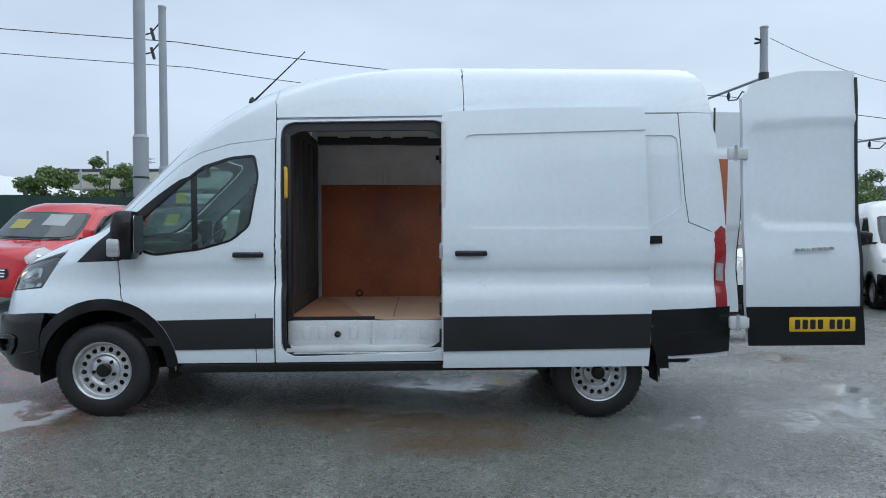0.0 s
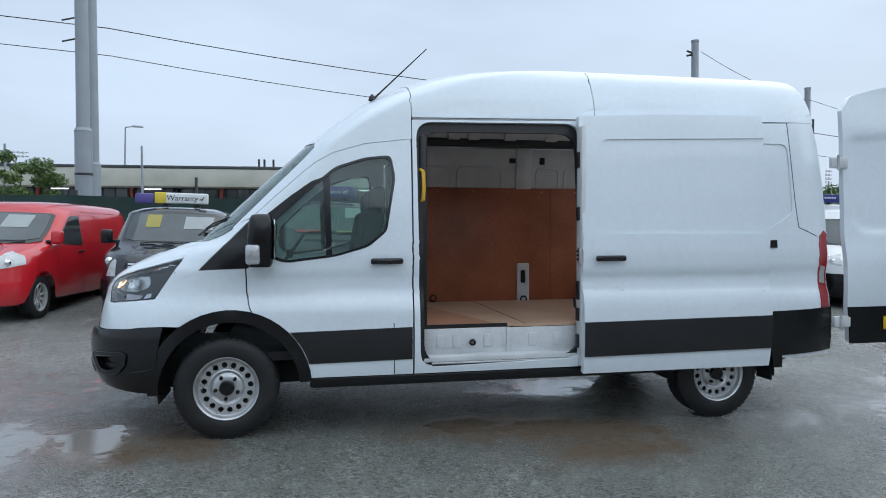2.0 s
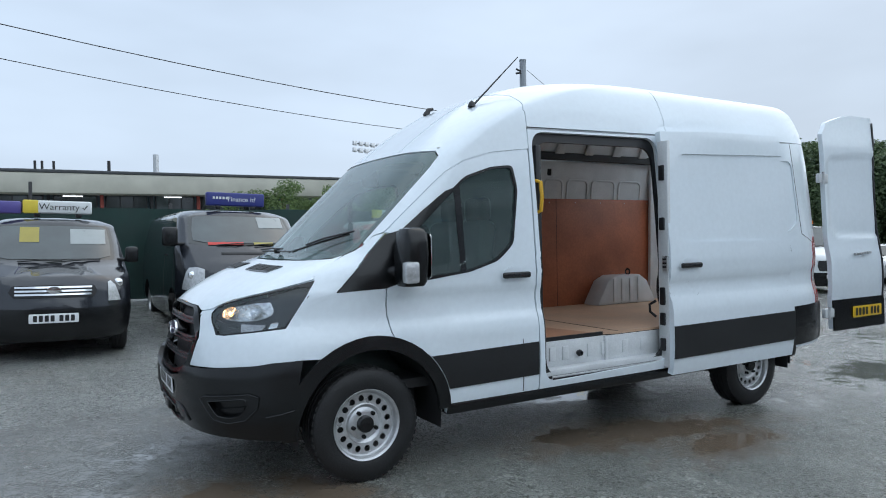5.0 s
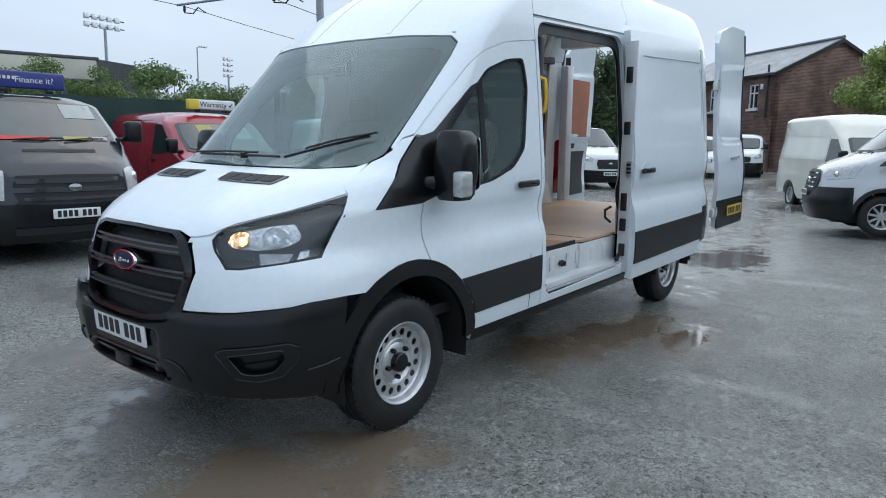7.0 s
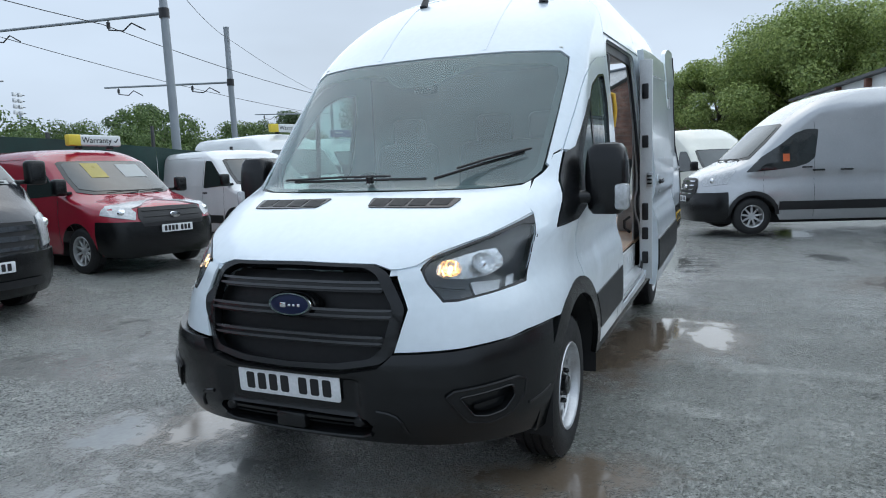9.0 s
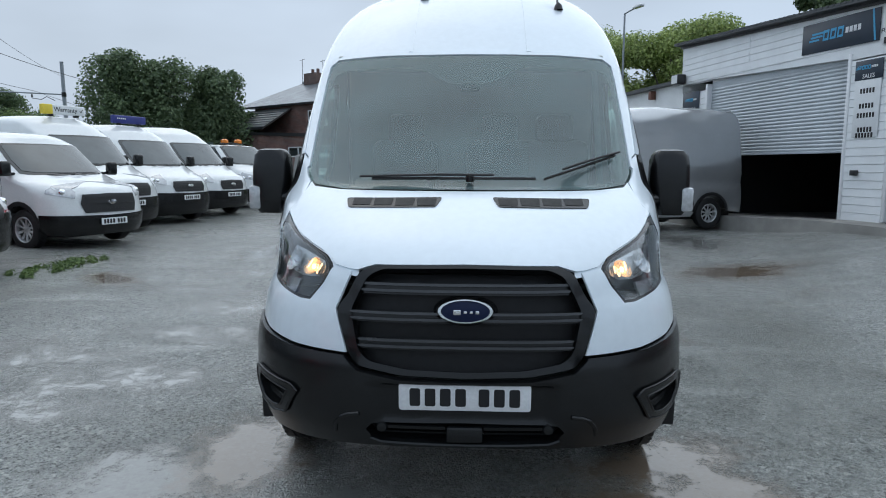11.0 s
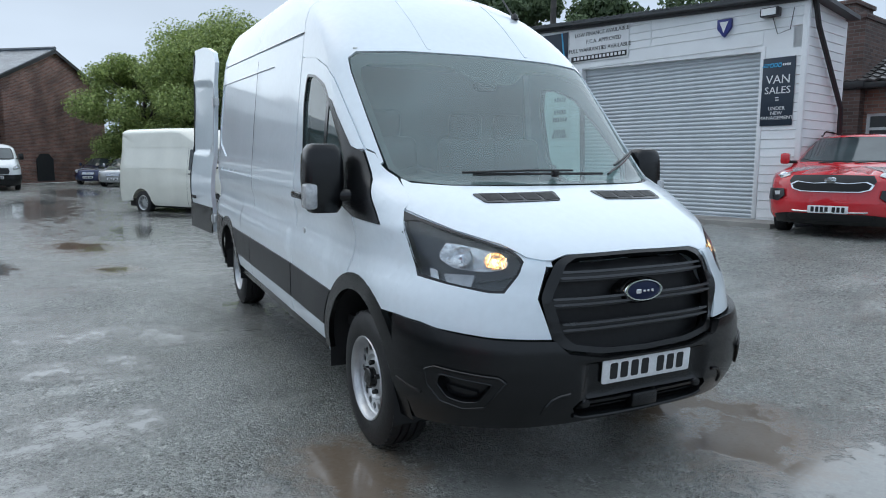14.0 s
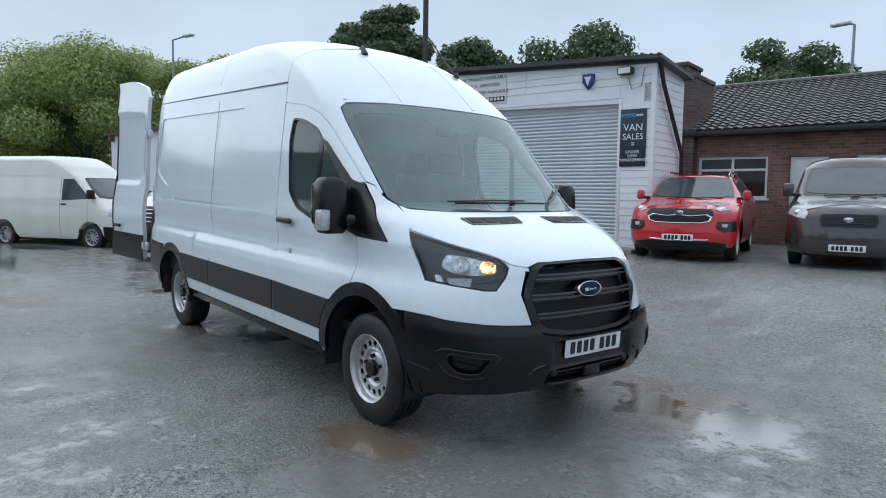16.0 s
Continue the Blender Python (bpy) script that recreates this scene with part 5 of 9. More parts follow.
def rear_door(side, name):
    """A rear door swung out square to the tailgate; its skin leans in towards the top."""
    own = bmesh.new()
    w, z0, z1 = 0.90, 0.52, 2.64
    outline = []

    def lean(z):
        return 0.035 * smooth01(1.15, 1.45, z) + 0.025 * smooth01(1.4, 2.1, z) + 0.035 * smooth01(2.1, 2.65, z)

    def top(u):
        return 2.50 + 0.13 * smooth01(-0.15, 0.55, u) - 0.10 * (1 - smooth01(0.0, 0.10, u))

    nu, nz = 22, 60

    def disp(u, z):
        d = -0.018 * smooth01(0.05, 0.09, u) * smooth01(1.40 - 0.0 * u, 1.44, z - 0.09 * (1 - smooth01(0.05, 0.22, u))) * (1 - smooth01(2.16, 2.20, z - 0.06 * u))
        return d + 0.012 * (smooth01(0.78, 0.95, z) - smooth01(1.0, 1.3, z))

    def at(u, t, k):
        z = z0 + (top(u) - z0) * t
        y = -0.965 + lean(z) - disp(u, z) + k
        return (4.865 + u + 0.03 * smooth01(0.6, 1.1, 1.6 - z), -side * y, z)

    sheets = []
    for k in (0.0, 0.045):
        sheets.append([[own.verts.new(at(w * i / nu, j / nz, k)) for j in range(nz + 1)] for i in range(nu + 1)])
    a, b = sheets
    for i in range(nu):
        for j in range(nz):
            own.faces.new((a[i][j], a[i + 1][j], a[i + 1][j + 1], a[i][j + 1]))
            own.faces.new((b[i][j], b[i][j + 1], b[i + 1][j + 1], b[i + 1][j]))
    for i in range(nu):
        own.faces.new((a[i][0], b[i][0], b[i + 1][0], a[i + 1][0]))
        own.faces.new((a[i][nz], a[i + 1][nz], b[i + 1][nz], b[i][nz]))
    for j in range(nz):
        own.faces.new((a[0][j], a[0][j + 1], b[0][j + 1], b[0][j]))
        own.faces.new((a[nu][j], b[nu][j], b[nu][j + 1], a[nu][j + 1]))
    d = part(name, own, WHITE, VAN, "white rear door swung open", sharp=35)

    def slab(u0, u1, za, zb, out, thick, material, nm, label="", inside=False):
        s = bmesh.new()
        n = 10
        rows = []
        for i in range(n + 1):
            z = za + (zb - za) * i / n
            row = []
            for u in (u0, u1):
                for k in (0, 1):
                    y = -0.965 + lean(z) - disp(u, z) + (0.045 + out + k * thick if inside else -out - k * thick)
                    row.append(s.verts.new((4.865 + u + 0.03 * smooth01(0.6, 1.1, 1.6 - z), -side * y, z)))
            rows.append(row)
        for p, q in zip(rows, rows[1:]):
            for i, j in ((0, 1), (1, 3), (3, 2), (2, 0)):
                s.faces.new((p[i], p[j], q[j], q[i]))
        s.faces.new([rows[0][i] for i in (0, 1, 3, 2)])
        s.faces.new([rows[-1][i] for i in (0, 1, 3, 2)])
        return part(nm, s, material, d, label)

    slab(-0.004, w + 0.012, 0.50, 0.80, 0.002, 0.012, PLASTIC, "lower_moulding", "black lower moulding")
    slab(w - 0.004, w + 0.016, 0.80, 2.58, -0.04, 0.05, INK, "edge_seal")
    slab(0.14, w - 0.16, 1.45, 2.14, 0.001, 0.006, PLY_RED, "lining_panel", "red-brown plywood lining", True)
    slab(0.10, w - 0.13, 0.72, 1.27, 0.001, 0.012, CABIN, "lower_lining", "dark grey lower lining", True)
    slab(0.20, 0.36, 1.31, 1.37, 0.001, 0.02, INK, "inner_latch", "", True)
    if side < 0:
        y = 0.965 + 0.022
        plate(d, pose(5.46, -(y - 0.002), 0.665, 0, 0, 0), PLATE_Y)
        for k, u in enumerate((0.36, 0.405, 0.45, 0.495, 0.54, 0.585, 0.63)):
            part("badge_bar", box(4.865 + u + 0.02, 4.865 + u + 0.052, -0.99, -0.972, 1.225 + 0.002 * k, 1.25 + 0.002 * k, 0.003), STEEL, d)
    else:
        part("door_handle", box(5.5, 5.66, 0.985, 1.01, 0.86, 0.90, 0.008), TRIM, d)
    for z in (0.68, 1.98):
        h = part("hinge", box(4.745, 4.90, -side * -0.93 - 0.02, -side * -0.93 + 0.02, z - 0.045, z + 0.045, 0.01), WHITE_IN, d, "white door hinge")
        h.location.y = side * 0.03 + side * -lean(z) * 0.9
        part("hinge_pin", revolve([(z - 0.06, 0.012), (z + 0.06, 0.012)], "z", 10, m=Matrix.Translation((4.80, side * 0.955, 0))), STEEL, h)
    if side > 0:
        d.matrix_local = Matrix.Translation((4.84, 0.95, 0)) @ Matrix.Rotation(radians(7), 4, "Z") @ Matrix.Translation((-4.84, -0.95, 0))
    return d


def build_load_space():
    floor = part("load_floor", prism([(1.36, -0.82), (2.0, -0.82), (2.13, -0.86), (2.62, -0.86), (2.62, -0.88), (4.70, -0.88), (4.70, 0.88), (1.36, 0.88)], 0.018, lambda u, v, w: (u, v, 0.705 + w)), PLY_TAN, VAN, "tan plywood load floor")
    part("floor_board", prism([(1.37, -0.815), (1.93, -0.815), (1.60, 0.5), (1.37, 0.86)], 0.004, lambda u, v, w: (u, v, 0.7245 + w)), mat("reddish_plywood", (0.50, 0.25, 0.15), 0.5, vary=0.2, scale=3), floor)
    part("floor_joint", box(2.16, 2.166, -0.85, 0.86, 0.722, 0.7255), INK, floor)
    part("chassis_floor", box(1.3, 4.72, -0.84, 0.9, 0.50, 0.70), DARKM, VAN)
    # step at the side door
    step = part("side_step", box(1.36, 2.60, -0.955, -0.86, 0.475, 0.52, 0.008), WHITE_IN, VAN, "white side-door step")
    part("step_riser", box(1.36, 2.02, -0.862, -0.845, 0.51, 0.703, 0.006), WHITE_IN, step)
    part("step_riser", box(2.02, 2.60, -0.885, -0.868, 0.51, 0.703, 0.006), WHITE_IN, step)
    part("step_cheek", box(2.0, 2.03, -0.885, -0.845, 0.51, 0.703, 0.006), WHITE_IN, step)
    for x in (1.5, 1.62, 1.86, 2.0, 2.2, 2.4):
        part("pressing", box(x - 0.03, x + 0.03, -0.872 if x < 2.01 else -0.893, -0.861, 0.56, 0.66, 0.006), WHITE_IN, step)
    part("lashing_eye", revolve([(-0.02, 0.018), (0.0, 0.026), (0.02, 0.018), (0.0, 0.010), (-0.02, 0.018)], "y", 18, m=Matrix.Translation((1.74, -0.885, 0.60))), INK, step)
    part("ply_edge", box(1.37, 2.02, -0.835, -0.818, 0.703, 0.729), INK, floor)
    # right wall: plywood below, pressed steel above
    lin = part("side_lining", box(1.38, 4.55, 0.845, 0.858, 0.723, 1.86, 0.002), PLY_RED, VAN, "red-brown plywood side lining")
    part("lining_joint", box(2.98, 2.984, 0.8435, 0.846, 0.723, 1.86), INK, lin)
    for k in range(9):
        part("screw", revolve([(0.0, 0.006), (-0.003, 0.005), (-0.004, 0.0)], "y", 8, m=Matrix.Translation((1.45 + 0.36 * k, 0.845, 1.82))), STEEL, lin)
    upper = part("upper_side", prism([(1.36, 1.84), (4.36, 1.84), (4.36, 2.25), (1.36, 2.25)], 0.01, lambda u, v, w: (u, 0.862 - 0.10 * (v - 1.84) + w, v), holes=[rounded(2.54, 2.63, 2.11, 2.16, 0.01, 2), rounded(2.86, 2.92, 2.10, 2.17, 0.01, 2)]), WHITE_IN, VAN, "white pressed inner side")
    part("upper_side_back", prism([(1.36, 1.84), (4.34, 1.84), (4.34, 2.22), (1.36, 2.22)], 0.004, lambda u, v, w: (u, 0.866 - 0.10 * (v - 1.84) + 0.01 + w, v)), DARKM, upper)
    for x0, x1 in ((1.42, 1.98), (1.98, 2.50), (2.80, 3.10), (3.10, 3.45), (3.45, 3.85), (3.85, 4.25)):
        part("pressing", prism(rounded(x0 + 0.02, x1 - 0.02, 1.80, 2.07, 0.06), 0.012, lambda u, v, w: (u, 0.862 - 0.10 * (v - 1.84) - w, v), 0.006, holes=[rounded(x0 + 0.045, x1 - 0.045, 1.80 + 0.02, 2.05, 0.05)]), WHITE_IN, upper)
    for x in (2.70, 4.42):
        part("pillar", prism([(x - 0.1, 0.72), (x + 0.1, 0.72), (x + 0.09, 2.28), (x - 0.09, 2.28)] if x > 4 else [(x - 0.09, 1.85), (x + 0.07, 1.85), (x + 0.07, 2.28), (x - 0.09, 2.28)], 0.04, lambda u, v, w: (u, (0.80 if x > 4 else 0.825) - 0.05 * max(0, v - 1.84) + w, v), 0.008), WHITE_IN, upper)
    lash = part("pillar_foot", prism(rounded(2.62, 2.75, 0.69, 1.10, 0.015), 0.02, lambda u, v, w: (u, 0.842 - w, v), 0.005, holes=[rounded(2.66, 2.71, 0.90, 1.03, 0.015)]), WHITE_IN, VAN, "white pillar foot with a lashing ring")
    part("lashing_ring", revolve([(0.0, 0.022), (0.01, 0.03), (0.0, 0.038), (-0.01, 0.03), (0.0, 0.022)], "y", 20, m=Matrix.Translation((2.69, 0.818, 0.735))), INK, lash)
    part("slot_back", box(2.65, 2.72, 0.842, 0.8445, 0.89, 1.04), INK, lash)
    part("lashing_eye", revolve([(0.0, 0.022), (0.01, 0.03), (0.0, 0.038), (-0.01, 0.03), (0.0, 0.022)], "y", 20, m=Matrix.Translation((1.76, 0.835, 0.76))), INK, VAN)
    # roof rails, bows and inner roof
    for side in (1, -1):
        part("roof_rail", box(1.36, 4.38, side * 0.775 - 0.035, side * 0.775 + 0.035, 2.26, 2.335, 0.01), CABIN, VAN, "dark roof rail")
    inner = part("inner_roof_side", prism([(1.36, 2.30), (4.3, 2.34), (4.3, 2.56), (1.5, 2.50), (1.36, 2.44)], 0.01, lambda u, v, w: (u, 0.77 - 0.40 * (v - 2.30) + w, v)), WHITE_IN, VAN)
    for x in (1.62, 1.95, 2.15, 2.52, 2.95, 3.35, 3.75, 4.15):
        part("roof_bow", box(x - 0.035, x + 0.035, -0.60, 0.62, 2.50, 2.57, 0.02), WHITE_IN, VAN, "white roof bow")
        part("bow_foot", prism([(x - 0.06, 2.32), (x + 0.06, 2.32), (x + 0.04, 2.54), (x - 0.04, 2.54)], 0.03, lambda u, v, w: (u, 0.735 - 0.40 * (v - 2.30) + w, v), 0.006), WHITE_IN, inner)
    # wheel boxes
    for side in (1, -1):
        box_ = part("wheel_box", prism([(3.32, 0.72), (4.20, 0.72), (4.06, 0.97), (3.96, 1.03), (3.60, 1.03), (3.48, 0.98)], 0.24, lambda u, v, w: (u, side * (0.60 + w), v), 0.03), WHITE_IN, VAN, "white pressed wheel box")
        for x in (3.56, 3.68, 3.8, 3.92):
            part("rib", box(x - 0.02, x + 0.02, side * 0.595 - 0.006, side * 0.595 + 0.006, 0.75, 1.0, 0.006), WHITE_IN, box_)
    part("wheel_box_hook", revolve([(0.0, 0.02), (0.01, 0.03), (0.0, 0.04), (-0.01, 0.03), (0.0, 0.02)], "x", 18, m=Matrix.Translation((3.86, 0.70, 1.06))), INK, VAN)
    # left inner side behind the sliding door, rear frame, pillar trims
    part("inner_left_side", box(2.66, 4.30, -0.862, -0.85, 0.72, 2.24), WHITE_IN, VAN)
    for side in (1, -1):
        part("rear_pillar", box(4.56, 4.70, side * 0.72 - 0.05, side * 0.72 + 0.05, 0.45, 2.26, 0.02), WHITE_IN, VAN, "white rear door pillar")
        part("rear_seal", box(4.702, 4.715, side * 0.735 - 0.012, side * 0.775 + 0.012, 0.7, 2.36, 0.004), INK, VAN)
        for z in (0.95, 1.25, 1.4, 1.62, 2.0):
            part("pillar_fitting", box(4.60, 4.66, side * 0.768 - 0.004, side * 0.768 + 0.004, z - 0.03, z + 0.03, 0.003), INK, VAN)
    part("rear_header", box(4.40, 4.54, -0.70, 0.70, 2.42, 2.60, 0.03), WHITE_IN, VAN)
    part("rear_bumper", box(4.68, 4.83, -0.80, 0.80, 0.40, 0.58, 0.04), PLASTIC, VAN, "black rear bumper step")
    # dark trim and grab handle on the front pillar of the doorway
    part("pillar_trim", box(1.345, 1.40, -0.90, -0.80, 0.72, 2.12, 0.02), INK, VAN)
    part("grab_handle", tube([(1.35, -0.87, 1.63), (1.365, -0.925, 1.65), (1.368, -0.935, 1.75), (1.365, -0.925, 1.85), (1.35, -0.87, 1.87)], 0.014, 10), YELLOW, VAN, "yellow grab handle")
    part("inner_handle", tube([(2.60, -0.84, 0.80), (2.575, -0.80, 0.84), (2.57, -0.80, 0.90), (2.60, -0.84, 0.93)], 0.011, 8), INK, VAN)


build_nose()
build_cab()
build_sides()
build_load_space()
rear_door(-1, "rear_door")
rear_door(1, "rear_door")

first = steel_wheel(VAN, Matrix.Translation((0, 0.835, 0.348)) @ OUT_R)
again(first, VAN, Matrix.Translation((0, -0.835, 0.348)) @ OUT_L @ Matrix.Rotation(0.5, 4, "Y"))
again(first, VAN, Matrix.Translation((3.75, 0.795, 0.284)) @ OUT_R @ Matrix.Rotation(0.9, 4, "Y"))
again(first, VAN, Matrix.Translation((3.75, -0.795, 0.284)) @ OUT_L @ Matrix.Rotation(1.3, 4, "Y"))
part("underbody", box(-0.7, 4.6, -0.62, 0.62, 0.30, 0.52, 0.04), DARKM, VAN)
part("rear_axle", tube([(3.75, -0.72, 0.284), (3.75, 0.72, 0.284)], 0.06, 12), DARKM, VAN)
part("front_axle", tube([(0.0, -0.75, 0.30), (0.0, 0.75, 0.30)], 0.05, 12), DARKM, VAN)
part("exhaust", tube([(0.8, 0.3, 0.26), (2.6, 0.35, 0.26), (4.3, 0.4, 0.22)], 0.045, 10), STEEL, VAN)
a0, _ = chart_frame(-BODY.to_s("y", 0.56, 2.415), 2.415)
aerial = part("aerial_base", revolve([(0.0, 0.03), (0.03, 0.022), (0.05, 0.0)], "z", 14, m=Matrix.Translation(a0)), INK, VAN, "black roof aerial")
part("aerial_rod", tube([a0, a0 + Vector((0.07, 0.0, 0.07)), a0 + Vector((0.42, 0.0, 0.41))], 0.010, 6, r1=0.004), INK, aerial)
b0, _ = chart_frame(BODY.to_s("y", 0.30, 2.50), 2.50)
part("roof_pod", tube([b0, b0 + Vector((0.03, 0, 0.05)), b0 + Vector((0.07, 0, 0.06))], 0.028, 10, r1=0.012), INK, VAN)


# ---- parked vehicles ----
PANE = mat("dark_car_glass", (0.022, 0.027, 0.027), 0.06, vary=0.3, scale=2, spec=0.8)
# base colour lifted to stand in for sky reflected in the glass
PALE_PANE = mat("car_glass_painted_sheen", (0.055, 0.07, 0.074), 0.06, vary=0.3, scale=2, spec=0.9)
PAPER = mat("white_price_card", (0.72, 0.74, 0.74), 0.6, vary=0.06)
# darkened card copies: the windscreen's dimming is put into their colour
CARD_W = mat("white_card_painted_dim", (0.34, 0.37, 0.37), 0.3, vary=0.06)
CARD_YG = mat("yellow_card_painted_dim", (0.36, 0.30, 0.06), 0.3, vary=0.08)
CARD_Y = mat("yellow_card", (0.75, 0.58, 0.06), 0.6, vary=0.08)
CARD_R = mat("red_card", (0.6, 0.06, 0.05), 0.6, vary=0.08)
SIGN_BLUE = mat("dark_blue_sign", (0.025, 0.035, 0.20), 0.4, vary=0.1)
SIGN_PURPLE = mat("violet_sign", (0.10, 0.08, 0.30), 0.4, vary=0.1)


def paint(name, color, flake=0.0):
    return mat(name, color, 0.22, flake, vary=0.06, scale=2, coat=0.8, fine=0.03, fscale=40, bump=0.004, bscale=200)


RED = paint("red_car_paint", (0.58, 0.016, 0.026))
DKRED = paint("dark_red_car_paint", (0.33, 0.014, 0.034))
GREY = paint("dark_grey_metallic_paint", (0.020, 0.023, 0.030), 0.3)
GREY2 = paint("brown_grey_metallic_paint", (0.075, 0.066, 0.068), 0.5)
SILVER = paint("silver_metallic_paint", (0.52, 0.53, 0.54), 0.6)
WHITE2 = paint("plain_white_van_paint", (0.74, 0.76, 0.76))
CREAM = paint("old_cream_white_paint", (0.79, 0.785, 0.70))
NAVY = paint("dark_blue_car_paint", (0.03, 0.04, 0.10), 0.3)


def sign_box(parent, x, z, w, h, material, text="", size=0.1, ink=None, tip=None, y=0.0, tick=False):
    """An advertising board across a roof, facing the nose."""
    s = part("roof_sign", box(x - 0.06, x + 0.06, y - w / 2, y + w / 2, z, z + h, 0.025, 3), material, parent, "advertising board on the roof")
    face = Matrix.Translation((x - 0.062, y, z + h / 2)) @ Euler((radians(90), 0, radians(-90))).to_matrix().to_4x4()
    if tip:
        part("sign_end", box(x - 0.063, x + 0.063, y + w * 0.27, y + w / 2 + 0.002, z - 0.002, z + h + 0.002, 0.02), tip, s)
    if text:
        words(text, size, face @ Matrix.Translation((w * 0.02, 0, 0)), ink or INK, s)
    if tick:
        part("tick", tube([(x - 0.066, y - w * 0.36, z + h * 0.5), (x - 0.066, y - w * 0.385, z + h * 0.35), (x - 0.066, y - w * 0.43, z + h * 0.68)], 0.008, 5), INK, s)
    else:
        for k in range(5):
            part("bar", box(x - 0.066, x - 0.062, y + w * (0.36 - 0.055 * k), y + w * (0.395 - 0.055 * k), z + h * 0.5, z + h * 0.68), PAPER, s)
    for g in (-0.3, 0.3):
        part("sign_foot", box(x - 0.05, x + 0.05, y + w * g - 0.04, y + w * g + 0.04, z - 0.05, z + 0.01, 0.01), PLASTIC, s)
    return s


def motor(name, label, category, at, heading, color, nose=-0.9, base=2.93, tail=1.0, W=0.985, H=2.0, bonnet=1.05, zb=1.25, xb=-0.15, zt=1.78, xt=0.5, R=0.33,
          side_glass=(), bumper=0.62, dark_bumper=True, lamp=(0.62, 0.95), grille=(0.5, 0.62, 0.92), moulding=True, mirrors=1.0, pane=None, plates=True, square=0.10, group="parked vehicles",
          wheel_rim=0.205, spokes=10, tow=False, drop=0.0, rake=0.35, cards=(), bars=3, chart=None, lamp_loop=None, grille_loop=None, bar_paint=None, taper=0.88):
    """A parked van or car: x = 0 at the front axle, nose towards -x."""
    pane = pane or PANE
    z0 = ground_z(*at) + drop
    root = empty(name, pose(at[0], at[1], z0, 0, 0, heading + 180), label, category, group)
    xr = xt + (H - zt) * (0.9 + rake)
    ch = Chart(
        nose=[(0.18, nose + 0.10), (0.32, nose + 0.02), (0.5, nose), (bumper, nose + 0.005), (bonnet - 0.12, nose + 0.05), (bonnet, nose + 0.13), ((bonnet + zb) / 2, (nose + 0.13) * 0.45 + xb * 0.55), (zb - 0.02, xb - 0.06), (zb, xb), (zt, xt), ((zt + H) / 2, xt * 0.62 + xr * 0.38), (H - 0.04, xr), (H - 0.012, xr + 0.5), (H, xr + 1.3)],
        width=[(0.18, W * 0.9), (0.35, W * 0.97), (0.55, W), (0.85, W), (zb, W * 0.975), (zt, W * taper), (H - square * 1.6, W * (taper - 0.04)), (H - square, W * (taper - 0.09)), (H - square * 0.45, W * (taper - 0.20)), (H - square * 0.15, W * 0.48), (H, 0.06)],
        corner=[(0.18, 0.55), (bonnet, 0.62), (zb, 0.45), (zt, 0.28), (H, 0.9)], q=2.8, p=1.95, tail=(base + tail - 0.4, base + tail, 0.05))
    ch = chart or ch
    mid = (base / 2, 0, H * 0.45)
    end = base + tail
    arch0 = arc(0.0, R, R + 0.075, 172, 8, 10)
    arch1 = arc(base, R, R + 0.075, 172, 8, 10)
    low = 0.27
    top_at = lambda x: float(np.interp(x, [ch.val("nose", z) for z in np.linspace(zb, H, 200)], np.linspace(zb, H, 200)))
    half = Y((0.0, H - 0.001), (0.0, low)) + Y((W * 0.5, low)) + X((nose + 0.45, low)) + arch0 + X((0.5, low), (base - 0.5, low)) + arch1 + X((end, low + 0.08), (end, zb), (end - 0.03, H - square * 1.6), (end - 0.05, H - square), (end - 0.08, H - square * 0.45), (end - 0.10, H - 0.02))
    half = half + Y((0.0, H - 0.001))
    half.pop(0)
    own = None
    kw = dict(ds=0.25, dsf=0.11, dz=0.1, mid=mid, step=0.08)
    for side in (1, -1):
        b = ch.skin([half], side, 0.0, 0.0, **kw)
        own = b if own is None else merge(own, b)
    bmesh.ops.remove_doubles(own, verts=[v for v in own.verts if abs(v.co.y) < 3e-3], dist=4e-3)
    body = part("body", own, color, root, sharp=55)
    # closed tail and dark floor
    cap = bmesh.new()
    zs = [low + 0.08, 0.6, zb, zt, H - square * 1.6, H - square, H - square * 0.45, H - square * 0.15]
    row = [(cap.verts.new((end - 0.02, -ch.at(4.5, z)[1] + 0.06, z)), cap.verts.new((end - 0.02, ch.at(4.5, z)[1] - 0.06, z))) for z in zs]
    for a, b in zip(row, row[1:]):
        cap.faces.new((a[0], a[1], b[1], b[0]))
    part("tailgate", cap, color, root)
    part("underbody", box(nose + 0.3, end - 0.1, -W * 0.72, W * 0.72, 0.2, 0.42, 0.03), DARKM, root)

    def lay(nm, loop, side, material, off, parent=root, label="", thick=0.006):
        return part(nm, ch.skin([loop], side, off, thick, ds=0.2, dsf=0.08, dz=0.08, mid=mid, step=0.06), material, parent, label)

    k = taper / 0.88
    wy = [(0.0, zb + 0.015), (W * 0.62, zb + 0.02), (W * 0.80, zb + 0.06), (W * 0.80 * (k + 1) / 2, (zb + zt) / 2), (W * 0.76 * k, zt - 0.03), (W * 0.70 * k, zt), (0.0, zt + 0.01)]
    ws = lay("windscreen", both(Y(*wy)), 1, pane, 0.006)
    inner = [(a * 0.93, zb + 0.05 + (z - zb) * 0.86) for a, z in wy]
    # this paler inner pane paints the sky's reflection onto the screen
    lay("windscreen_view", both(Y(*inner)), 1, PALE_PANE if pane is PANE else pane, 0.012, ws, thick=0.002)
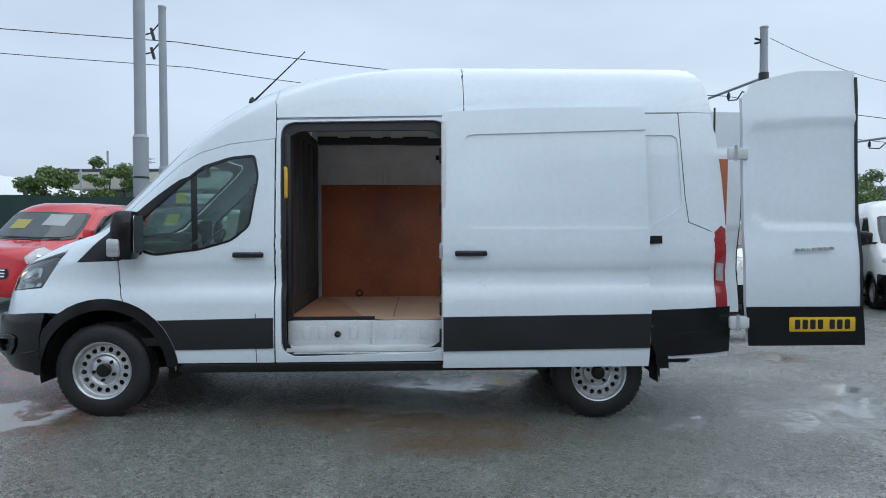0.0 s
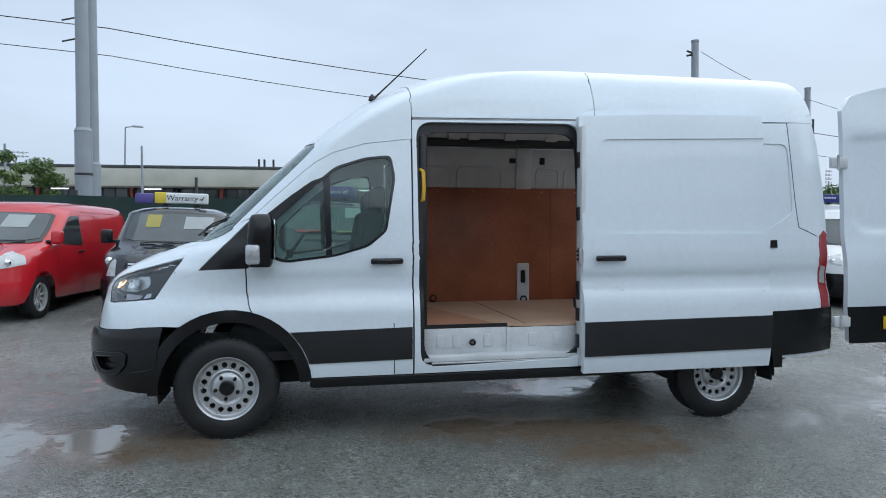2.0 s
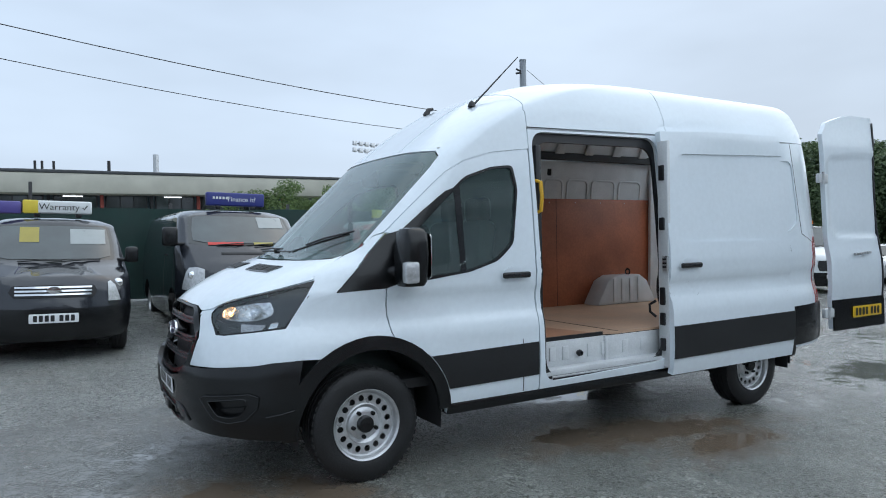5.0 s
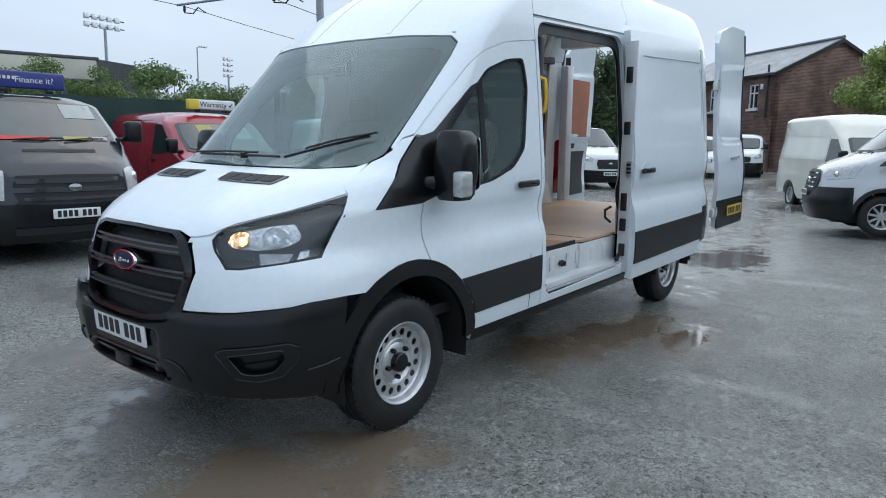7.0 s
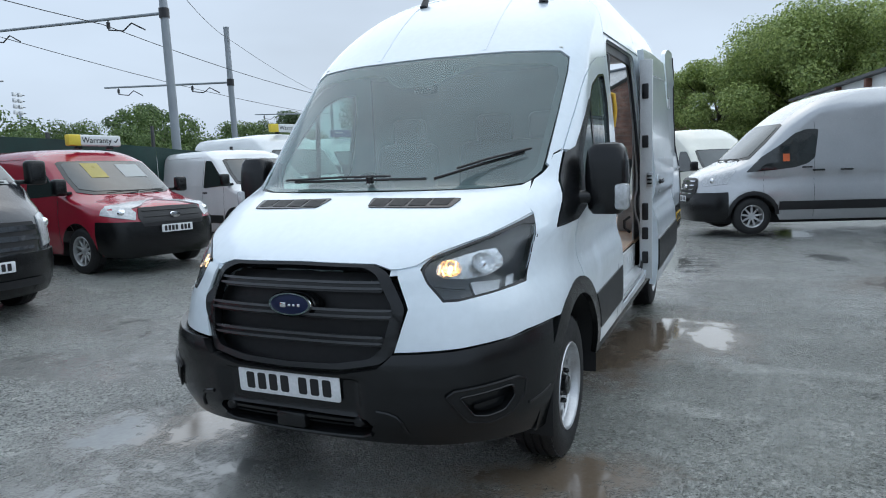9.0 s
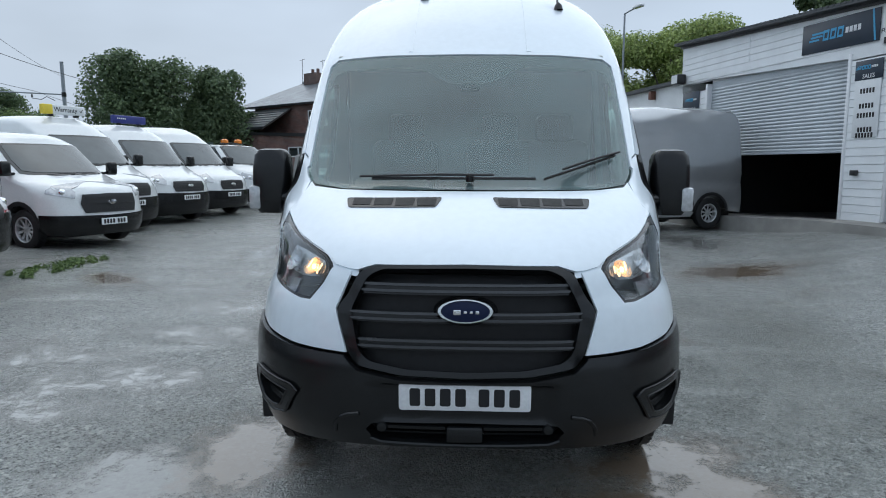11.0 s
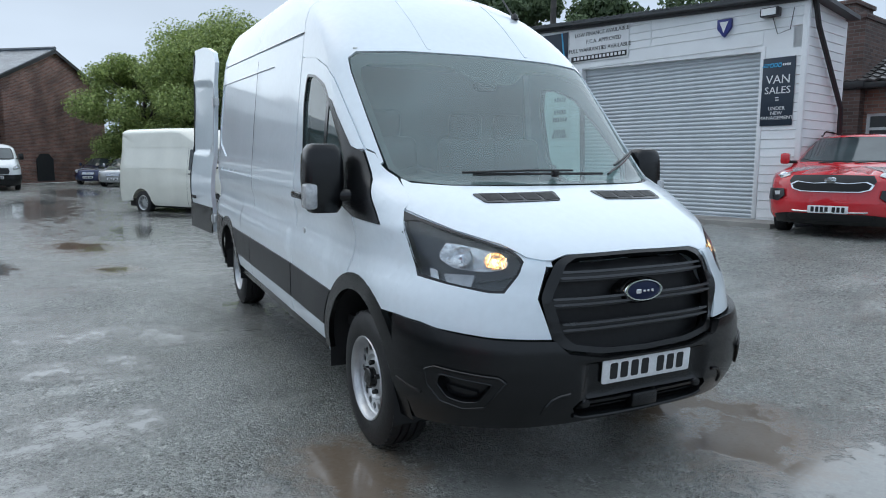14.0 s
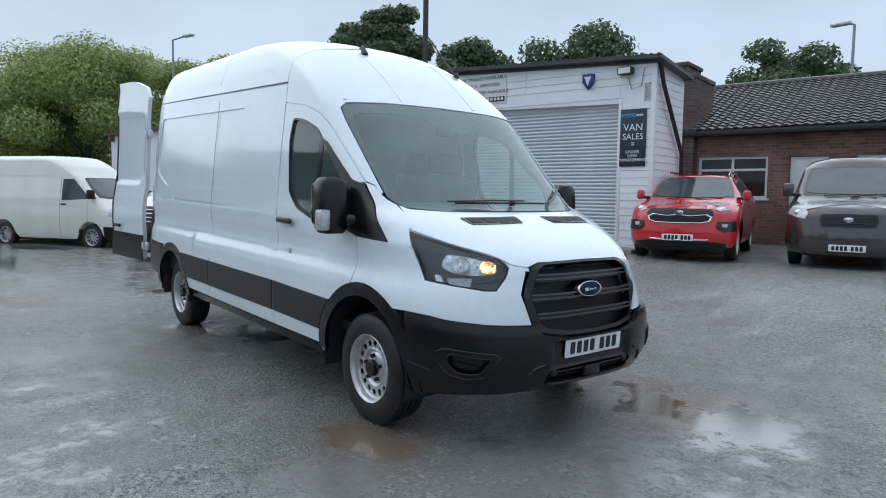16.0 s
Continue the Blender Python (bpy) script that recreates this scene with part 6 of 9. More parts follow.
    for y0, z0_, w_, h_, m_ in cards:
        lay("price_card", Y((y0 - w_ / 2, z0_), (y0 + w_ / 2, z0_), (y0 + w_ / 2, z0_ + h_), (y0 - w_ / 2, z0_ + h_)), 1, m_, 0.017, ws, "card behind the windscreen", 0.002)
    for y0, y1 in ((0.45, -0.1), (-0.1, -0.6)):
        a, b = Vector(ch.at(ch.to_s("y", y0 * W, zb + 0.03), zb + 0.03)), Vector(ch.at(ch.to_s("y", y1 * W, zb + 0.05), zb + 0.05))
        part("wiper", tube([a + Vector((-0.03, 0, 0.01)), a.lerp(b, 0.5) + Vector((-0.045, 0, 0.02)), b + Vector((-0.02, 0, 0.01))], 0.009, 5), INK, root)
    bmat = PLASTIC if dark_bumper else color
    for side in (1, -1):
        front = Y((0.0, 0.24), (0.0, bumper)) + Y((W * 0.85, bumper + 0.02)) + X((-R - 0.10, bumper + 0.03), (-R - 0.10, 0.34), (-R - 0.16, 0.26))
        lay("front_bumper" if side > 0 else "bumper_half", front, side, bmat, 0.015, thick=0.02)
        y0, z0_ = lamp
        hl = Y((W * y0, z0_ - 0.10), (W * (y0 - 0.04), z0_), (W * y0, z0_ + 0.055)) + X((nose + 0.45, z0_ + 0.16), (nose + 0.42, z0_ - 0.02))
        hl = lamp_loop or hl
        h = lay("headlamp", hl, side, CLEAR_LENS, 0.008, root, "clear headlamp", 0.02)
        p, q = Vector(ch.at(side * ch.to_s("y", W * (y0 + 0.12), z0_), z0_)), None
        part("reflector", revolve([(-0.02, 0.0), (-0.014, 0.035), (0.0, 0.055), (0.03, 0.06)], "x", 16, m=Matrix.Translation(p)), CHROME, h)
        if moulding:
            lay("side_moulding", X((R + 0.12, 0.46), (base - R - 0.12, 0.46), (base - R - 0.12, 0.62), (R + 0.12, 0.62)), side, MOULD, 0.012)
            lay("wheel_arch_trim", arc(0, R, R + 0.135, 175, 5, 10) + arc(0, R, R + 0.065, 5, 175, 10), side, MOULD, 0.012)
            lay("wheel_arch_trim", arc(base, R, R + 0.135, 175, 5, 10) + arc(base, R, R + 0.065, 5, 175, 10), side, MOULD, 0.012)
        for gl in side_glass:
            lay("side_window", soften(X(*gl), 0.04, 3), side, PANE, 0.006)
        xm = xb + 0.42
        for a, b in (((xm, low + 0.1), (xm + 0.02, zb)), ((xm + 0.92, low + 0.05), (xm + 0.92, zt + 0.02))):
            lay("seam", X(a, b, (b[0] + 0.006, b[1]), (a[0] + 0.006, a[1])), side, INK, 0.002, thick=0.002)
        yy = ch.at(3.0, zb - 0.12)[1] * side
        part("door_handle", box(xm + 0.70, xm + 0.88, yy - 0.02, yy + 0.02, zb - 0.13, zb - 0.10, 0.01), TRIM if color is not CREAM else INK, root)
        if H > 2.2 or category == "van":
            lay("press_line", X((xm + 1.05, zb + 0.02), (end - 0.35, zb + 0.02), (end - 0.35, zb + 0.035), (xm + 1.05, zb + 0.035)), side, color, 0.008)
            lay("press_line", X((xm + 1.05, zt + 0.05), (end - 0.35, zt + 0.05), (end - 0.35, zt + 0.065), (xm + 1.05, zt + 0.065)), side, color, 0.008)
        if mirrors:
            y0 = W * 0.95 + 0.10 * mirrors
            m = part("door_mirror", box(xm - 0.24, xm - 0.10, side * y0 - 0.09 * mirrors, side * y0 + 0.09 * mirrors, zb + 0.02, zb + 0.02 + 0.24 * mirrors, 0.04, 3), PLASTIC if dark_bumper else color, root)
            part("mirror_arm", box(xm - 0.16, xm - 0.10, side * (W * 0.92) - 0.07, side * (W * 0.92) + 0.07, zb + 0.03, zb + 0.08, 0.015), PLASTIC, m)
    gy, g0, g1 = grille
    g = lay("grille", grille_loop or both(Y((0.0, g0), (W * gy * 0.9, g0), (W * gy, (g0 + g1) / 2), (W * gy * 0.92, g1), (0.0, g1 + 0.01))), 1, INK, 0.018, root, "dark front grille", 0.01)
    for k in range(bars):
        z = g0 + (g1 - g0) * (k + 0.6) / (bars + 0.3)
        lay("bar", Y((-W * gy * 0.86, z), (W * gy * 0.86, z), (W * gy * 0.86, z + 0.022), (-W * gy * 0.86, z + 0.022)), 1, bar_paint or (MOULD if dark_bumper else CHROME), 0.03, g)
    p = ch.at(0, (g0 + g1) / 2)
    part("badge", revolve([(-0.03, 0.0), (-0.026, 0.075), (0.0, 0.085)], "x", 24, m=Matrix.Translation((p[0] - 0.02, 0, (g0 + g1) / 2 + 0.02)) @ Matrix.Diagonal((1, 1, 0.55, 1))), CHROME, root)
    if plates:
        p = ch.at(0, 0.5)
        plate(root, pose(p[0] - 0.03, 0, bumper - 0.10, 0, 0, -90), PLATE_W)
    first = spoke_wheel(root, Matrix.Translation((0, W - 0.14, R)) @ OUT_R, R, wheel_rim, 0.1, spokes)
    for x, y, o in ((0, -1, OUT_L), (base, 1, OUT_R), (base, -1, OUT_L)):
        again(first, root, Matrix.Translation((x, y * (W - 0.14), R)) @ o)
    return root, ch, H


CAB = lambda xb, zb, xt, zt: ([(xb + 0.36, zb + 0.03), (xb + 1.28, zb - 0.02), (xb + 1.28, zt - 0.02), (xt + 0.30, zt - 0.03)],)
VAN_LINE = "vans along the fence"

# the row along the green fence
r, _, h = motor("compact_van", "bright red compact panel van by the green fence", "van", (-4.30, 5.55), -96, RED, -0.86, 2.66, 0.88, 0.915, 1.83, 1.0, 1.10, 0.05, 1.60, 0.72, 0.32, CAB(0.05, 1.10, 0.72, 1.60), 0.5, False, (0.64, 0.86), (0.4, 0.52, 0.68), False, 0.9, group=VAN_LINE,
      cards=((-0.25, 1.36, 0.4, 0.2, CARD_W), (0.35, 1.3, 0.3, 0.16, CARD_YG)))
r, _, h = motor("compact_van", "dark grey compact van with a warranty board on its roof", "van", (-1.62, 5.45), -90, GREY, -0.83, 2.66, 0.8, 0.89, 1.80, 1.02, 1.14, -0.12, 1.66, 0.42, 0.32, CAB(-0.12, 1.14, 0.42, 1.66), 0.62, True, (0.68, 0.92), (0.52, 0.76, 0.90), False, 0.9, group=VAN_LINE,
      cards=((0.28, 1.42, 0.22, 0.2, CARD_YG), (-0.4, 1.4, 0.42, 0.2, CARD_W)), bar_paint=CHROME, lamp_loop=Y((0.59, 0.70), (0.585, 0.93)) + X((-0.62, 0.95), (-0.60, 0.70)))
sign_box(r, 0.75, h + 0.03, 0.84, 0.18, PAPER, "Warranty", 0.125, INK, CARD_Y, -0.05, True)
part("roof_sign", box(0.72, 0.84, 0.38, 0.68, h + 0.02, h + 0.19, 0.03), SIGN_PURPLE, r)
r, old_chart, h = motor("van", "dark grey older low-roof van with a blue finance board", "van", (0.87, 5.90), -90, GREY, -0.93, 2.93, 1.0, 0.985, 1.97, 1.12, 1.345, -0.50, 1.83, 0.08, 0.34, CAB(-0.50, 1.345, 0.08, 1.83), 0.66, True, (0.70, 0.96), (0.62, 0.68, 0.99), False, 1.15, group=VAN_LINE,
      cards=((-0.45, 1.64, 0.40, 0.17, CARD_W), (0.3, 1.375, 0.5, 0.04, CARD_R), (-0.25, 1.375, 0.3, 0.04, CARD_YG), (-0.55, 1.375, 0.2, 0.04, CARD_W)), bars=0, lamp_loop=Y((0.68, 0.72), (0.655, 1.04), (0.74, 1.07)) + X((-0.58, 1.06), (-0.55, 0.76)), square=0.07, taper=0.86)
sign_box(r, 0.32, h + 0.03, 0.90, 0.21, SIGN_BLUE, "     Finance it?", 0.105, PAPER)


def on_old(nm, loop, off, material, thick=0.012):
    return part(nm, old_chart.skin([loop], 1, off, thick, ds=0.2, dsf=0.08, dz=0.06, mid=(1.5, 0, 0.9), step=0.06), material, r)


for z0, z1, w in ((0.90, 0.955, 0.56), (0.80, 0.855, 0.60), (0.71, 0.745, 0.50)):
    on_old("grille_bar", Y((-w, z0), (w, z0), (w + 0.02, z1), (-w - 0.02, z1)), 0.034, GREY)
on_old("bonnet_vent", Y((-0.40, 1.245), (0.40, 1.245), (0.40, 1.275), (-0.40, 1.275)), 0.006, INK, 0.004)
on_old("bumper_intake", Y((-0.60, 0.34), (0.60, 0.34), (0.60, 0.42), (-0.60, 0.42)), 0.038, INK, 0.004)
r, _, h = motor("van", "dark red mid-size van with a warranty board on its roof", "van", (4.25, 6.75), -97, DKRED, -0.9, 3.2, 1.0, 0.96, 1.85, 0.95, 1.10, 0.0, 1.62, 0.72, 0.33, CAB(0.0, 1.10, 0.72, 1.62), 0.72, True, (0.60, 0.86), (0.56, 0.66, 0.92), False, 1.0, group=VAN_LINE,
      cards=((0.3, 1.36, 0.26, 0.22, CARD_YG), (-0.3, 1.36, 0.4, 0.2, CARD_W)))
sign_box(r, 0.95, h + 0.02, 0.86, 0.17, PAPER, "Warranty", 0.125, INK, CARD_Y, 0.0, True)
r, _, h = motor("van", "white modern mid-size van with a black grille", "van", (7.95, 6.95), -110, WHITE2, -0.93, 2.93, 1.1, 0.985, 1.98, 1.02, 1.18, -0.02, 1.74, 0.72, 0.33, CAB(-0.02, 1.18, 0.72, 1.74), 0.55, True, (0.62, 0.94), (0.55, 0.60, 0.90), True, 1.0, group=VAN_LINE)
r, _, h = motor("high_roof_van", "white high-roof van with a warranty board", "van", (10.55, 7.85), -111, WHITE2, -0.88, 3.68, 1.0, 1.0, 2.48, 1.10, 1.36, -0.12, 2.02, 0.55, 0.34, CAB(-0.12, 1.36, 0.55, 2.02), 0.72, True, (0.66, 1.06), (0.5, 0.76, 1.02), True, 1.1, group=VAN_LINE, square=0.16)
sign_box(r, 1.1, h + 0.0, 1.0, 0.20, PAPER, "Warranty", 0.14, INK, CARD_Y, 0.0, True)
r, _, h = motor("high_roof_van", "white high-roof van with a blue roof board", "van", (13.05, 7.7), -111, WHITE2, -0.88, 3.68, 1.0, 1.0, 2.45, 1.10, 1.36, -0.12, 2.02, 0.55, 0.34, CAB(-0.12, 1.36, 0.55, 2.02), 0.74, True, (0.64, 1.04), (0.5, 0.78, 1.02), True, 1.1, group=VAN_LINE, square=0.16)
sign_box(r, 1.1, h + 0.0, 1.0, 0.20, SIGN_BLUE, "", 0.1)
motor("high_roof_van", "white high-roof van with chrome grille bars", "van", (15.4, 7.5), -111, WHITE2, -0.9, 3.45, 1.0, 1.0, 2.50, 1.08, 1.36, -0.12, 2.02, 0.55, 0.34, CAB(-0.12, 1.36, 0.55, 2.02), 0.70, True, (0.64, 1.02), (0.45, 0.74, 0.98), True, 1.1, group=VAN_LINE, square=0.16)
r, _, h = motor("pickup_van", "white works van with an amber light bar", "van", (18.6, 7.3), -120, WHITE2, -0.95, 3.3, 1.0, 1.0, 2.06, 1.12, 1.34, -0.25, 1.98, 0.5, 0.34, CAB(-0.25, 1.34, 0.5, 1.98), 0.60, True, (0.62, 0.98), (0.48, 0.66, 0.96), True, 1.1, group=VAN_LINE)
AMBER_LENS = mat("amber_beacon_lens", (0.75, 0.22, 0.03), 0.25)
part("beacon_plinth", box(0.86, 1.06, -0.42, 0.42, h, h + 0.05, 0.02), PLASTIC, r)
for y in (-0.28, 0.28):
    part("beacon", revolve([(0.04, 0.0), (0.04, 0.12), (0.13, 0.12), (0.17, 0.07), (0.175, 0.0)], "z", 16, m=Matrix.Translation((0.96, y, h))), AMBER_LENS, r, "amber beacon")

# across the far end of the yard
motor("car", "pale silver parked hatchback behind the vans", "car", (23.6, 8.5), 190, SILVER, -0.85, 2.6, 0.7, 0.87, 1.46, 0.82, 0.96, 0.25, 1.36, 0.85, 0.31, ([(0.75, 0.98), (2.6, 0.98), (2.2, 1.34), (1.15, 1.34)],), 0.5, False, (0.66, 0.72), (0.4, 0.52, 0.66), False, 0.7, taper=0.74)
motor("van", "white low van with a black lower grille", "van", (28.7, 7.2), 202, WHITE2, -0.9, 3.0, 0.95, 0.95, 1.93, 0.98, 1.14, -0.1, 1.70, 0.55, 0.33, CAB(-0.1, 1.14, 0.55, 1.70), 0.45, False, (0.66, 0.86), (0.6, 0.70, 0.84), False, 1.0)
motor("van", "white van with a dark roof at the yard's far end", "van", (31.6, 6.15), 192, WHITE2, -0.93, 3.3, 1.0, 0.985, 2.05, 1.10, 1.30, -0.28, 1.82, 0.26, 0.34, CAB(-0.28, 1.30, 0.26, 1.82), 0.66, True, (0.66, 0.96), (0.5, 0.70, 0.96), False, 1.1)
motor("car", "dark blue parked hatchback by the trees", "car", (37.4, 2.3), 158, NAVY, -0.85, 2.6, 0.7, 0.88, 1.45, 0.82, 0.96, 0.25, 1.36, 0.85, 0.31, ([(0.75, 0.98), (2.6, 0.98), (2.2, 1.34), (1.15, 1.34)],), 0.5, False, (0.66, 0.72), (0.4, 0.52, 0.66), False, 0.7, taper=0.74)
motor("car", "silver parked estate car by the trees", "car", (34.0, 1.2), 158, SILVER, -0.85, 2.6, 0.8, 0.87, 1.45, 0.82, 0.96, 0.25, 1.36, 0.85, 0.31, ([(0.75, 0.98), (2.6, 0.98), (2.4, 1.34), (1.15, 1.34)],), 0.5, False, (0.66, 0.72), (0.4, 0.52, 0.66), False, 0.7, taper=0.74)
motor("panel_van_old", "old cream-white medium-roof panel van", "van", (15.85, -1.35), -147, CREAM, -0.95, 2.93, 1.0, 0.975, 2.45, 1.02, 1.28, -0.35, 1.84, 0.28, 0.33, CAB(-0.35, 1.28, 0.28, 1.84), 0.58, True, (0.66, 0.90), (0.5, 0.66, 0.86), False, 1.0, square=0.09, drop=-0.08)

# silver van beside the workshop
r, _, h = motor("panel_van_silver", "silver high-roof long panel van by the workshop", "van", (11.6, -1.55), 110, SILVER, -1.0, 3.75, 0.85, 0.99, 2.742, 1.1, 1.36, -0.25, 2.06, 0.52, 0.345, ([(-0.14, 1.17), (0.30, 1.20), (0.74, 1.245), (0.965, 1.31), (1.10, 1.42), (1.165, 1.94), (0.95, 1.945), (0.74, 1.875), (0.52, 1.70), (0.15, 1.45)],), 0.78, True, (0.60, 1.02), (0.48, 0.72, 1.06), True, 0, square=0.34, rake=0.75, spokes=9, chart=BODY, lamp_loop=LAMP, grille_loop=[("y", a, z) for _, a, z in both(GRILLE)], bar_paint=CHROME, bars=4, drop=0.06)
part("window_sticker", BODY.skin([X((0.52, 1.36), (0.64, 1.36), (0.64, 1.50), (0.52, 1.50))], -1, 0.016, 0.002, dz=0.1), mat("orange_sticker", (0.75, 0.16, 0.05), 0.5), r, "orange sticker on the side window")
for x, w in ((1.05, 0.22), (1.55, 0.22)):
    part("door_handle", box(x, x + w, -1.01, -0.97, 1.17, 1.205, 0.012), TRIM, r)

# in front of the offices
r, _, h = motor("suv", "shiny red crossover car parked by the workshop", "car", (3.29, -8.08), 112, RED, -0.9, 2.67, 0.9, 0.925, 1.60, 0.93, 1.05, 0.22, 1.50, 0.95, 0.345, ([(0.72, 1.10), (1.45, 1.13), (1.45, 1.47), (1.12, 1.46)], [(1.52, 1.13), (2.85, 1.2), (2.6, 1.48), (1.52, 1.48)]), 0.52, False, (0.62, 0.90), (0.6, 0.74, 0.90), False, 0.75, wheel_rim=0.235, spokes=9, bars=0, taper=0.75, lamp_loop=Y((0.57, 0.90), (0.60, 0.95), (0.72, 1.0)) + X((-0.28, 1.05), (-0.34, 0.97)) + Y((0.80, 0.90), (0.66, 0.87)))
def face(loop, side, material, off, nm, label="", thick=0.008):
    return part(nm, KIA.skin([loop], side, off, thick, ds=0.2, dsf=0.06, dz=0.05, mid=(1.3, 0, 0.7), step=0.04), material, r, label)


KIA = _
mouth = Y((0.0, 0.80), (0.20, 0.785), (0.42, 0.805), (0.50, 0.77), (0.47, 0.71), (0.36, 0.68), (0.0, 0.675))
face([("y", a * 1.06, 0.738 + (z - 0.738) * 1.18) for _, a, z in both(mouth)], 1, CHROME, 0.026, "grille_rim", "chrome grille rim")
face(both(mouth), 1, VOID, 0.034, "grille_mesh", "black mesh grille")
face(both(Y((0.0, 0.36), (0.50, 0.36), (0.56, 0.32), (0.50, 0.27), (0.0, 0.27))), 1, VOID, 0.03, "lower_intake", "black lower intake")
for side in (1, -1):
    face(Y((0.62, 0.70), (0.60, 0.60), (0.70, 0.52)) + X((-0.52, 0.54), (-0.50, 0.70)), side, TRIM, 0.026, "fog_lamp_pocket")
    face(Y((0.67, 0.665), (0.67, 0.61), (0.74, 0.60), (0.76, 0.66)), side, CLEAR_LENS, 0.034, "fog_lamp")
face(both(Y((0.0, 0.21), (0.74, 0.21), (0.74, 0.33), (0.55, 0.355), (0.0, 0.355))), 1, PLASTIC, 0.026, "valance", "black lower valance")
for y in (-0.56, 0.56):
    part("roof_rail", tube([(1.1, y, 1.54), (1.3, y, 1.62), (2.6, y, 1.62), (2.8, y, 1.54)], 0.018, 8), CHROME, r)
part("chrome_strip", tube([(-0.62, -0.72, 0.46), (-0.87, -0.45, 0.385), (-0.935, 0, 0.375), (-0.87, 0.45, 0.385), (-0.62, 0.72, 0.46)], 0.014, 6), CHROME, r)
motor("van", "dark grey metallic mid-size van outside the offices", "van", (1.08, -9.6), 107, GREY2, -0.95, 2.93, 1.1, 0.985, 1.98, 1.02, 1.18, -0.02, 1.74, 0.72, 0.33, CAB(-0.02, 1.18, 0.72, 1.74), 0.46, False, (0.64, 0.92), (0.42, 0.70, 0.90), False, 1.0, bars=2, bar_paint=TRIM)


# ---- surroundings ----
CLAD = mat("white_weatherboard", (0.82, 0.84, 0.85), 0.45, vary=0.08, scale=1.5, bump=0.04, bscale=30, obj=False)
SHUT = mat("grey_roller_shutter", (0.52, 0.56, 0.59), 0.4, 0.3, vary=0.1, scale=2, bump=0.02)
ROOFM = mat("dark_roof_sheet", (0.06, 0.065, 0.07), 0.5, vary=0.25, scale=3)
DARK_IN = mat("painted_dark_inside", (0.02, 0.022, 0.025), 0.8, vary=0.2)
NAVY_S = mat("navy_sign_board", (0.018, 0.03, 0.05), 0.35, vary=0.08)
SKYB = mat("sky_blue_lettering", (0.05, 0.35, 0.60), 0.4, vary=0.05)
SIGN_W = mat("white_sign_board", (0.76, 0.77, 0.78), 0.4, vary=0.05)
CONC = mat("worn_concrete", (0.30, 0.29, 0.27), 0.7, vary=0.3, scale=2, bump=0.2, bscale=40)
FRAME_W = mat("white_upvc", (0.78, 0.79, 0.80), 0.3, vary=0.04)
ROOMGLASS = mat("dim_window_glass", (0.03, 0.035, 0.037), 0.08, vary=0.4, scale=1.5, spec=0.8)
LEAD = mat("dark_gutter_plastic", (0.02, 0.02, 0.022), 0.4, vary=0.2)
POLE = mat("grey_painted_mast", (0.30, 0.33, 0.36), 0.5, 0.1, vary=0.15, scale=1.2, bump=0.05)
WIRE = mat("dark_wire", (0.03, 0.03, 0.032), 0.5, 0.4)


def brickwork(name, tint, mortar=(0.30, 0.28, 0.26)):
    m = bpy.data.materials.new(name)
    m.use_nodes = True
    n, l = m.node_tree.nodes, m.node_tree.links
    b = n["Principled BSDF"]
    co, sw, br = n.new("ShaderNodeTexCoord"), n.new("ShaderNodeCombineXYZ"), n.new("ShaderNodeTexBrick")
    sp, ad = n.new("ShaderNodeSeparateXYZ"), n.new("ShaderNodeMath")
    l.new(co.outputs["Object"], sp.inputs[0])
    l.new(sp.outputs["X"], ad.inputs[0])
    l.new(sp.outputs["Y"], ad.inputs[1])
    l.new(ad.outputs[0], sw.inputs["X"])
    l.new(sp.outputs["Z"], sw.inputs["Y"])
    l.new(sw.outputs[0], br.inputs["Vector"])
    br.inputs["Scale"].default_value = 1.0
    br.inputs["Brick Width"].default_value, br.inputs["Row Height"].default_value, br.inputs["Mortar Size"].default_value = 0.225, 0.075, 0.008
    br.inputs["Color1"].default_value = (*[c * 0.7 for c in tint], 1)
    br.inputs["Color2"].default_value = (*[c * 1.35 for c in tint], 1)
    br.inputs["Mortar"].default_value = (*mortar, 1)
    no = n.new("ShaderNodeTexNoise")
    no.inputs["Scale"].default_value, no.inputs["Detail"].default_value = 0.9, 7
    l.new(co.outputs["Object"], no.inputs["Vector"])
    rg = n.new("ShaderNodeMapRange")
    rg.inputs["From Min"].default_value, rg.inputs["From Max"].default_value, rg.inputs["To Min"].default_value, rg.inputs["To Max"].default_value = 0.3, 0.7, 0.55, 1.35
    l.new(no.outputs["Fac"], rg.inputs["Value"])
    sc = n.new("ShaderNodeVectorMath")
    sc.operation = "SCALE"
    l.new(br.outputs["Color"], sc.inputs[0])
    l.new(rg.outputs[0], sc.inputs["Scale"])
    l.new(sc.outputs[0], b.inputs["Base Color"])
    b.inputs["Roughness"].default_value = 0.75
    bu = n.new("ShaderNodeBump")
    bu.inputs["Strength"].default_value, bu.inputs["Distance"].default_value = 0.6, 0.01
    inv = n.new("ShaderNodeMath")
    inv.operation = "SUBTRACT"
    inv.inputs[0].default_value = 1.0
    l.new(br.outputs["Fac"], inv.inputs[1])
    l.new(inv.outputs[0], bu.inputs["Height"])
    l.new(bu.outputs[0], b.inputs["Normal"])
    return m


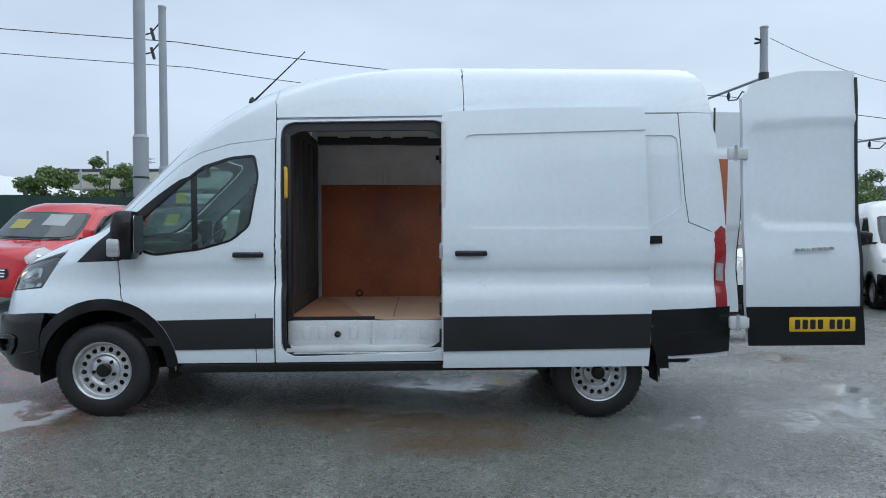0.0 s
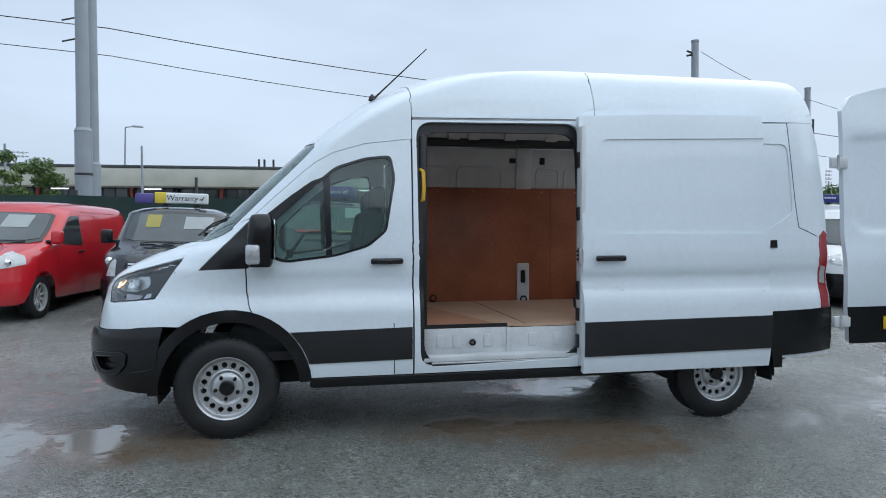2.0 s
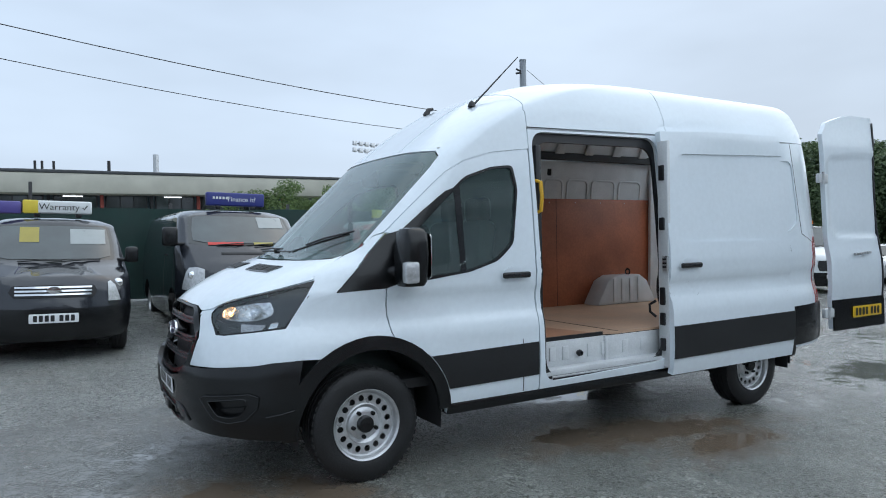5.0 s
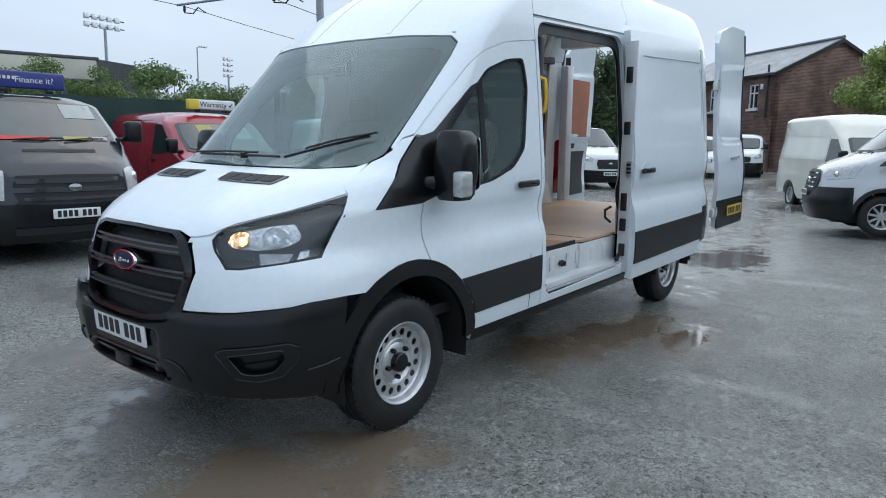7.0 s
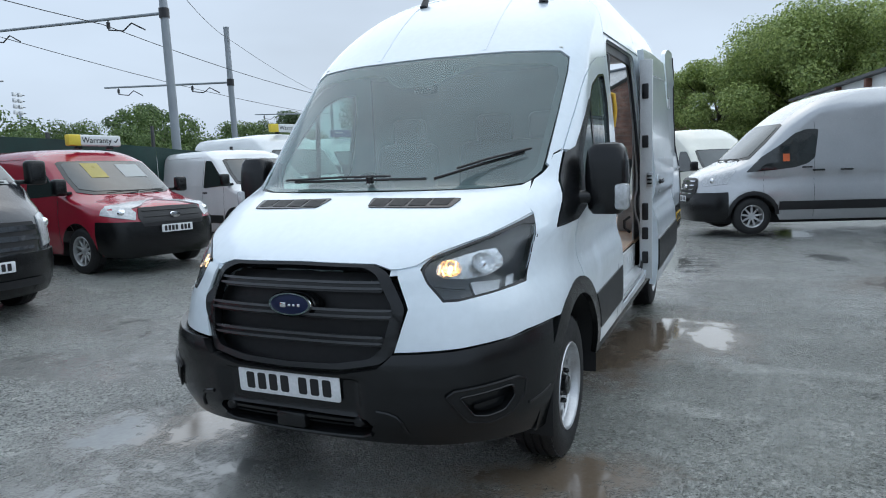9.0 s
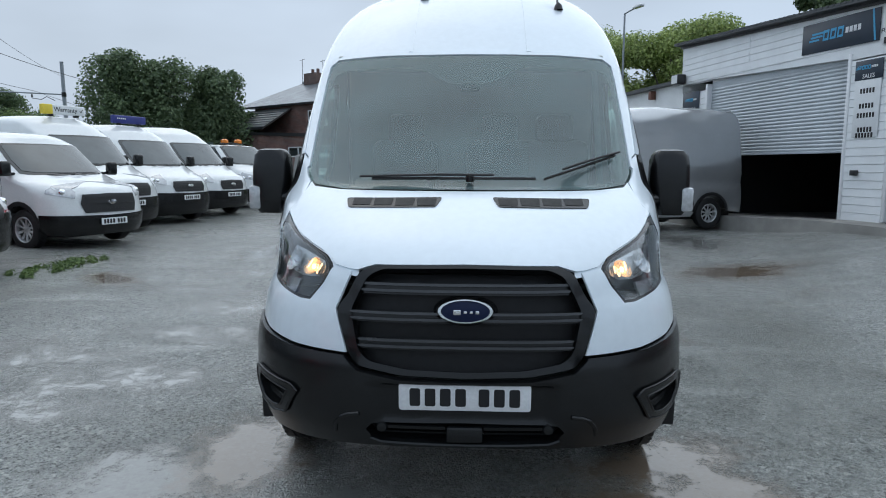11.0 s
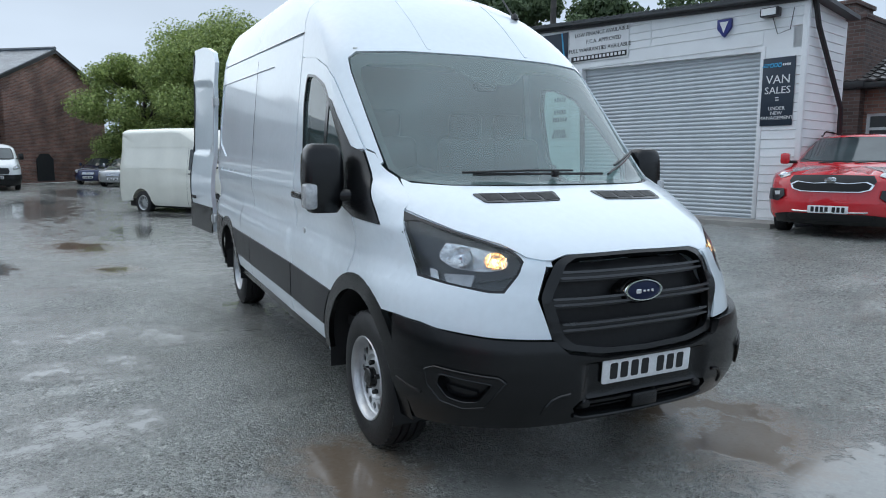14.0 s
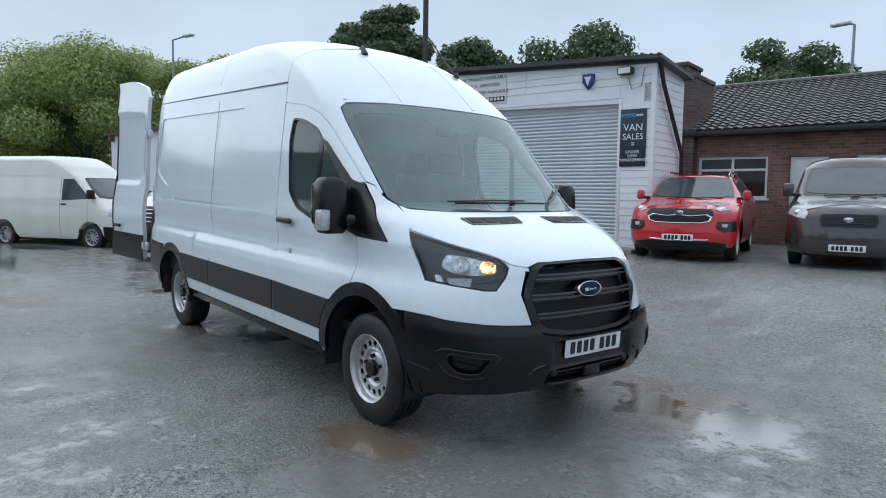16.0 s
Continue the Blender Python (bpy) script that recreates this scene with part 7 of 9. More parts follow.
BRICK = brickwork("red_brown_brick", (0.155, 0.078, 0.062), (0.19, 0.17, 0.16))
BRICK_G = brickwork("weathered_gable_brick", (0.20, 0.095, 0.072), (0.30, 0.27, 0.25))
BRICK_O = brickwork("brown_wet_brick", (0.23, 0.108, 0.080), (0.21, 0.19, 0.175))
BRICK_D = brickwork("dark_wet_brick", (0.11, 0.065, 0.055), (0.13, 0.12, 0.115))
SLATE = mat("wet_grey_slate", (0.13, 0.15, 0.17), 0.3, vary=0.25, scale=4, bump=0.15, bscale=18)
SLATES = brickwork("coursed_wet_slate", (0.15, 0.172, 0.197), (0.06, 0.066, 0.074))
SLATES.node_tree.nodes["Principled BSDF"].inputs["Roughness"].default_value = 0.32
TILE = mat("brown_concrete_tile", (0.062, 0.058, 0.056), 0.32, vary=0.3, scale=5, bump=0.1, obj=True)


def axes(px, py, dx, dy, z=0.0):
    """A frame with x along a wall, y out of it and z up."""
    k = math.hypot(dx, dy)
    dx, dy = dx / k, dy / k
    return Matrix(((dx, -dy, 0, px), (dy, dx, 0, py), (0, 0, 1, z), (0, 0, 0, 1)))


FACE_OUT = Euler((radians(90), 0, radians(180))).to_matrix().to_4x4()


def sign_words(text, size, u, out, z, material, parent, align="CENTER"):
    return words(text, size, Matrix.Translation((u, out, z)) @ FACE_OUT, material, parent, "lettering", align, 0.003)


# workshop with two roller shutters; u runs away from the free corner
WS = axes(4.92, -8.23, 3.88, 0.90, 0.12)
shop = empty("workshop", WS, "white weatherboarded workshop with roller shutters", "building")
ZR = lambda u: 4.05 + 0.046 * (u + 0.65)


def wall_part(name, u0, u1, z0, z1, parent=shop, thick=0.22):
    return part(name, box(u0, u1, -thick, 0.0, z0, z1), CLAD, parent)


wall = wall_part("wall", -0.65, 0.0, 0.05, 3.26)
walls = [(wall, -0.65, 0.0, 0.05, 3.26), (wall_part("wall", 4.0, 4.96, 0.0, 3.30), 4.0, 4.96, 0.0, 3.30), (wall_part("wall", 9.78, 11.0, -0.1, 3.30), 9.78, 11.0, -0.1, 3.30)]
w = part("wall", prism([(-0.65, 3.26), (0.0, 3.26), (0.0, 3.24), (4.0, 3.33), (4.96, 3.33), (4.96, 3.36), (9.78, 3.55), (11.0, 3.55), (11.0, 4.57), (-0.65, 4.02)], 0.22, lambda u, v, k: (u, -k, v)), CLAD, shop)
walls.append((w, -0.65, 11.0, 3.58, 4.56))
# boards
def plank(parent, u0, u1, z0, z1, zt=lambda u: 99):
    zb = min(z1, zt(u0) - 0.005, zt(u1) - 0.005) if zt(u0) < 50 else z1
    if zb - z0 < 0.05:
        return
    b = prism([(0.0, z0), (0.016, z0 + 0.006), (0.006, zb), (0.0, zb)], u1 - u0, lambda a, v, k: (u0 + k, a, v))
    part("board", b, CLAD, parent)


for parent, u0, u1, z0, z1 in walls[:3]:
    z = z0 + 0.03
    while z < z1 - 0.05:
        plank(parent, u0 + 0.02, u1 - 0.02, z, min(z + 0.146, z1))
        z += 0.151
z = 3.60
while z < 4.5:
    for a in np.arange(-0.64, 11.0, 2.9):
        b = min(a + 2.88, 10.98)
        if z + 0.1 < ZR(a):
            plank(w, a, b, z, z + 0.146, ZR)
    z += 0.151
for u0, u1, z0 in ((0.05, 3.95, 3.345), (5.01, 9.73, 3.56)):
    plank(w, u0, u1, z0, z0 + 0.22)


def shutter(u0, u1, z0, z1, tilt):
    """A roller shutter of curved slats in its frame."""
    s = part("roller_shutter", box(u0, u1, -0.16, -0.13, z0, z1 + 0.1), SHUT, shop, "grey steel roller shutter")
    n = int((z1 - z0) / 0.076)
    prof = [(0.0, 0.0), (0.012, 0.012), (0.018, 0.034), (0.012, 0.056), (0.0, 0.068)]
    slat = None
    for k in range(n):
        if slat is None:
            b = bmesh.new()
            rows = [[b.verts.new((u, p, q)) for p, q in prof] for u in (u0 + 0.01, u1 - 0.01)]
            for i in range(4):
                b.faces.new((rows[0][i], rows[1][i], rows[1][i + 1], rows[0][i + 1]))
            slat = part("slat", b, SHUT, s)
            slat.location = (0, -0.128, z0)
        else:
            o = slat.copy()
            scene.collection.objects.link(o)
            o.parent = s
            o.location = (0, -0.128, z0 + 0.076 * k)
    for u in (u0 - 0.03, u1 + 0.03):
        part("guide_rail", box(u - 0.04, u + 0.04, -0.17, 0.02, z0 if z0 < 1 else 0.1, z1 + 0.06, 0.006), FRAME_W, s)
    part("bottom_rail", box(u0, u1, -0.15, -0.09, z0 - 0.05, z0, 0.008), SHUT, s)
    return s


shutter(0.06, 3.94, 0.36, 3.26, 0.0)
shutter(5.02, 9.72, 1.66, 3.38, 0.0)
part("doorway_head", box(4.96, 9.78, -0.22, -0.17, 3.3, 3.6), CLAD, shop)
# the unlit bay's shade is put into its near-black walls and ceiling
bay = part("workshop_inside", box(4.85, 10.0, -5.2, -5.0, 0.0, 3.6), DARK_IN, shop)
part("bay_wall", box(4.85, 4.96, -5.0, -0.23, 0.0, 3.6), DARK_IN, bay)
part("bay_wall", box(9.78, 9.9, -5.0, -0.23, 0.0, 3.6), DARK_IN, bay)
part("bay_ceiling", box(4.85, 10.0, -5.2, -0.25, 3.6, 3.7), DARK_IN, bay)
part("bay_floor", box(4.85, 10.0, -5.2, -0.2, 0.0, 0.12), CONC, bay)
part("apron", prism([(-0.6, -0.3), (10.6, -0.5), (10.6, 0.10), (4.6, 0.345), (-0.6, 0.345)], 0.85, lambda u, v, k: (u, 0.75 - k, v)), CONC, shop)
# free end wall
end = part("end_wall", prism([(-0.22, 0.05), (-1.6, 0.05), (-1.6, 3.88), (-0.0, 4.02), (-0.0, 0.05)], 0.2, lambda a, v, k: (-0.65 + k, a, v)), CLAD, shop)
z = 0.1
while z < 3.9:
    b = prism([(0.0, z), (0.016, z + 0.006), (0.006, z + 0.146), (0.0, z + 0.146)], 1.58, lambda a, v, k: (-0.65 - a, -1.6 + k, v))
    part("board", b, CLAD, end)
    z += 0.151
part("corner_trim", box(-0.69, -0.60, -0.06, 0.03, 0.05, 4.03, 0.01), FRAME_W, shop)
part("roof", prism([(-0.85, 4.03), (1.3, 4.132), (1.3, 4.202), (-0.85, 4.10)], 1.95, lambda u, v, k: (u, 0.22 - k, v - 0.085 * k)), ROOFM, shop, "dark sheet roof")
part("roof", prism([(1.3, 4.132), (11.1, 4.60), (11.1, 4.67), (1.3, 4.202)], 7.8, lambda u, v, k: (u, 0.22 - k, v - 0.085 * k)), ROOFM, shop)
part("back_wall", box(-0.65, 1.3, -1.72, -1.6, 0.0, 3.86), CLAD, shop)
part("back_wall", box(1.3, 1.5, -7.4, -1.73, 0.0, 3.6), CLAD, shop)
part("back_wall", box(1.5, 11.0, -7.5, -7.3, 0.0, 3.6), CLAD, shop)
for k in range(78):
    u = -0.8 + 0.152 * k
    part("roof_rib", prism([(u - 0.035, 0), (u + 0.035, 0), (u + 0.02, 0.035), (u - 0.02, 0.035)], 1.9, lambda a, v, d: (a, 0.235 - d, ZR(a) + 0.04 + v - 0.085 * d)), ROOFM, shop)
part("fascia", prism([(-0.8, 3.96), (11.05, 4.52), (11.05, 4.58), (-0.8, 4.02)], 0.03, lambda u, v, k: (u, 0.02 + k, v)), LEAD, shop)
part("downpipe", tube([(-0.72, -0.10, 4.0), (-0.74, -0.25, 3.6), (-0.74, -1.45, 2.3), (-0.74, -1.5, 0.1)], 0.045, 8), LEAD, shop)
# lower white store further along
low = empty("white_store", WS, "low white rendered store beside the workshop", "building")
part("wall", prism([(11.02, -0.3), (21.4, -0.3), (21.4, 3.55), (11.02, 3.62)], 4.0, lambda u, v, k: (u, -k - 0.05, v)), CLAD, low)
part("roof_edge", prism([(11.02, 3.62), (21.6, 3.55), (21.6, 3.64), (11.02, 3.71)], 4.3, lambda u, v, k: (u, 0.15 - k, v)), ROOFM, low)
for u in (12.6, 14.8, 17.0, 19.2, 21.2):
    part("rafter_end", box(u - 0.08, u + 0.08, -0.04, 0.12, 3.32, 3.56, 0.01), mat("red_brown_timber", (0.16, 0.07, 0.05), 0.7), low)
lamp = part("floodlight", box(10.7, 11.05, 0.05, 0.30, 3.55, 3.82, 0.03), LEAD, shop, "black floodlight")
part("lamp_glass", box(10.73, 11.02, 0.30, 0.308, 3.58, 3.79), PAPER, lamp)
l2 = part("floodlight", box(-0.25, 0.05, 0.03, 0.2, 3.78, 3.93, 0.02), LEAD, shop, "small floodlight")
part("lamp_glass", box(-0.22, 0.02, 0.2, 0.206, 3.80, 3.91), PAPER, l2)
part("cable", tube([(-0.1, 0.03, 3.8), (-0.2, 0.035, 3.5), (-0.4, 0.03, 3.55), (-0.45, 0.03, 3.9)], 0.006, 5), LEAD, shop)
shield = part("alarm_box", prism([(-0.13, 0.16), (0.13, 0.16), (0.13, 0.0), (0.0, -0.16), (-0.13, 0.0)], 0.07, lambda u, v, k: (0.73 + u, 0.02 + k, 3.72 + v), 0.01), SIGN_BLUE, shop, "blue alarm box")
part("alarm_face", prism([(-0.08, 0.1), (0.08, 0.1), (0.0, -0.09)], 0.004, lambda u, v, k: (0.73 + u, 0.092 + k, 3.73 + v)), PAPER, shield)
part("wall_socket", box(4.58, 4.72, 0.02, 0.09, 1.18, 1.28, 0.01), LEAD, shop)


def board(name, label, u0, u1, z0, z1, material, slope=0.0):
    ob = empty(name, WS, label, "sign", "signs on the workshop")
    part("panel", prism([(u0, z0), (u1, z0 + slope), (u1, z1 + slope), (u0, z1)], 0.012, lambda u, v, k: (u, 0.022 + k, v), 0.002), material, ob)
    return ob


def emblem(ob, u, z, s):
    """The firm's mark as plain shapes: speed stripes, pale blocks, short bars."""
    for k, wd in enumerate((0.62, 0.52, 0.44)):
        part("stripe", prism([(u + s * (0.95 - wd + 0.06 * k), z + s * (0.10 - 0.1 * k)), (u + s * (0.95 + 0.06 * k), z + s * (0.10 - 0.1 * k)), (u + s * (0.97 + 0.06 * k), z + s * (0.16 - 0.1 * k)), (u + s * (0.97 - wd + 0.06 * k), z + s * (0.16 - 0.1 * k))], 0.004, lambda a, v, k2: (a, 0.034 + k2, v)), SKYB, ob)
    for k in range(3):
        a = u + s * (0.34 - 0.30 * k)
        part("block", prism([(a - s * 0.11, z - s * 0.14), (a + s * 0.13, z - s * 0.14), (a + s * 0.10, z + s * 0.18), (a - s * 0.14, z + s * 0.18)], 0.004, lambda b, v, k2: (b, 0.039 + k2, v), holes=[[(a - s * 0.06, z - s * 0.07), (a + s * 0.07, z - s * 0.07), (a + s * 0.05, z + s * 0.10), (a - s * 0.08, z + s * 0.10)]]), SKYB, ob)
    for k in range(4):
        a = u + s * (-0.52 - 0.16 * k)
        part("bar", box(a - s * 0.055, a + s * 0.055, 0.034, 0.04, z - s * 0.06, z + s * 0.11), SIGN_W, ob)


s = board("sign_board", "long navy sign with a blue striped emblem", 4.33, 6.29, 3.58, 4.16, NAVY_S, 0.03)
emblem(s, 5.42, 3.89, 0.62)
part("edge_stripe", prism([(4.40, 3.60), (4.44, 3.60), (4.52, 4.16), (4.48, 4.16)], 0.004, lambda a, v, k: (a, 0.034 + k, v)), SKYB, s)
s = board("sign_board", "white finance notice board with black lettering", 2.76, 4.27, 3.46, 4.13, SIGN_W, 0.03)
sign_words("LOW FINANCE AVAILABLE", 0.115, 3.45, 0.036, 4.045, INK, s)
sign_words("F.C.A. APPROVED", 0.115, 3.38, 0.036, 3.885, INK, s)
sign_words("FULL WARRANTIES AVAILABLE", 0.115, 3.50, 0.036, 3.725, INK, s)
part("number_strip", box(2.80, 4.22, 0.034, 0.038, 3.50, 3.61), INK, s)
for k in range(14):
    part("bar", box(2.84 + 0.096 * k, 2.90 + 0.096 * k, 0.038, 0.041, 3.53, 3.59), SIGN_W, s)
s = board("sign_board", "small navy sales sign over a white contact board", 4.19, 4.82, 2.92, 3.27, NAVY_S)
emblem(s, 4.55, 3.14, 0.23)
sign_words("SALES", 0.11, 4.50, 0.036, 2.98, SIGN_W, s)
s = board("sign_board", "white contact board with unreadable numbers as bars", 4.21, 4.80, 1.88, 2.915, SIGN_W)
for z, n in ((2.72, 5), (2.45, 5), (2.28, 6), (2.02, 5), (1.92, 6)):
    for k in range(n):
        part("bar", box(4.505 + 0.07 * (k - n / 2) + 0.012, 4.505 + 0.07 * (k - n / 2) + 0.058, 0.034, 0.037, z - 0.045, z + 0.045), INK, s)
s = board("sign_board", "tall navy van sales sign", -0.53, 0.01, 1.97, 3.11, NAVY_S)
emblem(s, -0.22, 2.98, 0.22)
sign_words("VAN", 0.20, -0.26, 0.036, 2.74, SIGN_W, s)
sign_words("SALES", 0.17, -0.26, 0.036, 2.56, SIGN_W, s)
for z in (2.44, 2.40):
    part("bar", box(-0.29, -0.23, 0.034, 0.037, z - 0.008, z + 0.008), SIGN_W, s)
for t, z in (("UNDER", 2.26), ("NEW", 2.18), ("MANAGEMENT", 2.10)):
    sign_words(t, 0.085, -0.26, 0.036, z, SIGN_W, s)
s = board("sign_board", "navy van sign by the second shutter", 10.05, 10.85, 2.6, 3.32, NAVY_S)
emblem(s, 10.45, 3.1, 0.26)
sign_words("VAN", 0.24, 10.45, 0.036, 2.82, SIGN_W, s)

# brick offices
OF = axes(5.0, -13.0, 3.88, 0.90, 0.17)
office = empty("offices", OF, "single-storey brick offices with a tiled roof", "building")


def pierced(outline, holes, thick, material, parent, name="wall", out=0.0):
    return part(name, prism(outline, thick, lambda u, v, k: (u, out - k, v), holes=holes), material, parent)


ow = pierced([(-14, 0.2), (1.9, 0.2), (1.9, 3.0), (-14, 3.0)], [[(-0.75, 1.33), (0.9, 1.33), (0.9, 2.36), (-0.75, 2.36)], [(-2.05, 0.3), (-1.21, 0.3), (-1.21, 2.34), (-2.05, 2.34)], [(-4.2, 1.6), (-2.6, 1.6), (-2.6, 2.33), (-4.2, 2.33)]], 0.25, BRICK_O, office)


def casement(parent, u0, u1, z0, z1, out, panes, transom=True, material=FRAME_W):
    f = part("window", prism([(u0, z0), (u1, z0), (u1, z1), (u0, z1)], 0.07, lambda u, v, k: (u, out - k, v), holes=[[(u0 + 0.06, z0 + 0.06), (u1 - 0.06, z0 + 0.06), (u1 - 0.06, z1 - 0.06), (u0 + 0.06, z1 - 0.06)]]), material, parent, "white framed window")
    part("pane", box(u0 + 0.05, u1 - 0.05, out - 0.05, out - 0.042, z0 + 0.05, z1 - 0.05), ROOMGLASS, f)
    for k in range(1, panes):
        u = u0 + (u1 - u0) * k / panes
        part("mullion", box(u - 0.03, u + 0.03, out - 0.06, out + 0.004, z0 + 0.06, z1 - 0.06, 0.004), material, f)
    if transom:
        z = z0 + (z1 - z0) * 0.68
        part("transom", box(u0 + 0.06, u1 - 0.06, out - 0.06, out + 0.004, z - 0.03, z + 0.03, 0.004), material, f)
    part("sill", box(u0 - 0.05, u1 + 0.05, out - 0.06, out + 0.08, z0 - 0.05, z0, 0.008), material, f)
    return f


casement(office, -0.75, 0.9, 1.33, 2.36, -0.05, 2)
for k in range(12):
    part("security_bar", tube([(-0.65 + 0.13 * k, -0.13, 1.38), (-0.65 + 0.13 * k, -0.13, 2.0)], 0.008, 5), FRAME_W, office)
casement(office, -4.2, -2.6, 1.6, 2.33, -0.05, 3, False)
d = part("door", box(-2.03, -1.23, -0.14, -0.08, 0.3, 2.32), FRAME_W, office, "white door")
part("door_panel", box(-1.91, -1.35, -0.085, -0.07, 1.3, 2.25, 0.01), FRAME_W, d)
part("door_panel", box(-1.91, -1.35, -0.085, -0.07, 0.45, 1.1, 0.01), FRAME_W, d)
part("gutter", box(-14, 1.9, 0.02, 0.42, 2.86, 3.0, 0.03), LEAD, office)
part("roof_deck", prism([(0.40, 2.98), (-3.6, 4.62), (-3.6, 4.52), (0.40, 2.88)], 15.9, lambda a, v, k: (-14 + k, a, v)), ROOFM, office, "brown tiled roof")
part("ridge", tube([(-14, -3.6, 4.66), (1.9, -3.6, 4.66)], 0.09, 8), TILE, office)
nb = part("notice_board", box(0.98, 1.75, 0.0, 0.06, 1.35, 2.2, 0.01), LEAD, office, "glazed notice board with papers")
for u, z, w_, h_ in ((1.02, 1.7, 0.15, 0.24), (1.2, 1.85, 0.15, 0.24), (1.2, 1.5, 0.15, 0.24), (1.38, 1.75, 0.15, 0.24), (1.56, 1.85, 0.14, 0.2), (1.02, 2.02, 0.15, 0.12)):
    part("notice", box(u, u + w_, 0.06, 0.064, z, z + h_), PAPER, nb)
stack = empty("chimney_stack", OF, "dark brick chimney stack beside the workshop", "chimney")
part("shaft", box(0.95, 1.6, -1.2, 0.3, 0.2, 4.35), BRICK_D, stack)
part("upper_shaft", box(1.25, 1.6, -1.0, 0.1, 4.35, 4.75), BRICK_D, stack)
part("cap", box(0.92, 1.3, -1.25, 0.35, 4.33, 4.45, 0.02), BRICK_D, stack)
part("cap", box(1.2, 1.64, -1.05, 0.15, 4.7, 4.8, 0.02), BRICK_D, stack)
part("ledge", box(0.85, 1.7, 0.28, 0.45, 2.88, 3.02, 0.02), LEAD, stack)

# brick house at the far end
HOUSE = axes(38.4, 6.5, -0.62, -0.79, 0.55)
house = empty("brick_house", HOUSE, "two-storey red brick house with a slate roof", "house")
# local x runs towards the near corner: the long wall lies at x from -12 to 0, the gable turns back along the depth
DEEP = -1 if (HOUSE.to_3x3() @ Vector((0, 1, 0))).x < 0 else 1
def inn(a):
    return DEEP * a
part("wall", prism([(-12, 0), (0, 0), (0, 5.25), (-12, 5.25)], 0.3, lambda u, v, k: (u, inn(k), v), holes=[[(-5.95, 3.25), (-5.2, 3.25), (-5.2, 4.62), (-5.95, 4.62)], [(-2.2, 3.25), (-1.4, 3.25), (-1.4, 4.62), (-2.2, 4.62)]]), BRICK, house)
part("gable", prism([(0, -0.3), (7.9, -0.3), (7.9, 5.25), (3.95, 7.05), (0, 5.25)], 0.3, lambda a, v, k: (-k, inn(a), v)), BRICK_G, house)
for u0, u1 in ((-5.95, -5.2), (-2.2, -1.4)):
    f = part("window", prism([(u0, 3.25), (u1, 3.25), (u1, 4.62), (u0, 4.62)], 0.08, lambda u, v, k: (u, inn(0.05 + k), v), holes=[[(u0 + 0.07, 3.32), (u1 - 0.07, 3.32), (u1 - 0.07, 4.55), (u0 + 0.07, 4.55)]]), FRAME_W, house, "white framed window")
    part("pane", prism([(u0, 3.25), (u1, 3.25), (u1, 4.62), (u0, 4.62)], 0.01, lambda u, v, k: (u, inn(0.11 + k), v)), ROOMGLASS, f)
    um = (u0 + u1) / 2
    part("mullion", prism([(um - 0.035, 3.3), (um + 0.035, 3.3), (um + 0.035, 4.57), (um - 0.035, 4.57)], 0.05, lambda u, v, k: (u, inn(0.04 + k), v)), FRAME_W, f)
    part("transom", prism([(u0 + 0.05, 4.1), (u1 - 0.05, 4.1), (u1 - 0.05, 4.17), (u0 + 0.05, 4.17)], 0.05, lambda u, v, k: (u, inn(0.045 + k), v)), FRAME_W, f)
    part("sill", prism([(u0 - 0.08, 3.13), (u1 + 0.08, 3.13), (u1 + 0.08, 3.25), (u0 - 0.08, 3.25)], 0.2, lambda u, v, k: (u, inn(-0.08 + k), v)), FRAME_W, f)
part("roof", prism([(-0.25, 5.14), (3.95, 7.16), (3.95, 7.04), (-0.25, 5.02)], 11.6, lambda a, v, k: (0.15 - k, inn(a), v)), SLATES, house, "wet grey slate roof")
part("roof", prism([(8.15, 5.14), (3.95, 7.16), (3.95, 7.04), (8.15, 5.02)], 11.6, lambda a, v, k: (0.15 - k, inn(a), v)), SLATES, house)
hip = bmesh.new()
hv = [hip.verts.new(q) for q in ((-11.4, inn(3.95), 7.16), (-11.4, inn(-0.25), 5.14), (-14.2, inn(-0.25), 5.14), (-14.2, inn(8.15), 5.14), (-11.4, inn(8.15), 5.14))]
for q in ((0, 1, 2), (0, 2, 3), (0, 3, 4), (1, 4, 3, 2)):
    hip.faces.new([hv[k] for k in q])
part("hip", hip, SLATES, house)
part("ridge", tube([(0.18, inn(3.95), 7.19), (-11.4, inn(3.95), 7.19)], 0.11, 8), SLATE, house)
part("barge_board", prism([(-0.28, 5.08), (3.95, 7.12), (8.2, 5.08), (8.2, 4.9), (3.95, 6.92), (-0.28, 4.9)], 0.05, lambda a, v, k: (0.16 + k, inn(a), v)), LEAD, house)
part("gutter", prism([(-14, 5.0), (0.1, 5.0), (0.1, 5.12), (-14, 5.12)], 0.12, lambda u, v, k: (u, inn(-0.28 + k), v)), LEAD, house)
ck = part("chimney", box(-10.6, -9.2, *sorted((inn(3.4), inn(4.5))), 6.3, 7.75), BRICK_D, house, "brick chimney")
for u in (-10.2, -9.6):
    part("chimney_pot", tube([(u, inn(3.95), 7.75), (u, inn(3.95), 8.1)], 0.12, 8), BRICK, ck)
for u, h in ((-11.0, 8.9), (-8.6, 8.6)):
    part("aerial", tube([(u, inn(3.6), 6.6), (u, inn(3.6), h)], 0.02, 5), LEAD, house)
    part("aerial", tube([(u - 0.3, inn(3.6), h - 0.1), (u + 0.3, inn(3.6), h - 0.05)], 0.015, 5), LEAD, house)
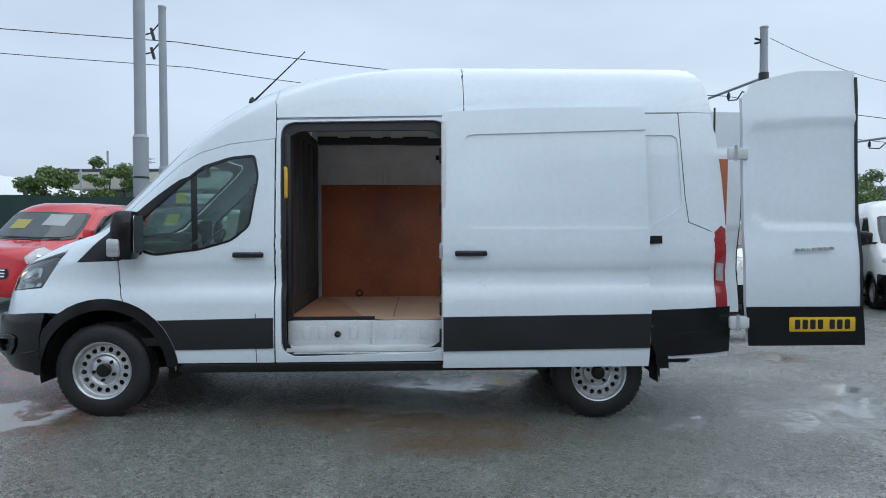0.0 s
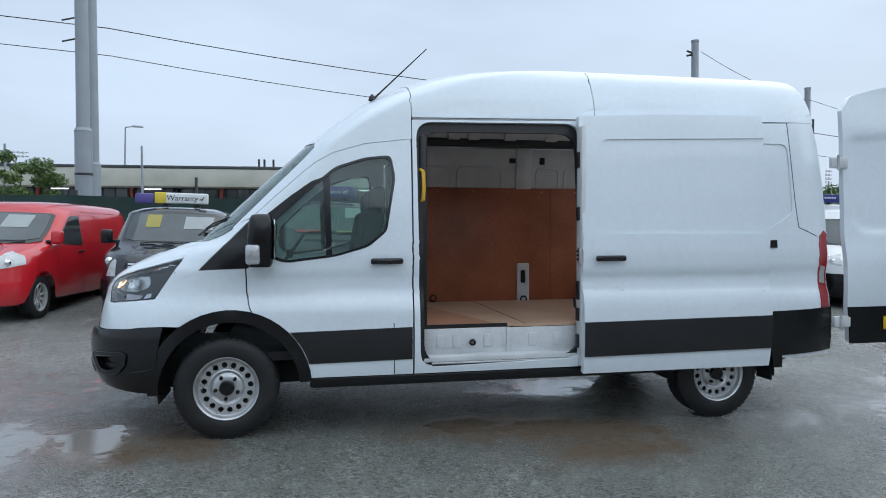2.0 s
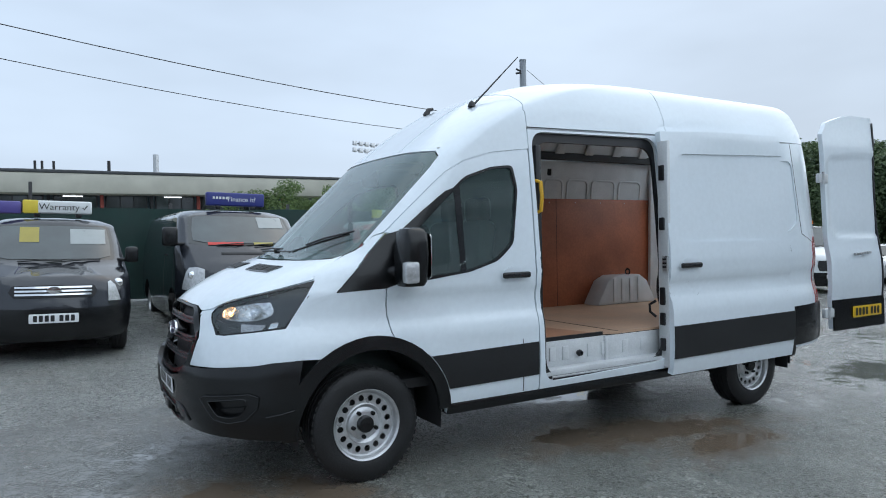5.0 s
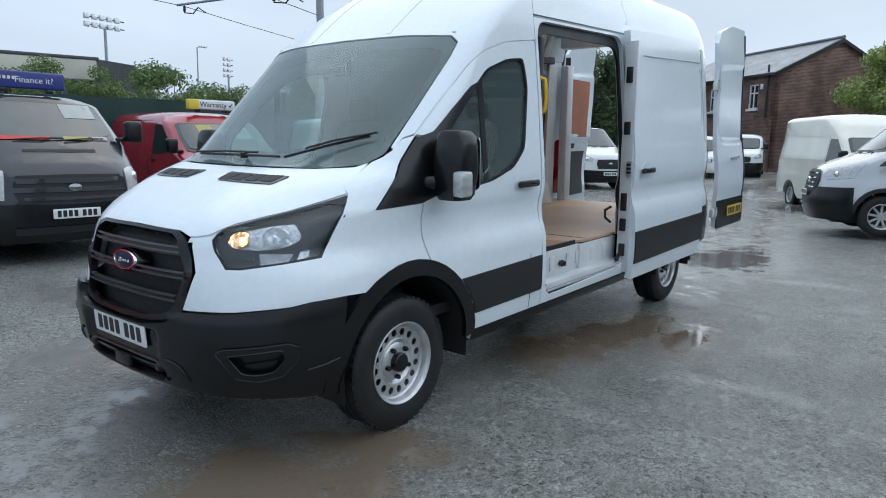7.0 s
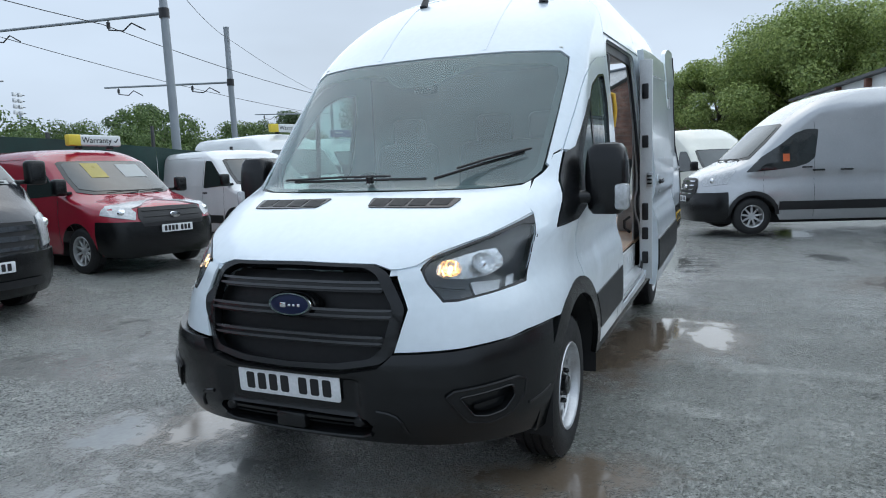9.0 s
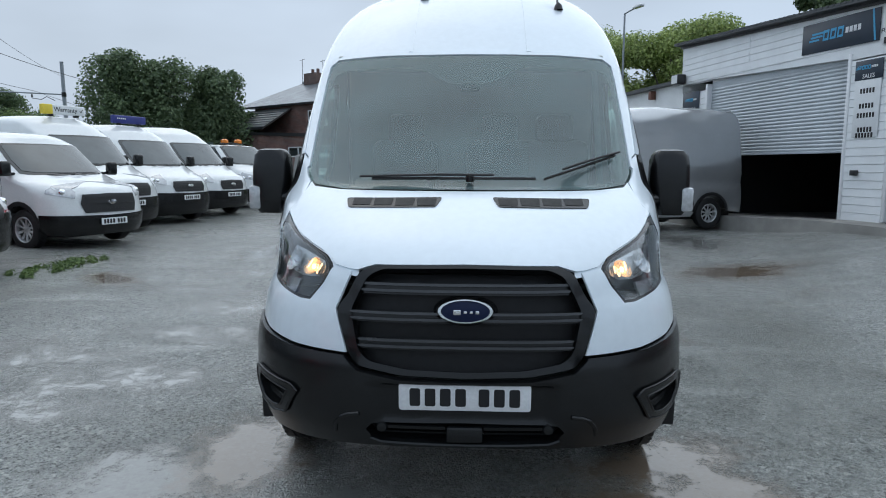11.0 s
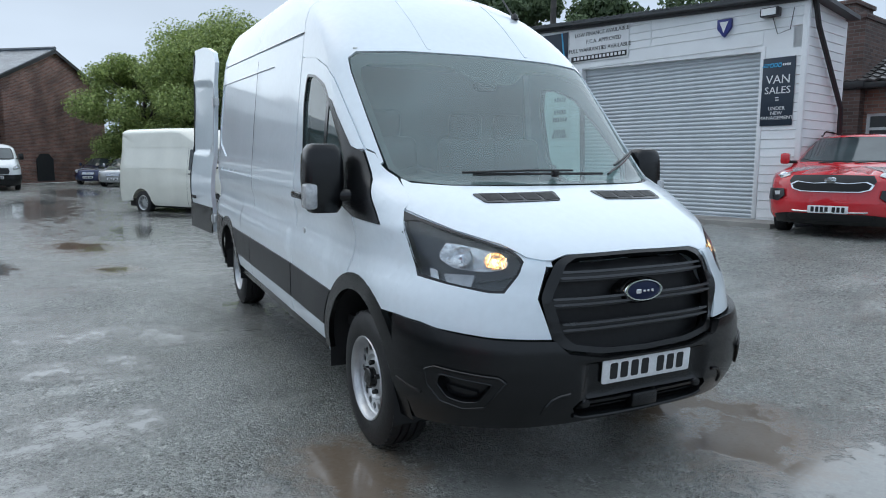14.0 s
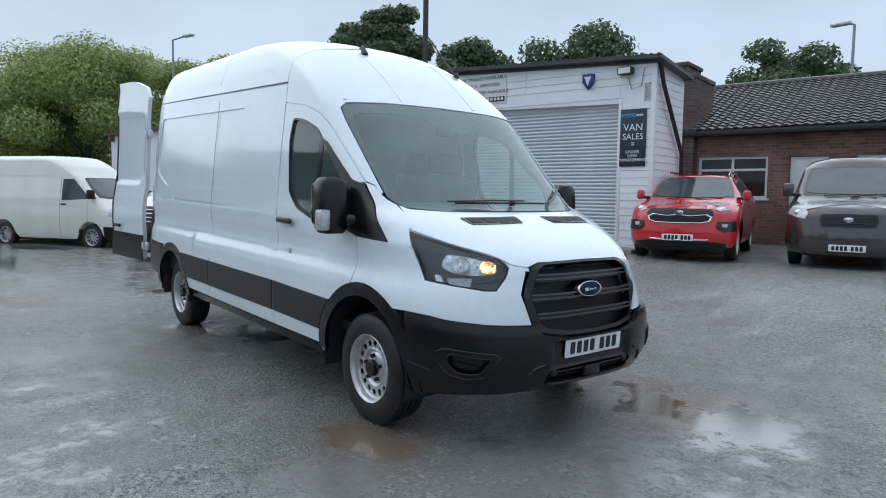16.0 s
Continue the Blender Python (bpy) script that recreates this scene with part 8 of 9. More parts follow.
part("drainpipe", tube([(-0.55, inn(-0.1), 0.0), (-0.55, inn(-0.1), 5.6)], 0.06, 6), LEAD, house)
part("satellite_dish", revolve([(0.0, 0.0), (0.03, 0.17), (0.09, 0.31)], "y", 20, m=pose(-3.9, inn(-0.25), 3.75, 0, 0, 52)), SIGN_W, house, "grey satellite dish")
part("alarm_box", box(-1.15, -0.95, *sorted((inn(-0.1), inn(0.0))), 4.3, 4.6, 0.02), FRAME_W, house)
part("archway", prism([(2.2, -0.2), (3.4, -0.2), (3.4, 1.0), (3.1, 1.3), (2.5, 1.3), (2.2, 1.0)], 0.06, lambda a, v, k: (0.005 + k, inn(a), v)), DARK_IN, house, "dark bricked-up archway")
ext = empty("brick_outbuilding", HOUSE @ Matrix.Translation((0, inn(-2.3), 0)), "low brick outbuilding with a tiled pitched roof", "building")
part("wall", prism([(-17.5, -0.3), (0.0, -0.3), (0.0, 2.65), (-5.6, 2.85), (-17.5, 3.4)], 2.25, lambda u, v, k: (u, inn(k), v), holes=[[(-5.1, 1.45), (-3.0, 1.45), (-3.0, 2.1), (-5.1, 2.1)], [(-2.0, 1.5), (-0.7, 1.5), (-0.7, 2.15), (-2.0, 2.15)]]), BRICK, ext)
part("upper_wall", prism([(-15.9, 3.1), (-12.5, 3.1), (-12.5, 3.85), (-14.3, 5.0), (-15.9, 3.6)], 2.0, lambda u, v, k: (u, inn(0.1 + k), v)), BRICK, ext)
part("roof", prism([(-0.1, 3.45), (2.2, 4.85), (2.2, 4.72), (-0.1, 3.32)], 5.2, lambda a, v, k: (-12.8 + k, inn(a), v)), TILE, ext, "dark tiled roof")
for k in range(8):
    part("roof_course", prism([(-12.8, 0), (-7.6, 0), (-7.6, 0.05), (-12.8, 0.05)], 0.07, lambda u, v, w, k=k: (u, inn(-0.1 + 0.3 * k + w), 3.46 + 0.183 * k + v)), SLATE, ext)
part("roof_edge", prism([(-12.85, 3.3), (-7.55, 3.3), (-7.55, 3.45), (-12.85, 3.45)], 0.08, lambda u, v, k: (u, inn(-0.2 + k), v)), LEAD, ext)
part("fascia", prism([(-17.6, 3.35), (-5.6, 2.8), (0.1, 2.6), (0.1, 2.8), (-5.6, 3.0), (-17.6, 3.55)], 0.12, lambda u, v, k: (u, inn(-0.13 + k), v)), LEAD, ext)
for u0, u1, z0 in ((-5.1, -3.0, 1.45), (-2.0, -0.7, 1.5)):
    f = part("window", prism([(u0, z0), (u1, z0), (u1, z0 + 0.65), (u0, z0 + 0.65)], 0.06, lambda u, v, k: (u, inn(0.03 + k), v), holes=[[(u0 + 0.07, z0 + 0.07), ((u0 + u1) / 2 - 0.04, z0 + 0.07), ((u0 + u1) / 2 - 0.04, z0 + 0.58), (u0 + 0.07, z0 + 0.58)], [((u0 + u1) / 2 + 0.04, z0 + 0.07), (u1 - 0.07, z0 + 0.07), (u1 - 0.07, z0 + 0.58), ((u0 + u1) / 2 + 0.04, z0 + 0.58)]]), FRAME_W, ext, "white framed low window")
    part("pane", prism([(u0, z0), (u1, z0), (u1, z0 + 0.65), (u0, z0 + 0.65)], 0.01, lambda u, v, k: (u, inn(0.08 + k), v)), ROOMGLASS, f)
part("shed_door", prism([(-13.6, 0), (-9.2, 0), (-9.2, 2.2), (-13.6, 2.2)], 0.06, lambda u, v, k: (u, inn(-0.07 + k), v)), DARK_IN, ext)

# green screened fence
FENCE = mat("green_fence_screen", (0.012, 0.042, 0.036), 0.7, vary=0.35, scale=1.6, bump=0.35, bscale=160, fine=0.25, fscale=220)
fence = empty("fence", pose(0, 10.3, 0), "dark green mesh-screened metal fence", "fence")
for k in range(18):
    x0 = -22 + 2.5 * k
    own = bmesh.new()
    rows = []
    for i in range(11):
        u = x0 + 2.5 * i / 10
        g = ground_z(u, 10.3)
        col = []
        for j in range(7):
            v = j / 6
            y = 0.05 * math.sin(i * 1.4 + k) * math.sin(math.pi * v) + 0.02 * noise.noise((u * 2, v * 3, 0))
            z = g + 0.06 + (1.83 + 0.02 * math.sin(math.pi * i / 10) * -1 - 0.025 * noise.noise((u, 0, 3))) * v + 0.012 * (u - 0)
            col.append(own.verts.new((u, -0.03 + y, z if j else g + 0.03)))
        rows.append(col)
    for a, b in zip(rows, rows[1:]):
        for j in range(6):
            own.faces.new((a[j], b[j], b[j + 1], a[j + 1]))
    part("screen", own, FENCE, fence)
    part("post", box(x0 - 0.03, x0 + 0.03, 0.0, 0.06, ground_z(x0, 10.3) - 0.05, ground_z(x0, 10.3) + 2.0 + 0.012 * x0 + (0.35 if k % 4 == 0 else 0), 0.008), LEAD, fence)

# long low depot behind the fence
CREAM_F = mat("cream_fascia", (0.50, 0.49, 0.42), 0.6, vary=0.15, scale=1.0)
BLUE_W = mat("blue_grey_cladding", (0.12, 0.17, 0.20), 0.5, vary=0.25, scale=1.5)
RED_P = mat("red_steel_post", (0.40, 0.07, 0.05), 0.5)
depot = empty("depot", Matrix.Translation((0, 30, 0)) @ Matrix.Rotation(radians(-1.7), 4, "Y"), "long low depot with a cream fascia and strip windows", "building")
part("wall", box(-15, 11.5, 0.6, 12, -1.0, 4.05), BLUE_W, depot)
part("fascia", box(-15.6, 12.3, -0.7, 13, 3.70, 4.60, 0.06), CREAM_F, depot, "cream fascia")
part("roof", box(-15.7, 12.4, -0.72, 13, 4.60, 4.74, 0.03), ROOFM, depot, "dark flat roof")
part("roof_end", prism([(12.35, 2.6), (15.6, 2.4), (15.4, 3.2), (14.4, 4.55), (12.35, 4.75)], 9, lambda u, v, k: (u, k, v)), ROOFM, depot)
for k in range(12):
    u = -14.4 + 2.15 * k
    f = part("window", box(u, u + 1.8, 0.5, 0.62, 2.3, 3.95), LEAD, depot, "dark strip window")
    for j in range(3):
        part("pane", box(u + 0.06 + 0.58 * j, u + 0.58 + 0.58 * j, 0.46, 0.5, 2.38, 3.87), ROOMGLASS if (k * 3 + j) % 4 else PALE_PANE, f)
    part("post", box(u - 0.24, u - 0.10, 0.3, 0.55, -1.0, 4.0), RED_P if k % 2 else LEAD, depot)
for k in (1, 3, 6, 8):
    part("strip_light", box(-14 + 2.15 * k, -13.2 + 2.15 * k, 0.43, 0.45, 3.62, 3.67), glow("fluorescent_tube", (0.9, 0.95, 1.0), 1.2), depot)
part("flue", tube([(3.2, 3, 4.7), (3.2, 3, 6.0)], 0.14, 8), STEEL, depot)
for u in (-2.2, -1.9, -1.4):
    part("flue", tube([(u, 4, 4.55), (u, 4, 5.6)], 0.06, 8), LEAD, depot)
part("roof_hatch", box(-3.0, -0.4, 3, 5, 4.7, 5.1), ROOFM, depot)
part("roof_vent", tube([(1.0, 3, 4.7), (1.0, 3, 5.6)], 0.08, 6), LEAD, depot)

# white tent roof far left
tent = bmesh.new()
rows = []
for i in range(13):
    u = -34 + 1.4 * i
    rows.append([tent.verts.new((u, 44 + 6 * math.cos(a), 1.5 + (3.6 - 0.0 * u + 0.02 * i * i * 0.0) * math.sin(a) * (1 - (i / 12) ** 2 * 0.55))) for a in np.linspace(math.pi, 0, 9)])
for a, b in zip(rows, rows[1:]):
    for j in range(8):
        tent.faces.new((a[j], b[j], b[j + 1], a[j + 1]))
tagged(done(tent, "sports_dome", PAPER), "white fabric dome far behind the fence", "dome")


# ---- tram masts, wires, lamps ----
LEAN = Vector((-0.028, 0, 1))


def mast(x, y, z0, z1, r0, r1, label, sleeve=0.0):
    root = empty("tram_mast", Matrix.Translation((x, y, z0)), label, "mast", "tram masts")
    h = z1 - z0
    part("tube", tube([(0, 0, -0.5), LEAN * h * 0.5, LEAN * h], r0, 16, r1=r1), POLE, root)
    if sleeve:
        part("sleeve", tube([(0, 0, -0.5), LEAN * sleeve], r0 * 1.22, 16), POLE, root)
        part("collar", tube([LEAN * sleeve, LEAN * (sleeve + 0.08)], r0 * 1.3, 16, r1=r0 * 1.02), POLE, root)
        part("band", tube([LEAN * (sleeve - 1.0), LEAN * (sleeve - 0.95)], r0 * 1.27, 16), LEAD, root)
    part("cap", tube([LEAN * h, LEAN * (h + 0.06)], r1 * 1.1, 16), POLE, root)
    return root


def arm(root, h, length, drops, yaw=90):
    d = Vector((math.cos(radians(yaw)), math.sin(radians(yaw)), 0.05))
    a = LEAN * h
    part("cantilever", tube([a, a + d * length], 0.05, 8), POLE, root)
    part("clamp", tube([a - LEAN * 0.15, a + LEAN * 0.15], 0.16, 12), LEAD, root)
    for f in drops:
        p = a + d * f
        part("registration_arm", tube([p, p + Vector((0, 0, -0.35)), p + d * -0.7 + Vector((0, 0, -0.42)), p + d * -1.1 + Vector((0, 0, -0.2)), p + d * -1.7 + Vector((0, 0, -0.45))], 0.025, 6), LEAD, root)
        part("insulator", tube([p + Vector((0, 0, -0.1)), p + Vector((0, 0, -0.3))], 0.06, 8), LEAD, root)


mast(-4.45, 10.9, 0.2, 9.6, 0.15, 0.13, "thick grey steel mast behind the fence", 3.4)
m = mast(-5.4, 15.0, 0.2, 8.1, 0.13, 0.11, "slim grey tram mast with brackets", 3.0)
for h in (7.55, 6.95):
    part("bracket", tube([LEAN * h, LEAN * (h - 0.3) + Vector((-0.5, 0.4, 0)), LEAN * (h - 0.45) + Vector((-0.9, 0.3, 0))], 0.025, 6), LEAD, m)
    part("insulator", tube([LEAN * (h - 0.3) + Vector((-0.5, 0.4, 0.15)), LEAN * (h - 0.3) + Vector((-0.4, 0.4, -0.2))], 0.05, 8), LEAD, m)
m = mast(13.45, 15.1, 0.2, 8.2, 0.15, 0.12, "grey tram mast with a cantilever arm")
arm(m, 6.45, 9.6, (2.6, 9.0), 88)
for k in (-1, 1):
    part("insulator", tube([LEAN * 7.6 + Vector((0, 0, 0)), LEAN * 7.6 + Vector((-0.3, 0.0, 0.08 * k))], 0.035, 8), LEAD, m)
m = mast(21.9, 20.0, 0.2, 8.2, 0.15, 0.12, "grey tram mast further along the line")
arm(m, 5.6, 8.5, (2.4, 7.5), 88)
m = mast(44.0, 29.0, 0.2, 8.6, 0.15, 0.12, "distant grey tram mast")
arm(m, 6.2, 8.0, (2.4, 7.0), 88)


def wire(points, r=0.014):
    pts = []
    for a, b in zip(points, points[1:]):
        for k in range(8):
            t = k / 8
            p = Vector(a).lerp(Vector(b), t)
            p.z -= 0.25 * 4 * t * (1 - t)
            pts.append(p)
    pts.append(Vector(points[-1]))
    tagged(done(tube(pts, r, 5), "overhead_wire", WIRE), "thin dark overhead tram wire", "wire", "overhead wires", kind="structure")


wire([(-45, 9.5, 8.2), (-5.3, 15.4, 7.2), (13.4, 18.0, 6.65), (34, 21.5, 6.1), (80, 28, 4.8)])
wire([(-45, 14.0, 8.6), (-6.5, 20.0, 7.5), (13.4, 23.8, 6.95), (40, 28.5, 6.2), (80, 36, 5.0)])
wire([(13.45, 15.1, 7.9), (22.0, 20.0, 7.7), (44, 29, 7.6)], 0.010)


def lamp_post(x, y, h, label, head=1.0, turn=0.0):
    root = empty("street_lamp", pose(x, y, 0, 0, 0, turn), label, "street lamp", "lamp posts")
    part("column", tube([(0, 0, 0), (0, 0, h)], 0.075, 8, r1=0.045), POLE, root)
    part("bracket", tube([(0, 0, h), (head, 0, h + 0.08)], 0.035, 6), POLE, root)
    part("lantern", box(head - 0.1, head + 0.55, -0.12, 0.12, h + 0.03, h + 0.16, 0.04), STEEL, root)


lamp_post(5.8, -22, 7.4, "grey street lamp behind the offices", 0.2)
lamp_post(30, -7.2, 8.7, "street lamp among the trees", 0.9, 200)
lamp_post(-11.0, 40, 7.8, "street lamp behind the depot", 0.5)
lamp_post(26.8, 45, 8.4, "street lamp behind the hedge", 0.3)
POLE_WOOD = mat("tarred_wooden_pole", (0.075, 0.07, 0.066), 0.8, vary=0.4, scale=6, bump=0.3, bscale=60)
tagged(done(tube([(20.4, -15.0, 0), (20.4, -15.0, 11.8)], 0.15, 10, r1=0.11), "telegraph_pole", POLE_WOOD), "dark wooden telegraph pole behind the workshop", "pole")
for x, y, h in ((-7.1, 28, 5.3), (-12.5, 27, 5.0), (-13.3, 26, 4.0)):
    tagged(done(tube([(x, y, 0), Vector((x, y, 0)) + LEAN * h], 0.07, 8, r1=0.05), "pole", POLE), "plain grey steel pole behind the fence", "pole")


def floodlight_tower(x, y, h, rows, cols):
    root = empty("floodlight_tower", pose(x, y, 0, 0, 0, 10), "tall stadium floodlight tower in the distance", "floodlight", "floodlight towers")
    part("column", tube([(0, 0, 0), (0, 0, h)], 0.22, 8, r1=0.14), POLE, root)
    for i in range(rows):
        part("beam", box(-cols * 0.45, cols * 0.45, -0.06, 0.06, h + 0.8 * i - 0.05, h + 0.8 * i + 0.05), LEAD, root)
        for j in range(cols):
            part("lamp", box(-cols * 0.42 + 0.85 * j - 0.28, -cols * 0.42 + 0.85 * j + 0.28, -0.3, 0.0, h + 0.8 * i - 0.26, h + 0.8 * i + 0.26, 0.05), STEEL, root)


floodlight_tower(31.5, 70, 12.8, 2, 5)
floodlight_tower(58, 88, 11.0, 4, 2)
floodlight_tower(110, 120, 15.0, 4, 2)
floodlight_tower(-60, 150, 16.0, 2, 5)


# ---- trees ----
def foliage(name, dark, light):
    m = bpy.data.materials.new(name)
    m.use_nodes = True
    n, l = m.node_tree.nodes, m.node_tree.links
    b = n["Principled BSDF"]
    g, r = n.new("ShaderNodeNewGeometry"), n.new("ShaderNodeValToRGB")
    r.color_ramp.elements[0].color, r.color_ramp.elements[1].color = (*dark, 1), (*light, 1)
    l.new(g.outputs["Random Per Island"], r.inputs[0])
    l.new(r.outputs[0], b.inputs["Base Color"])
    b.inputs["Roughness"].default_value = 0.55
    b.inputs["Subsurface Weight"].default_value = 0.0
    tr, mx = n.new("ShaderNodeBsdfTranslucent"), n.new("ShaderNodeMixShader")
    l.new(r.outputs[0], tr.inputs["Color"])
    mx.inputs[0].default_value = 0.35
    l.new(b.outputs[0], mx.inputs[1])
    l.new(tr.outputs[0], mx.inputs[2])
    l.new(mx.outputs[0], n["Material Output"].inputs["Surface"])
    return m


LEAF_A = foliage("broad_green_leaves", (0.16, 0.23, 0.07), (0.46, 0.54, 0.19))
LEAF_B = foliage("dark_green_leaves", (0.065, 0.105, 0.055), (0.16, 0.225, 0.105))
LEAF_C = foliage("hedge_green_leaves", (0.06, 0.11, 0.035), (0.19, 0.27, 0.09))
BARK = mat("grey_brown_bark", (0.10, 0.085, 0.07), 0.85, vary=0.3, bump=0.5, bscale=25)


def leaves(blobs, count, size, seed, droop=0.0):
    """Many small folded leaves over the outsides of clumps."""
    rng = np.random.default_rng(seed)
    vol = np.array([b[3] * b[4] for b in blobs], float)
    pick = rng.choice(len(blobs), count, p=vol / vol.sum())
    B = np.array(blobs, float)[pick]
    d = rng.normal(size=(count, 3))
    d /= np.linalg.norm(d, axis=1)[:, None]
    rad = rng.uniform(0.35, 1.15, count) ** 0.7
    c = B[:, :3] + d * (B[:, 3:4] * np.c_[np.ones(count), np.ones(count), B[:, 4] / B[:, 3]]) * rad[:, None]
    c[:, 2] -= droop * rng.uniform(0, 1, count) * (1 - d[:, 2])
    nrm = d + rng.normal(scale=0.55, size=(count, 3)) + np.array([0, 0, 0.35])
    nrm /= np.linalg.norm(nrm, axis=1)[:, None]
    u = np.cross(nrm, rng.normal(size=(count, 3)))
    u /= np.linalg.norm(u, axis=1)[:, None] + 1e-9
    v = np.cross(nrm, u)
    s = size * rng.uniform(0.6, 1.4, count)[:, None]
    tip, base_, lf, rt = c + u * s, c - u * s * 0.7, c + v * s * 0.55 + nrm * s * 0.18, c - v * s * 0.55 + nrm * s * 0.18
    verts = np.stack([base_, rt, tip, lf], 1).reshape(-1, 3)
    faces = np.stack([np.arange(count) * 4 + k for k in (0, 1, 2, 0, 2, 3)], 1).reshape(-1, 3)
    me = bpy.data.meshes.new("crown")
    me.from_pydata(verts.tolist(), [], faces.tolist())
    return me


def tree(x, y, h, spread, leaf, seed, label, count=5200, size=0.16, droop=0.0, trunk=0.18, clumps=26, low=0.28, group="trees round the yard"):
    rnd = random.Random(seed)
    z0 = ground_z(x, y)
    root = empty("tree", Matrix.Translation((x, y, z0)), label, "tree", group)
    own = tube([(0, 0, -0.3), (0.1, 0.05, h * 0.25), (0.0, 0.1, h * 0.5), (0.1, 0.0, h * 0.82)], trunk, 9, r1=trunk * 0.25)
    blobs = []
    for k in range(int(clumps * 1.6)):
        a, t = rnd.uniform(0, 6.28), rnd.random()
        z = h * (low + (0.97 - low) * t)
        reach = spread * math.sqrt(max(0.05, 1 - (abs(t - 0.38) / 0.68) ** 2)) * rnd.uniform(0.35, 1.0)
        r = spread * rnd.uniform(0.20, 0.36)
        p = (reach * math.cos(a), reach * math.sin(a), min(z, h - r * 0.6))
        blobs.append((*p, r, r * rnd.uniform(0.55, 0.8)))
        if k % 2 == 0:
            tube([(0.05, 0.05, p[2] * 0.55), (p[0] * 0.5, p[1] * 0.5, p[2] * 0.82), p], trunk * 0.35, 5, own, trunk * 0.08)
    part("trunk", own, BARK, root, "grey-brown trunk and limbs")
    me = leaves(blobs, int(count * 2.3), size * 0.74, seed, droop)
    me.materials.append(leaf)
    crown = new("crown", me)
    crown.parent = root
    return root


tree(38.5, -0.4, 7.0, 3.4, LEAF_A, 1, "leafy green maple by the brick house", 30000, 0.115, clumps=38, low=0.07)
tree(36.5, -4.8, 8.8, 5.0, LEAF_A, 2, "broad leafy green maple beyond the silver van", 46000, 0.115, clumps=50, low=0.08)
tree(31.0, -9.8, 8.4, 3.6, LEAF_A, 3, "green tree behind the white store", 28000, 0.12, clumps=38, low=0.1)
tree(42.5, -5.0, 8.4, 4.0, LEAF_B, 4, "dark green tree behind the maples", 12000, 0.2, clumps=34, low=0.06)
tree(23.1, -14.6, 10.3, 2.2, LEAF_B, 5, "dark tall tree behind the workshop", 11000, 0.16)
tree(19.5, -17.0, 8.2, 2.4, LEAF_B, 6, "dark tall tree behind the workshop", 9000, 0.17)
tree(17.0, -21.0, 9.0, 3.0, LEAF_B, 7, "dark green tree behind the workshop roof", 8000, 0.17)
tree(15.3, -23.9, 8.1, 1.3, LEAF_B, 8, "small dark green tree behind the workshop roof", 5000, 0.17)
tree(9.1, -25.4, 7.6, 2.8, LEAF_B, 9, "dark rounded tree behind the offices", 8000, 0.16)
tree(2.5, -36, 7.3, 5.2, LEAF_B, 10, "dark rounded tree far behind the offices", 20000, 0.17, clumps=40, low=0.2)
tree(-4.0, -38, 6.4, 5.4, LEAF_B, 11, "dark rounded tree far behind the offices", 20000, 0.17, clumps=40, low=0.2)
tree(-11.0, -39, 6.6, 5.0, LEAF_B, 12, "dark tree far behind the offices", 16000, 0.17, clumps=36, low=0.2)
tree(42.0, 22.6, 8.6, 4.0, LEAF_B, 13, "dark drooping willow behind the vans", 26000, 0.17, 1.9, 0.3, 34, 0.14)
tree(44.0, 17.6, 7.9, 2.7, LEAF_B, 14, "dark drooping tree behind the vans", 18000, 0.17, 1.7, 0.25, 26, 0.14)
tree(-10.2, 17.0, 3.0, 1.2, LEAF_C, 15, "small bushy tree behind the fence", 3000, 0.10, trunk=0.07, clumps=14)
tree(-9.0, 19.0, 3.6, 1.3, LEAF_C, 16, "small bushy tree behind the fence", 2600, 0.10, trunk=0.07, clumps=14)
tree(42.0, 48.0, 8.0, 3.0, LEAF_B, 17, "dark round tree in the distance", 5000, 0.2)
tree(60.0, 46.0, 8.5, 3.4, LEAF_B, 18, "dark round tree in the distance", 5000, 0.2)
rnd = random.Random(5)
for k in range(21):
    x = 7.5 + 1.9 * k + rnd.uniform(-0.5, 0.5)
    tree(x, 21 + 0.38 * k + rnd.uniform(-1, 1), 2.8 + 0.06 * k + rnd.uniform(-0.3, 0.4) + (1.0 if k % 5 == 2 else 0), 2.5 + rnd.uniform(-0.2, 0.3), LEAF_C, 40 + k, "shrubby green tree along the tram line", 4600, 0.11, trunk=0.05, clumps=24, low=0.05, group="shrubs along the tram line")
for k in range(9):
    x = 3.3 + 1.15 * k
    tree(x, 15.6 + rnd.uniform(-0.5, 0.5), 2.75 + rnd.uniform(-0.25, 0.35), 1.1, LEAF_C, 80 + k, "thin green shrub growing behind the fence", 2400, 0.05, trunk=0.04, clumps=12, low=0.3, group="shrubs along the tram line")

